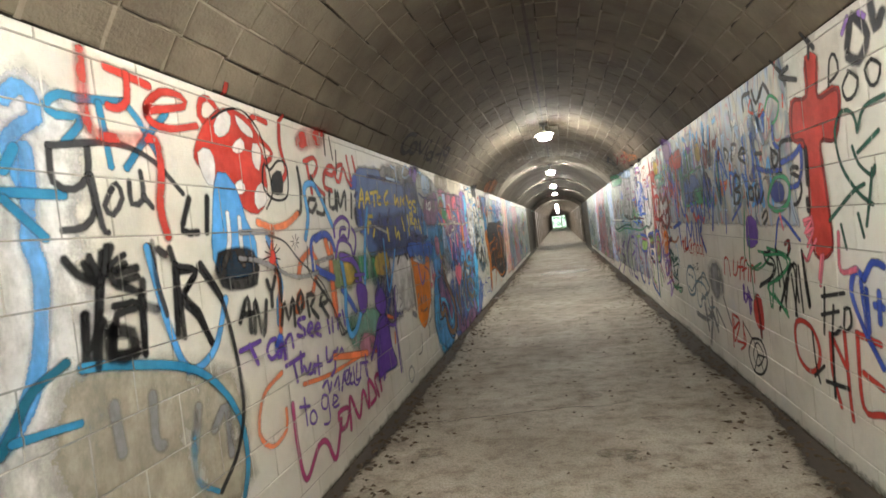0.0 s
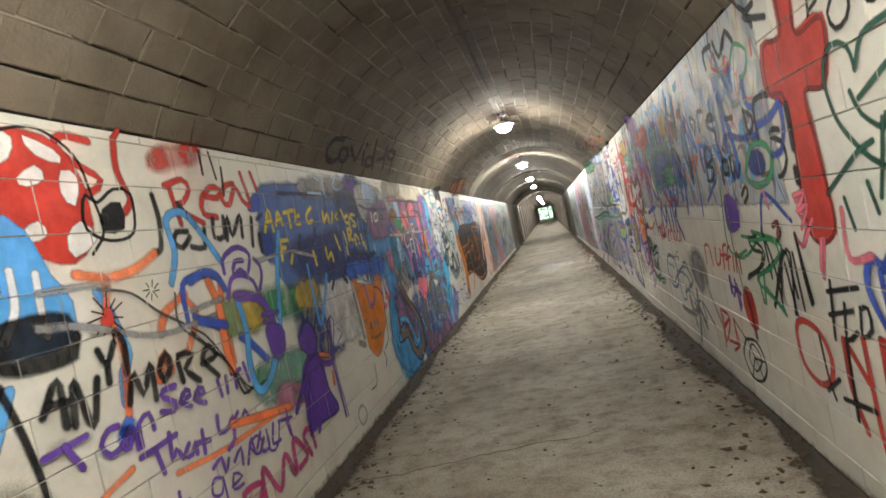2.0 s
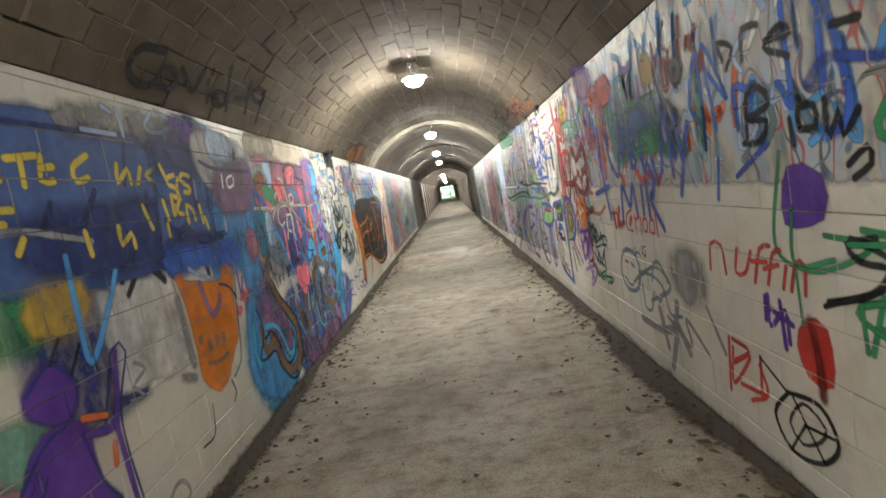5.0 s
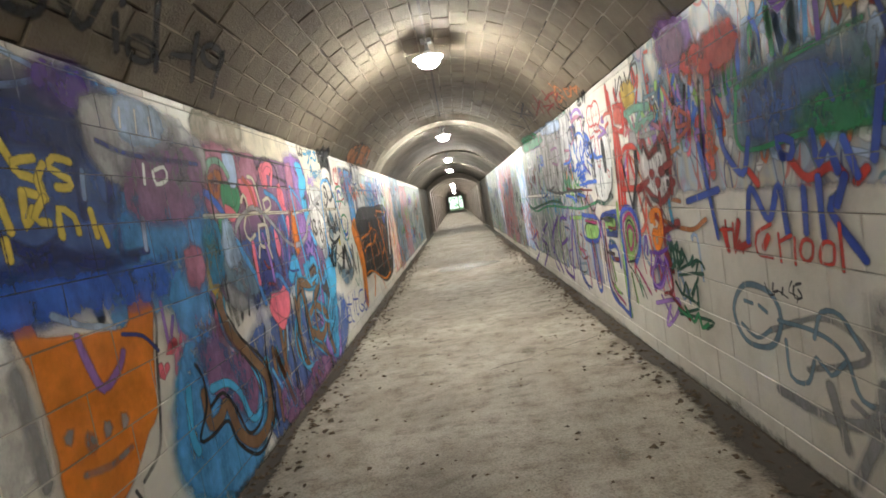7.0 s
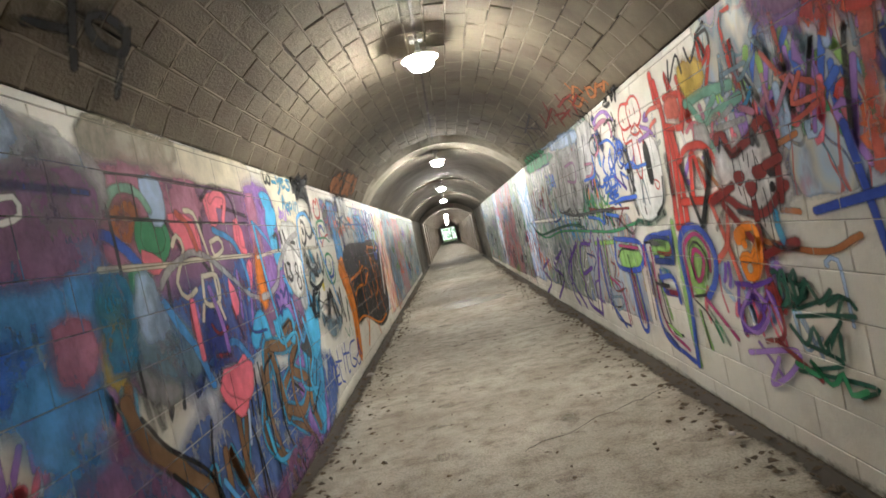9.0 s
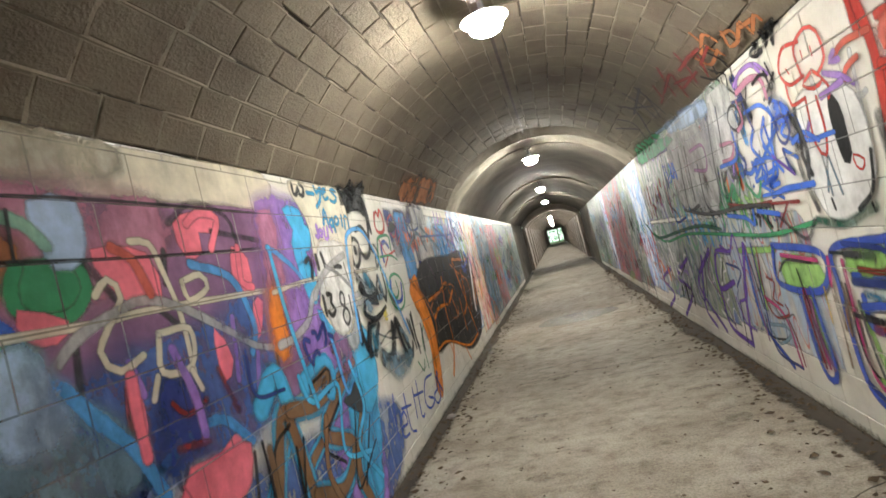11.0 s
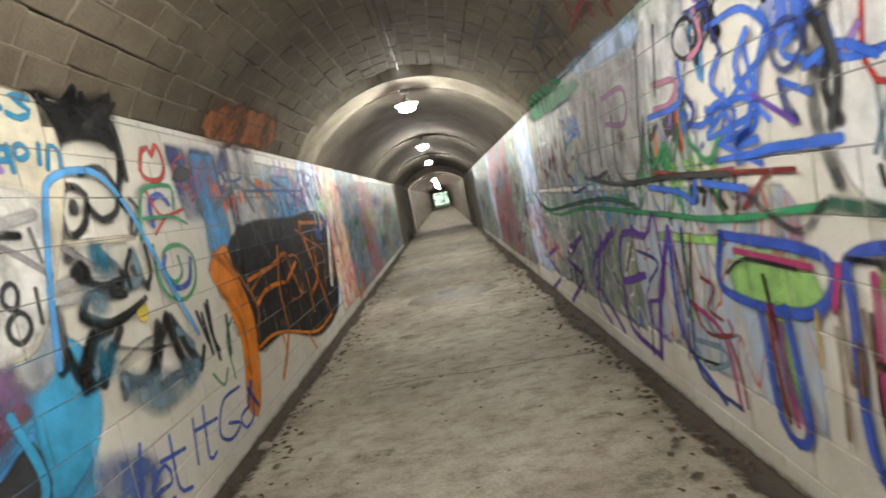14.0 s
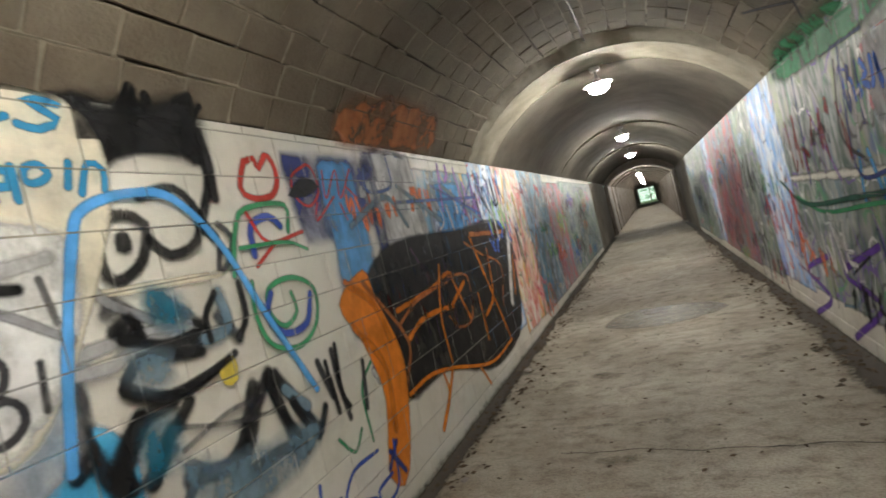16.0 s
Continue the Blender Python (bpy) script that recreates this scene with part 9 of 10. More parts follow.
G(-1, "figure_painting", "orange strokes and drips over the black panel")
S("stroke", "rust", 0.03, (13.01, 1.01), (13.38, 1.11), (13.98, 1.14), soft=True)
S("stroke", "orange", 0.03, (13.89, 1.29), (13.70, 0.92), (13.70, 0.56))
S("stroke", "rust", 0.035, (14.01, 1.18), (14.47, 1.11), (14.37, 0.77), (14.04, 0.75), (13.86, 0.88), soft=True)
S("stroke", "orange", 0.03, (14.66, 0.92), (14.66, 0.49))
S("stroke", "rust", 0.035, (14.61, 1.41), (15.02, 1.26), (15.61, 1.06), (15.36, 0.67), soft=True)
S("stroke", "rust", 0.06, (14.83, 1.47), (16.06, 1.41), soft=True)
S("stroke", "orange", 0.05, (12.51, 1.37), (12.75, 1.20), (12.85, 0.96), soft=True)
S("stroke", "orange", 0.05, (12.48, 1.12), (12.71, 0.83), (12.66, 0.47), soft=True)
S("stroke", "rust", 0.04, (12.69, 1.34), (13.07, 0.90), (12.93, 0.65), soft=True)
S("drip", "orange", 0.045, (13.68, 0.52), (13.51, 0.37), (13.28, 0.21))
S("drip", "orange", 0.03, (14.27, 0.34), (14.44, 0.13))
S("stroke", "plum", 0.02, (13.45, 1.47), (13.65, 1.19), soft=True)

G(-1, "paint_patch", "green, mustard and pink haze sprayed over old white")
F("haze", "olive", (5.00, 1.34), (5.40, 1.31), (5.37, 1.18), (5.16, 1.16), (4.98, 1.20), soft=True)
F("haze", "mustard", (5.15, 1.30), (5.35, 1.26), (5.30, 1.18), (5.15, 1.21), soft=True)
F("haze", "green", (5.38, 1.33), (5.84, 1.28), (5.82, 1.16), (5.42, 1.21), soft=True)
F("haze", "mustard", (5.85, 1.31), (6.10, 1.31), (6.08, 1.18), (5.83, 1.19), soft=True)
F("haze", "sage", (5.21, 0.94), (5.73, 0.87), (5.65, 0.69), (5.18, 0.75), soft=True)
F("haze", "green", (5.16, 0.91), (5.23, 0.90), (5.23, 0.85), (5.16, 0.84), soft=True)
F("haze", "rose", (5.34, 0.75), (5.58, 0.70), (5.55, 0.63), (5.32, 0.65), soft=True)

G(-1, "line_drawing", "blue and neon orange sprayed arcs crossing")
S("stroke", "neon", 0.06, (4.91, 1.47), (4.95, 1.32), (4.93, 1.13), (4.94, 1.00))
S("stroke", "neon", 0.045, (4.84, 0.74), (5.07, 0.69), (5.40, 0.63))
S("stroke", "blue", 0.05, (4.77, 1.49), (4.87, 1.52), (4.98, 1.50), (5.03, 1.42))
S("stroke", "blue", 0.05, (4.78, 1.29), (4.97, 1.23))
S("stroke", "blue", 0.05, (5.08, 1.14), (5.19, 1.05), (5.28, 0.96))
S("stroke", "grey", 0.03, (4.73, 1.35), (4.87, 1.36), (4.98, 1.37), soft=True)
S("stroke", "black", 0.018, (4.70, 1.25), (4.80, 1.15), (4.91, 1.04), (4.96, 0.94), (4.99, 0.85), (5.12, 0.86))
S("stroke", "sky", 0.045, (5.76, 1.70), (5.64, 1.48), (5.51, 1.10))
S("stroke", "sky", 0.05, (5.12, 1.35), (5.14, 1.16), (5.10, 0.99), (5.11, 0.86), (5.16, 0.81), (5.27, 0.85), (5.37, 0.94))
S("stroke", "sky", 0.035, (6.07, 1.44), (6.06, 1.23), (6.07, 1.00), (6.26, 1.20), (6.36, 1.34))

G(-1, "blob_tag", "purple scrawl and ragged purple plume")
S("scrawl", "purple", 0.03, (5.06, 1.50), (5.07, 1.57), (5.14, 1.61), (5.24, 1.63), (5.34, 1.58), (5.28, 1.47), (5.22, 1.50), (5.14, 1.48), (5.18, 1.55), (5.26, 1.55))
S("scrawl", "purple", 0.03, (5.04, 1.36), (5.11, 1.46), (5.21, 1.47), (5.32, 1.42), (5.35, 1.35), (5.42, 1.43), (5.43, 1.50), (5.38, 1.55))
S("plume", "purple", 0.06, (5.12, 1.36), (5.29, 1.33), (5.40, 1.26), (5.43, 1.16), (5.44, 1.05))
S("plume", "purple", 0.03, (5.33, 1.21), (5.52, 1.20))
S("plume", "purple", 0.03, (5.34, 1.17), (5.50, 1.10))
F("plume", "purple", (5.35, 1.13), (5.46, 1.12), (5.53, 1.06), (5.46, 0.94), (5.37, 0.95), (5.34, 1.06))

G(-1, "figure_painting", "dark indigo horned figure with long limbs")
F("head", "purple", (5.71, 0.99), (5.85, 1.06), (5.95, 0.94), (5.87, 0.83), (5.73, 0.91))
F("body", "purple", (5.74, 0.82), (5.93, 0.79), (5.96, 0.55), (6.04, 0.38), (5.74, 0.40), (5.59, 0.40), (5.61, 0.57), (5.64, 0.73))
S("limb", "purple", 0.04, (5.64, 0.70), (5.47, 0.57))
S("limb", "purple", 0.035, (5.93, 0.75), (6.12, 0.72), (6.22, 1.00))
S("limb", "purple", 0.035, (6.12, 0.72), (6.14, 0.29))
S("limb", "purple", 0.035, (5.64, 0.44), (5.58, 0.38))
S("limb", "purple", 0.035, (5.74, 0.40), (5.69, 0.35))
S("outline", "navy", 0.014, (5.71, 0.99), (5.85, 1.06), (5.95, 0.94), (5.87, 0.83), (5.76, 0.81), (5.64, 0.73), (5.45, 0.56))
S("outline", "navy", 0.014, (6.06, 0.74), (6.20, 1.01), (6.29, 0.98), (6.16, 0.71), (6.18, 0.27))
S("outline", "navy", 0.014, (5.92, 0.76), (5.97, 0.53), (6.04, 0.38), (5.75, 0.39))
S("outline", "navy", 0.014, (5.71, 0.69), (5.63, 0.56), (5.58, 0.40))
S("horn", "black", 0.016, (5.85, 1.06), (5.92, 1.14))
S("horn", "black", 0.016, (5.94, 0.99), (6.02, 1.09))
S("patch_line", "neon", 0.03, (5.94, 0.81), (6.07, 0.77))
S("patch_line", "neon", 0.03, (6.08, 0.64), (6.06, 0.56))
S("doodle", "grey", 0.018, (6.33, 0.91), (6.40, 0.86), (6.29, 0.81), (6.36, 0.74), (6.25, 0.76))
S("doodle", "ash", 0.02, (6.54, 0.14), (6.49, 0.11), (6.42, 0.11), (6.38, 0.16), (6.38, 0.21), (6.43, 0.24), (6.49, 0.24), (6.54, 0.19), closed=True)
S("doodle", "soot", 0.012, (6.96, 0.45), (6.91, 0.29), (6.76, 0.28))

G(1, "lettering", "black and green slashing tag strokes")
S("stroke", "black", 0.022, (5.61, 1.07), (5.46, 1.02), (5.47, 0.94), (5.76, 0.82))
S("stroke", "black", 0.022, (5.40, 1.09), (5.34, 0.93), (5.33, 0.74))
S("stroke", "black", 0.022, (5.25, 0.94), (5.44, 0.72))
S("stroke", "black", 0.022, (5.32, 0.79), (5.24, 0.97), (5.13, 1.02), (5.20, 0.72))
S("stroke", "black", 0.022, (5.10, 1.02), (5.09, 0.76))
S("stroke", "black", 0.025, (5.04, 1.11), (5.03, 0.92), (5.01, 0.80))
S("stroke", "green", 0.022, (5.62, 1.05), (5.32, 1.07), (5.25, 1.01), (5.39, 0.92), (5.61, 0.83), (5.32, 0.72))
S("stroke", "green", 0.022, (5.59, 0.86), (5.58, 0.71))
S("stroke", "green", 0.02, (5.89, 1.16), (5.90, 0.95), (5.69, 0.99))
S("stroke", "green", 0.02, (5.90, 0.92), (5.89, 0.72))
S("stroke", "pink", 0.022, (4.98, 1.28), (4.88, 1.29), (4.98, 1.21), (4.87, 1.24), (4.96, 1.14))
S("stroke", "pink", 0.022, (4.97, 1.07), (4.85, 1.18))
S("stroke", "pink", 0.02, (4.81, 1.10), (4.86, 0.97))
S("stroke", "pink", 0.02, (5.30, 1.32), (5.27, 1.23))
S("stroke", "maroon", 0.03, (5.26, 1.14), (5.19, 1.16), (5.22, 1.10))
S("stroke", "purple", 0.025, (6.11, 0.79), (6.11, 0.66), (6.00, 0.75), (5.99, 0.62))
S("stroke", "maroon", 0.045, (5.85, 0.75), (5.82, 0.58), (5.82, 0.46), soft=True)
S("letter", "red", 0.02, (6.45, 0.47), (6.48, 0.28), (6.30, 0.47), (6.46, 0.40))
S("letter", "red", 0.02, (6.23, 0.45), (6.19, 0.33), (6.33, 0.25))

G(-1, "lettering", "black sprayed words I've been very in rough strokes")
S("letter", "black", 0.03, (3.04, 1.49), (3.08, 1.44), (3.14, 1.41))
S("letter", "black", 0.03, (3.13, 1.49), (3.17, 1.41), (3.20, 1.52))
S("letter", "black", 0.03, (3.16, 1.41), (3.11, 1.14))
S("letter", "black", 0.025, (3.27, 1.49), (3.21, 1.46), (3.21, 1.40), (3.32, 1.41))
S("letter", "black", 0.025, (3.22, 1.44), (3.27, 1.46))
S("letter", "black", 0.03, (3.08, 1.31), (3.08, 1.20), (3.15, 1.28))
S("letter", "black", 0.05, (3.17, 1.25), (3.17, 1.16), (3.26, 1.15), (3.26, 1.22), (3.18, 1.24))
S("letter", "black", 0.025, (3.20, 1.32), (3.31, 1.31), (3.31, 1.13))
S("letter", "black", 0.028, (3.52, 1.44), (3.52, 1.30), (3.52, 1.15))
S("letter", "black", 0.025, (3.53, 1.43), (3.63, 1.40), (3.55, 1.31), (3.62, 1.24), (3.67, 1.10))
S("letter", "soot", 0.025, (3.41, 1.53), (3.41, 1.38), (3.44, 1.25), soft=True)
S("letter", "soot", 0.04, (3.34, 1.30), (3.39, 1.28), soft=True)

G(-1, "lettering", "purple marker words to get out")
S("letter", "purple", 0.018, (4.39, 0.62), (4.39, 0.47))
S("letter", "purple", 0.018, (4.33, 0.59), (4.44, 0.56))
S("letter", "purple", 0.016, (4.51, 0.47), (4.49, 0.45), (4.46, 0.45), (4.43, 0.47), (4.43, 0.50), (4.45, 0.52), (4.48, 0.52), (4.50, 0.50), closed=True)
S("letter", "purple", 0.016, (4.67, 0.51), (4.65, 0.48), (4.62, 0.48), (4.59, 0.50), (4.59, 0.53), (4.61, 0.56), (4.64, 0.56), (4.67, 0.54), closed=True)
S("letter", "purple", 0.016, (4.68, 0.54), (4.67, 0.39), (4.59, 0.40))
S("letter", "purple", 0.016, (4.73, 0.47), (4.82, 0.48), (4.76, 0.52), (4.74, 0.45), (4.82, 0.44))
S("letter", "purple", 0.016, (5.05, 0.55), (5.02, 0.52), (4.98, 0.52), (4.95, 0.55), (4.94, 0.58), (4.96, 0.60), (5.01, 0.61), (5.04, 0.58), closed=True)
S("letter", "purple", 0.016, (5.11, 0.60), (5.11, 0.48), (5.19, 0.48), (5.25, 0.58))
S("letter", "purple", 0.016, (5.35, 0.63), (5.36, 0.44))

# gloss of the wall under the lamps, painted on as pale patches and ticks
G(-1, "paint_patch", "painted glints in pale grey and light blue above the dark field, with white letters")
F("patch", "ash", (7.52, 2.08), (8.37, 1.99), (8.27, 1.73), (7.67, 1.72), (7.43, 1.85), soft=True)
F("patch", "plum", (7.69, 1.82), (8.31, 1.92), (8.22, 1.61), (7.64, 1.58), soft=True)
F("patch", "ice", (7.67, 2.09), (7.97, 2.08), (7.95, 1.97), (7.67, 1.96), soft=True)
S("glint", "white", 0.012, (7.67, 2.07), (7.65, 1.98))
S("glint", "white", 0.012, (7.79, 2.08), (7.77, 1.97))
S("glint", "white", 0.012, (7.90, 2.06), (7.89, 1.97))
S("streak", "navy", 0.03, (7.46, 1.90), (7.70, 1.86), (8.32, 1.86), soft=True)
S("streak", "ice", 0.03, (7.34, 1.77), (7.32, 1.66), soft=True)
S("letter", "white", 0.022, (7.77, 1.82), (7.75, 1.73))
S("letter", "white", 0.022, (7.86, 1.80), (7.95, 1.82), (7.96, 1.76), (7.85, 1.73), (7.84, 1.79))

G(-1, "paint_patch", "cream masonry paint rolled beside the purple cloud")
F("field", "cream", (10.45, 2.17), (10.72, 2.17), (11.14, 2.17), (11.21, 1.88), (10.97, 1.38), (10.77, 1.18), (10.55, 1.24), (10.44, 1.40), (10.53, 1.52), (10.52, 1.72), (10.55, 1.90), (10.48, 2.02), (10.40, 2.13))
F("field", "white", (10.60, 1.73), (11.00, 1.73), (10.94, 1.38), (10.73, 1.20), (10.55, 1.26), (10.50, 1.42), soft=True)

G(-1, "lettering", "black sprayed rounded sign and teal words yes again")
S("letter", "black", 0.032, (10.44, 2.16), (10.44, 2.10), (10.48, 2.10), (10.52, 2.15), (10.52, 2.10), (10.57, 2.10), (10.59, 2.15), (10.55, 2.17))
S("letter", "ocean", 0.03, (10.63, 2.12), (10.73, 2.12))
S("letter", "ocean", 0.03, (10.76, 2.17), (10.78, 2.13), (10.85, 2.17))
S("letter", "ocean", 0.03, (10.86, 2.17), (10.81, 2.08), (10.73, 2.03))
S("letter", "ocean", 0.026, (10.87, 2.13), (10.94, 2.16), (10.93, 2.17), (10.87, 2.15), (10.89, 2.09), (10.96, 2.11))
S("letter", "ocean", 0.03, (11.12, 2.17), (11.02, 2.17), (11.11, 2.12), (11.05, 2.08), (10.99, 2.09))
S("letter", "ocean", 0.028, (10.77, 1.91), (10.83, 2.02), (10.85, 1.90))
S("letter", "ocean", 0.022, (10.79, 1.95), (10.85, 1.96))
S("letter", "ocean", 0.026, (10.93, 1.92), (10.92, 1.90), (10.89, 1.90), (10.88, 1.90), (10.88, 1.92), (10.89, 1.94), (10.91, 1.95), (10.93, 1.94), closed=True)
S("letter", "ocean", 0.026, (10.94, 1.96), (10.94, 1.86))
S("letter", "ocean", 0.026, (11.04, 1.94), (11.02, 1.92), (10.99, 1.91), (10.97, 1.92), (10.97, 1.94), (10.98, 1.96), (11.01, 1.97), (11.03, 1.96), closed=True)
S("letter", "ocean", 0.026, (11.11, 1.98), (11.09, 1.90))
S("letter", "ocean", 0.026, (11.13, 1.88), (11.17, 1.98), (11.22, 1.96), (11.21, 1.89))

G(-1, "lettering", "violet round letters under the teal word")
S("letter", "violet", 0.03, (10.65, 1.90), (10.64, 1.82), (10.61, 1.83))
S("letter", "violet", 0.026, (10.71, 1.85), (10.70, 1.83), (10.68, 1.83), (10.67, 1.83), (10.67, 1.85), (10.68, 1.87), (10.70, 1.87), (10.71, 1.87), closed=True)
S("letter", "violet", 0.026, (10.75, 1.88), (10.74, 1.81), (10.79, 1.82), (10.81, 1.89))
S("letter", "violet", 0.026, (10.86, 1.90), (10.88, 1.86))

G(-1, "lettering", "black sprayed question mark and faded numbers")
S("mark", "black", 0.04, (10.37, 1.67), (10.42, 1.69), (10.44, 1.64), (10.41, 1.57))
S("mark", "black", 0.04, (10.53, 1.70), (10.53, 1.62))
S("mark", "black", 0.04, (10.61, 1.71), (10.63, 1.63))
S("mark", "black", 0.035, (10.77, 1.62), (10.88, 1.61))
S("mark", "soot", 0.024, (10.94, 1.63), (10.96, 1.50), soft=True)
S("number", "black", 0.035, (10.49, 1.44), (10.48, 1.33))
S("number", "black", 0.035, (10.55, 1.45), (10.61, 1.44), (10.58, 1.39), (10.62, 1.34), (10.56, 1.31), (10.52, 1.34))
S("number", "soot", 0.024, (10.80, 1.39), (10.78, 1.35), (10.75, 1.35), (10.73, 1.37), (10.73, 1.40), (10.75, 1.43), (10.78, 1.44), (10.80, 1.42), closed=True)
S("number", "soot", 0.024, (10.82, 1.26), (10.79, 1.23), (10.75, 1.22), (10.72, 1.25), (10.72, 1.29), (10.75, 1.32), (10.79, 1.33), (10.82, 1.30), closed=True)
S("number", "soot", 0.024, (10.89, 1.40), (10.88, 1.27), soft=True)
S("stroke", "ash", 0.05, (10.38, 1.45), (10.56, 1.57), (10.79, 1.65), (10.98, 1.69), soft=True)
S("stroke", "grey", 0.03, (10.63, 1.63), (10.81, 1.56), (10.99, 1.44), soft=True)

G(-1, "line_drawing", "bright blue sprayed outline over cream paint")
S("stroke", "sky", 0.036, (10.90, 1.08), (10.96, 1.38), (11.06, 1.73), (11.12, 1.83), (11.29, 1.88), (11.47, 1.86), (11.65, 1.67), (11.81, 1.35), (12.03, 0.93))

G(-1, "paint_patch", "grey-blue and sky haze low on the mural")
F("haze", "slate", (8.48, 1.32), (8.71, 1.31), (8.87, 1.11), (8.75, 1.02), (8.44, 1.18), soft=True)
F("haze", "ice", (8.52, 1.50), (8.60, 1.47), (8.64, 1.27), (8.52, 1.26), (8.47, 1.30), soft=True)
S("stroke", "sky", 0.06, (8.65, 1.40), (8.74, 1.27), (8.86, 1.12), (8.94, 0.93), soft=True)
S("stroke", "pink", 0.05, (8.91, 1.35), (8.90, 1.22), (8.90, 1.08))
F("haze", "pink", (9.08, 0.95), (9.29, 0.93), (9.44, 0.91), (9.32, 0.75), (9.06, 0.87))
S("stroke", "violet", 0.05, (9.13, 1.40), (9.19, 1.21), (9.20, 1.05), soft=True)
S("stroke", "cyan", 0.035, (9.99, 1.77), (10.01, 1.39), (10.10, 0.87))
S("stroke", "pink", 0.04, (9.38, 1.89), (9.47, 1.94), (9.60, 1.92), (9.51, 1.78))
S("stroke", "pink", 0.04, (9.71, 1.78), (9.68, 1.61), (9.76, 1.58))
S("stroke", "salmon", 0.05, (8.96, 1.80), (9.04, 1.75), (9.09, 1.62), soft=True)
S("outline", "navy", 0.02, (9.57, 1.30), (9.57, 1.09), (9.81, 1.05))


# ---- the far stretch, thick with tags ----
far_tags(-1, 15.4, 27.0, 60, 21, "faded colour patch on the far blockwork", False)
far_tags(1, 12.8, 27.0, 60, 22, "faded colour patch on the far blockwork", False)


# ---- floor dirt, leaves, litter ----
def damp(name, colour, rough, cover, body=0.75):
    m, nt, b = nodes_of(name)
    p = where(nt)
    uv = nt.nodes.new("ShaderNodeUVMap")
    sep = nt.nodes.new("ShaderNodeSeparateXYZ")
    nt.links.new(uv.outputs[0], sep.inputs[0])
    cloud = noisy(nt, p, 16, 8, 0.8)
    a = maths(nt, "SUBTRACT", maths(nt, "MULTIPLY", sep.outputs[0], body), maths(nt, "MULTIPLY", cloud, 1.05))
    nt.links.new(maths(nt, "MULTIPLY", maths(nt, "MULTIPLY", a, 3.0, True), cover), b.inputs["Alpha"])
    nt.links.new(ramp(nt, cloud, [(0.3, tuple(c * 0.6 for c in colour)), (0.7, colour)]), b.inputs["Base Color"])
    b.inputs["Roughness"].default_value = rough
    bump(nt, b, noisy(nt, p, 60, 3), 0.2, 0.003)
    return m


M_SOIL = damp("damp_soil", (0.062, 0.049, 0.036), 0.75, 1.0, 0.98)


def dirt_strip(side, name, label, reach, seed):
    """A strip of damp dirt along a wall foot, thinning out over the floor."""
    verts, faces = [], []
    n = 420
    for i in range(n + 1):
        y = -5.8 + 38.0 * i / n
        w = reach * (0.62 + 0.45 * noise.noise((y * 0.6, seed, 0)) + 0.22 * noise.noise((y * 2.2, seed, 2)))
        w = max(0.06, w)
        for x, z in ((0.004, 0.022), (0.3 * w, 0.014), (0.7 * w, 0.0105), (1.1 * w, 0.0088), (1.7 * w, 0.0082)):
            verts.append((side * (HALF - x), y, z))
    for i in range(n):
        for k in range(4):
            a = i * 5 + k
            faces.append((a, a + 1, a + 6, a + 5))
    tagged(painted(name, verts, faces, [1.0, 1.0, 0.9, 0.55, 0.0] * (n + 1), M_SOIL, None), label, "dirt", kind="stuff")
    verts, faces = [], []
    for i in range(n + 1):
        y = -5.8 + 33.0 * i / n
        up = 0.09 + 0.05 * noise.noise((y * 0.8, seed, 9)) + 0.03 * noise.noise((y * 5, seed, 4))
        for z in (0.0, 0.5 * up, 1.4 * up):
            verts.append((side * (HALF - 0.018), y, z))
        if i:
            a = 3 * i
            faces += [(a - 3, a, a + 1, a - 2), (a - 2, a + 1, a + 2, a - 1)]
    tagged(painted("splash_grime", verts, faces, [0.95, 0.75, 0.0] * (n + 1), M_SPLASH, None), "brown splashed grime on the lowest block course", "dirt", kind="stuff")


M_SPLASH = damp("splash_grime", (0.16, 0.125, 0.085), 0.8, 0.85, 0.95)
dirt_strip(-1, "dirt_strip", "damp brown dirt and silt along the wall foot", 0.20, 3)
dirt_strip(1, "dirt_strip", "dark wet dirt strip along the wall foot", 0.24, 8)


def litter():
    """Dead leaves, grit and clods scattered on the floor, thicker by the walls."""
    rng = random.Random(31)
    verts, faces = [], []
    for i in range(3600):
        near = rng.random() < 0.72
        x = rng.choice((-1, 1)) * (HALF - abs(rng.gauss(0, 0.16)) - 0.03) if near else rng.uniform(-1.3, 1.3)
        y = rng.uniform(0.8, 24)
        size = rng.uniform(0.007, 0.03) if near else rng.uniform(0.004, 0.018)
        turn, up = rng.uniform(0, 6.3), 0.012 if near else 0.007
        b = len(verts)
        k = rng.randint(4, 6)
        for j in range(k):
            a = turn + 6.283 * j / k
            r = size * rng.uniform(0.5, 1.2) * (1.5 if j % 3 == 0 else 0.8)
            verts.append((x + r * math.cos(a), y + r * math.sin(a), up + rng.uniform(0, size * 0.5)))
        verts.append((x, y, up + size * 0.7))
        for j in range(k):
            faces.append((b + j, b + (j + 1) % k, b + k))
    tagged(new("leaf_litter", mesh_from("leaf_litter", verts, faces, M_LEAF)), "scattered dead leaves, grit and clods on concrete", "litter", kind="stuff")


litter()


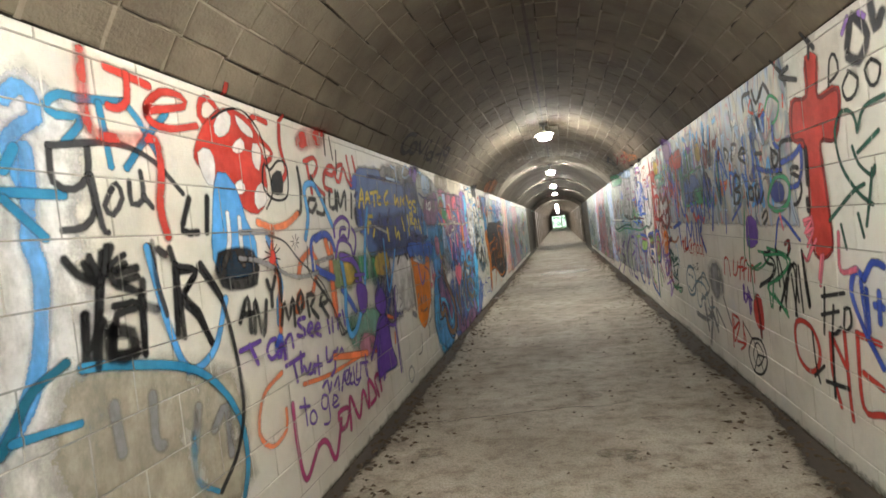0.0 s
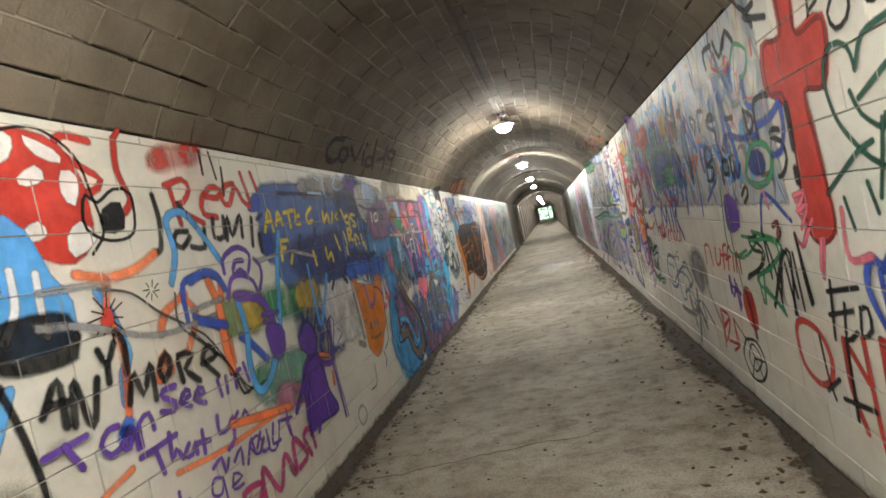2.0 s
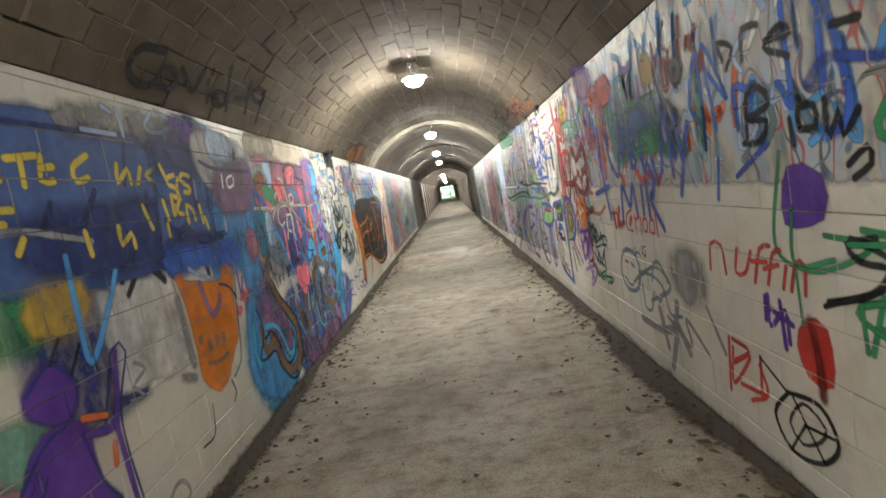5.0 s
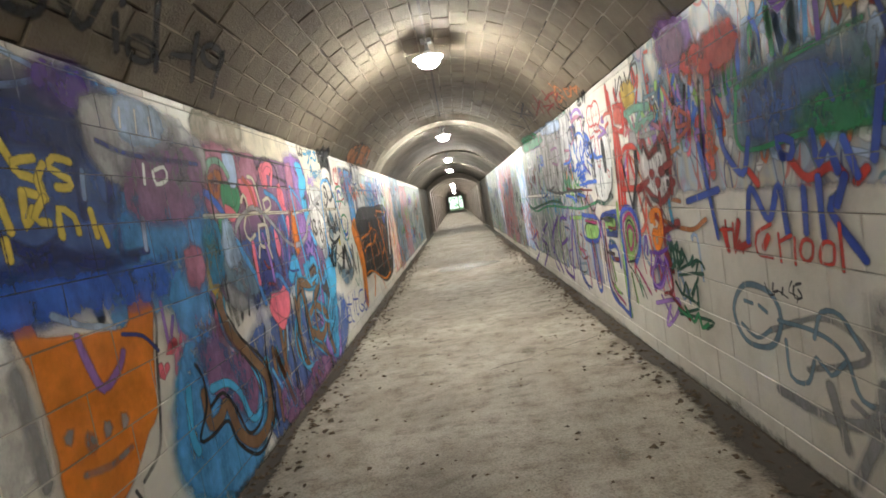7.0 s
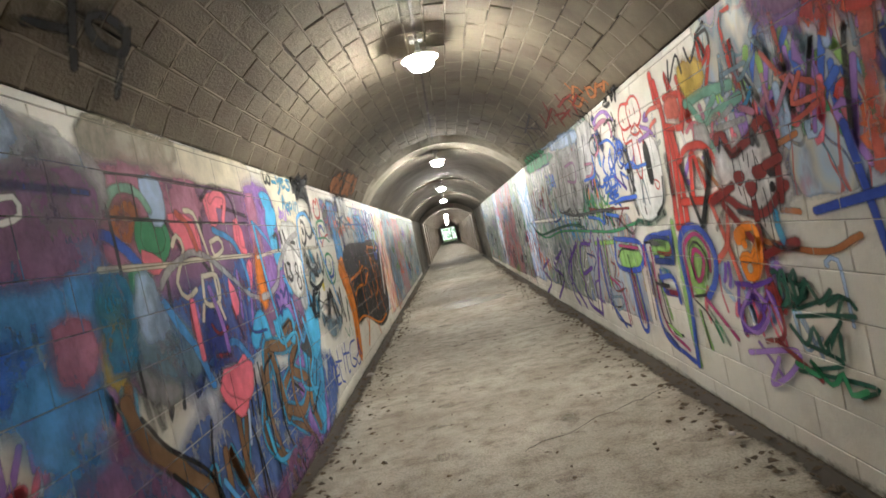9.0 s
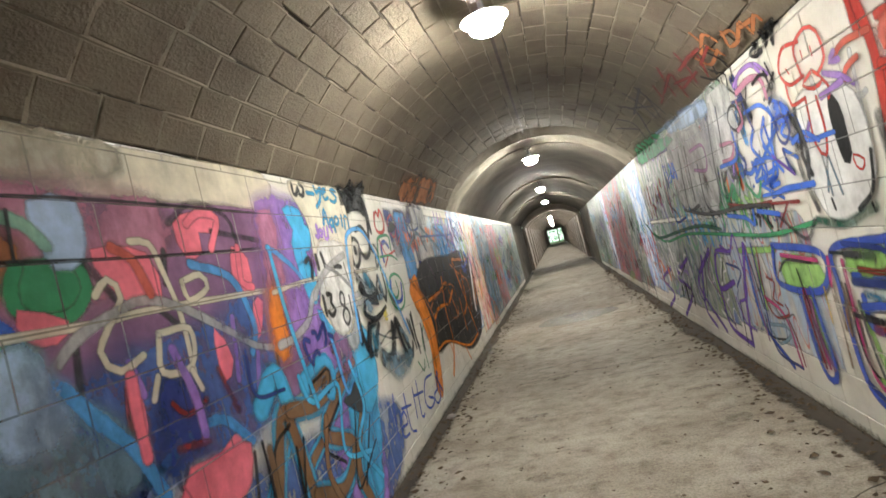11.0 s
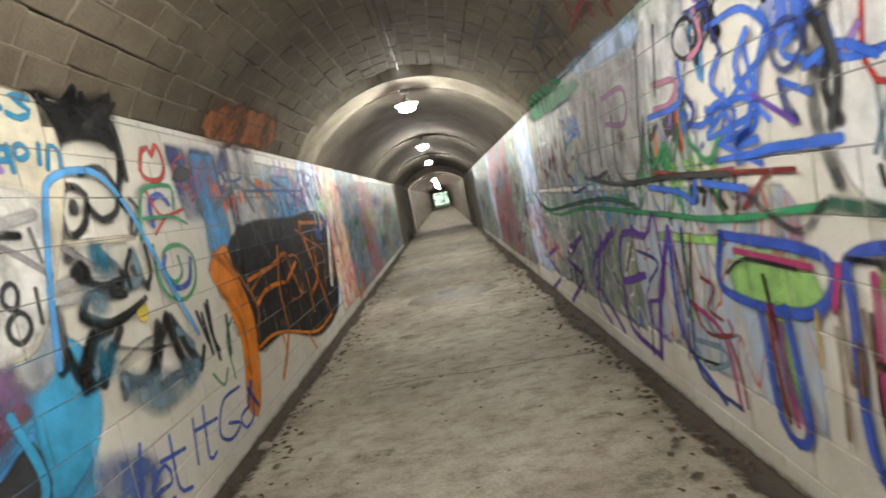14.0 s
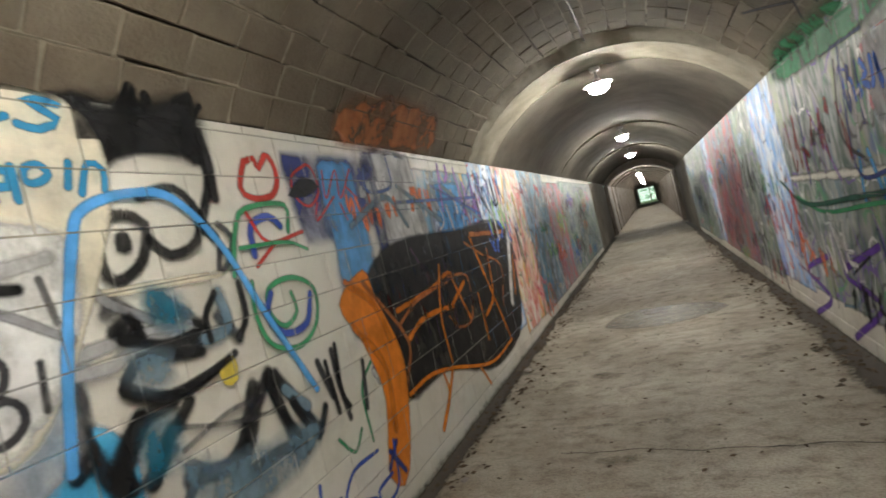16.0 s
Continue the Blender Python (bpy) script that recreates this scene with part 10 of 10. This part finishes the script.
def stain(name, label, colour, pts, z=0.0075):
    line = smooth_line(pts, True, 0.08)
    n = len(line)
    area = sum(a.x * b.y - b.x * a.y for a, b in zip(line, line[1:] + line[:1]))
    if area < 0:
        line.reverse()
    verts = [(p.x, p.y, z) for p in line]
    for i, p in enumerate(line):
        d = (line[(i + 1) % n] - line[i - 1]).normalized()
        q = p + Vector((d.y, -d.x)) * 0.06 * (1 + 0.9 * noise.noise((p.x * 6, p.y * 6, 2)))
        verts.append((q.x, q.y, z))
    faces = [tuple(range(n))] + [(i, n + i, n + (i + 1) % n, (i + 1) % n) for i in range(n)]
    ob = painted(name, verts, faces, [1.0] * n + [0.0] * n, colour, None)
    tagged(ob, label, "stain", kind="stuff")


M_WET = damp("wet_concrete", (0.17, 0.15, 0.12), 0.46, 0.7)
M_SILT = damp("silt_film", (0.15, 0.12, 0.088), 0.85, 0.6, 0.64)
stain("wet_patch", "shallow wet patch shining on the concrete floor", M_WET, [(-0.55, 16.5), (0.1, 16.2), (0.75, 16.6), (0.5, 17.1), (-0.3, 17.2)])
rng_s = random.Random(77)
for i in range(60):
    x, y = rng_s.uniform(-1.1, 1.15), rng_s.uniform(1.4, 21) if i > 8 else rng_s.uniform(14.3, 18.0)
    w, h = rng_s.uniform(0.03, 0.16), rng_s.uniform(0.03, 0.12)
    stain("silt_patch", "thin brown silt smear on the concrete floor", M_SILT, [(x + w * math.cos(a) * rng_s.uniform(0.5, 1.2), y + h * math.sin(a) * rng_s.uniform(0.5, 1.2)) for a in (0, 0.9, 1.8, 2.7, 3.6, 4.5, 5.4)], 0.0075 + 0.0003 * (i % 9))


def crack(x0, y0, x1, y1, seed):
    rng = random.Random(seed)
    verts, faces = [], []
    n = 40
    for i in range(n + 1):
        t = i / n
        x, y = x0 + (x1 - x0) * t, y0 + (y1 - y0) * t + 0.06 * noise.noise((t * 6, seed, 0)) + 0.02 * noise.noise((t * 25, seed, 4))
        w = 0.004 + 0.006 * abs(noise.noise((t * 9, seed, 7)))
        verts += [(x, y - w, 0.0085), (x, y + w, 0.0085)]
        if i:
            b = 2 * i
            faces.append((b - 2, b - 1, b + 1, b))
    tagged(new("floor_crack", mesh_from("floor_crack", verts, faces, M_DIRT)), "thin dirt-filled crack across the concrete floor", "crack", kind="stuff")


crack(0.1, 9.55, 1.36, 10.2, 1)
crack(-0.6, 13.2, 1.3, 13.0, 2)
crack(-1.3, 5.6, 0.4, 5.9, 3)
crack(-1.3, 19.6, 1.3, 19.4, 4)

# scraps of pale litter by the west wall foot
for x, y, s in ((-1.28, 12.35, 0.045), (-1.22, 15.1, 0.04), (-1.15, 12.9, 0.025), (1.2, 9.2, 0.02)):
    bm = bmesh.new()
    bmesh.ops.create_icosphere(bm, subdivisions=2, radius=s)
    for v in bm.verts:
        v.co *= 1 + 0.5 * noise.noise(v.co * 40 + Vector((x, y, 0)))
        v.co.z = v.co.z * 0.45 + s * 0.3 + 0.016
    me = bpy.data.meshes.new("paper_scrap")
    bm.to_mesh(me)
    bm.free()
    me.materials.append(M_FARWALL)
    ob = tagged(new("paper_scrap", me), "crumpled pale paper scrap lying on the floor", "litter")
    ob.location = (x, y, 0)

# ---- beyond the far mouth ----
rng_t = random.Random(9)
for i in range(5):
    verts, faces = [], []
    cx, cy = -4 + 2.2 * i, Y_END + 7 + (i % 2) * 2.5
    for k in range(420):
        a, r = rng_t.uniform(0, 6.28), rng_t.uniform(0.2, 1.9)
        z = rng_t.uniform(0.1, 4.6)
        r *= 1.1 - abs(z - 2.0) / 4.2
        s = rng_t.uniform(0.08, 0.2)
        p = Vector((cx + r * math.cos(a), cy + r * math.sin(a), z))
        b = len(verts)
        d1, d2 = Vector((rng_t.uniform(-1, 1), rng_t.uniform(-1, 1), rng_t.uniform(-1, 1))) * s, Vector((rng_t.uniform(-1, 1), rng_t.uniform(-1, 1), rng_t.uniform(-1, 1))) * s
        verts += [p - d1, p + d2, p + d1, p - d2]
        faces.append((b, b + 1, b + 2, b + 3))
    bush = tagged(new("bush"), "tall green leafy bush beyond the tunnel mouth", "bush", "bushes outside")
    bush_me = mesh_from("crown", [tuple(v) for v in verts], faces, M_GREEN)
    o = new("crown", bush_me)
    o.parent = bush
    bm = bmesh.new()
    bmesh.ops.create_cone(bm, cap_ends=True, segments=8, radius1=0.12, radius2=0.04, depth=2.4, matrix=Matrix.Translation((cx, cy, 1.17)))
    part("trunk", bm, M_LEAF, bush)

# self-lit panel, added so the far mouth reads as bright green daylight
bm = bmesh.new()
box(bm, -30, 30, Y_END + 24, Y_END + 24.2, -0.03, 14)
structure("backdrop", bm, glow("daylight_glow", (0.42, 0.92, 0.62), 0.75), "glowing pale green panel standing in for the bright daylight outside", "backdrop")

# ---- the wall blocks, last ----
lay_blocks(-1, bpy.data.objects["wall_west"])
lay_blocks(1, bpy.data.objects["wall_east"])
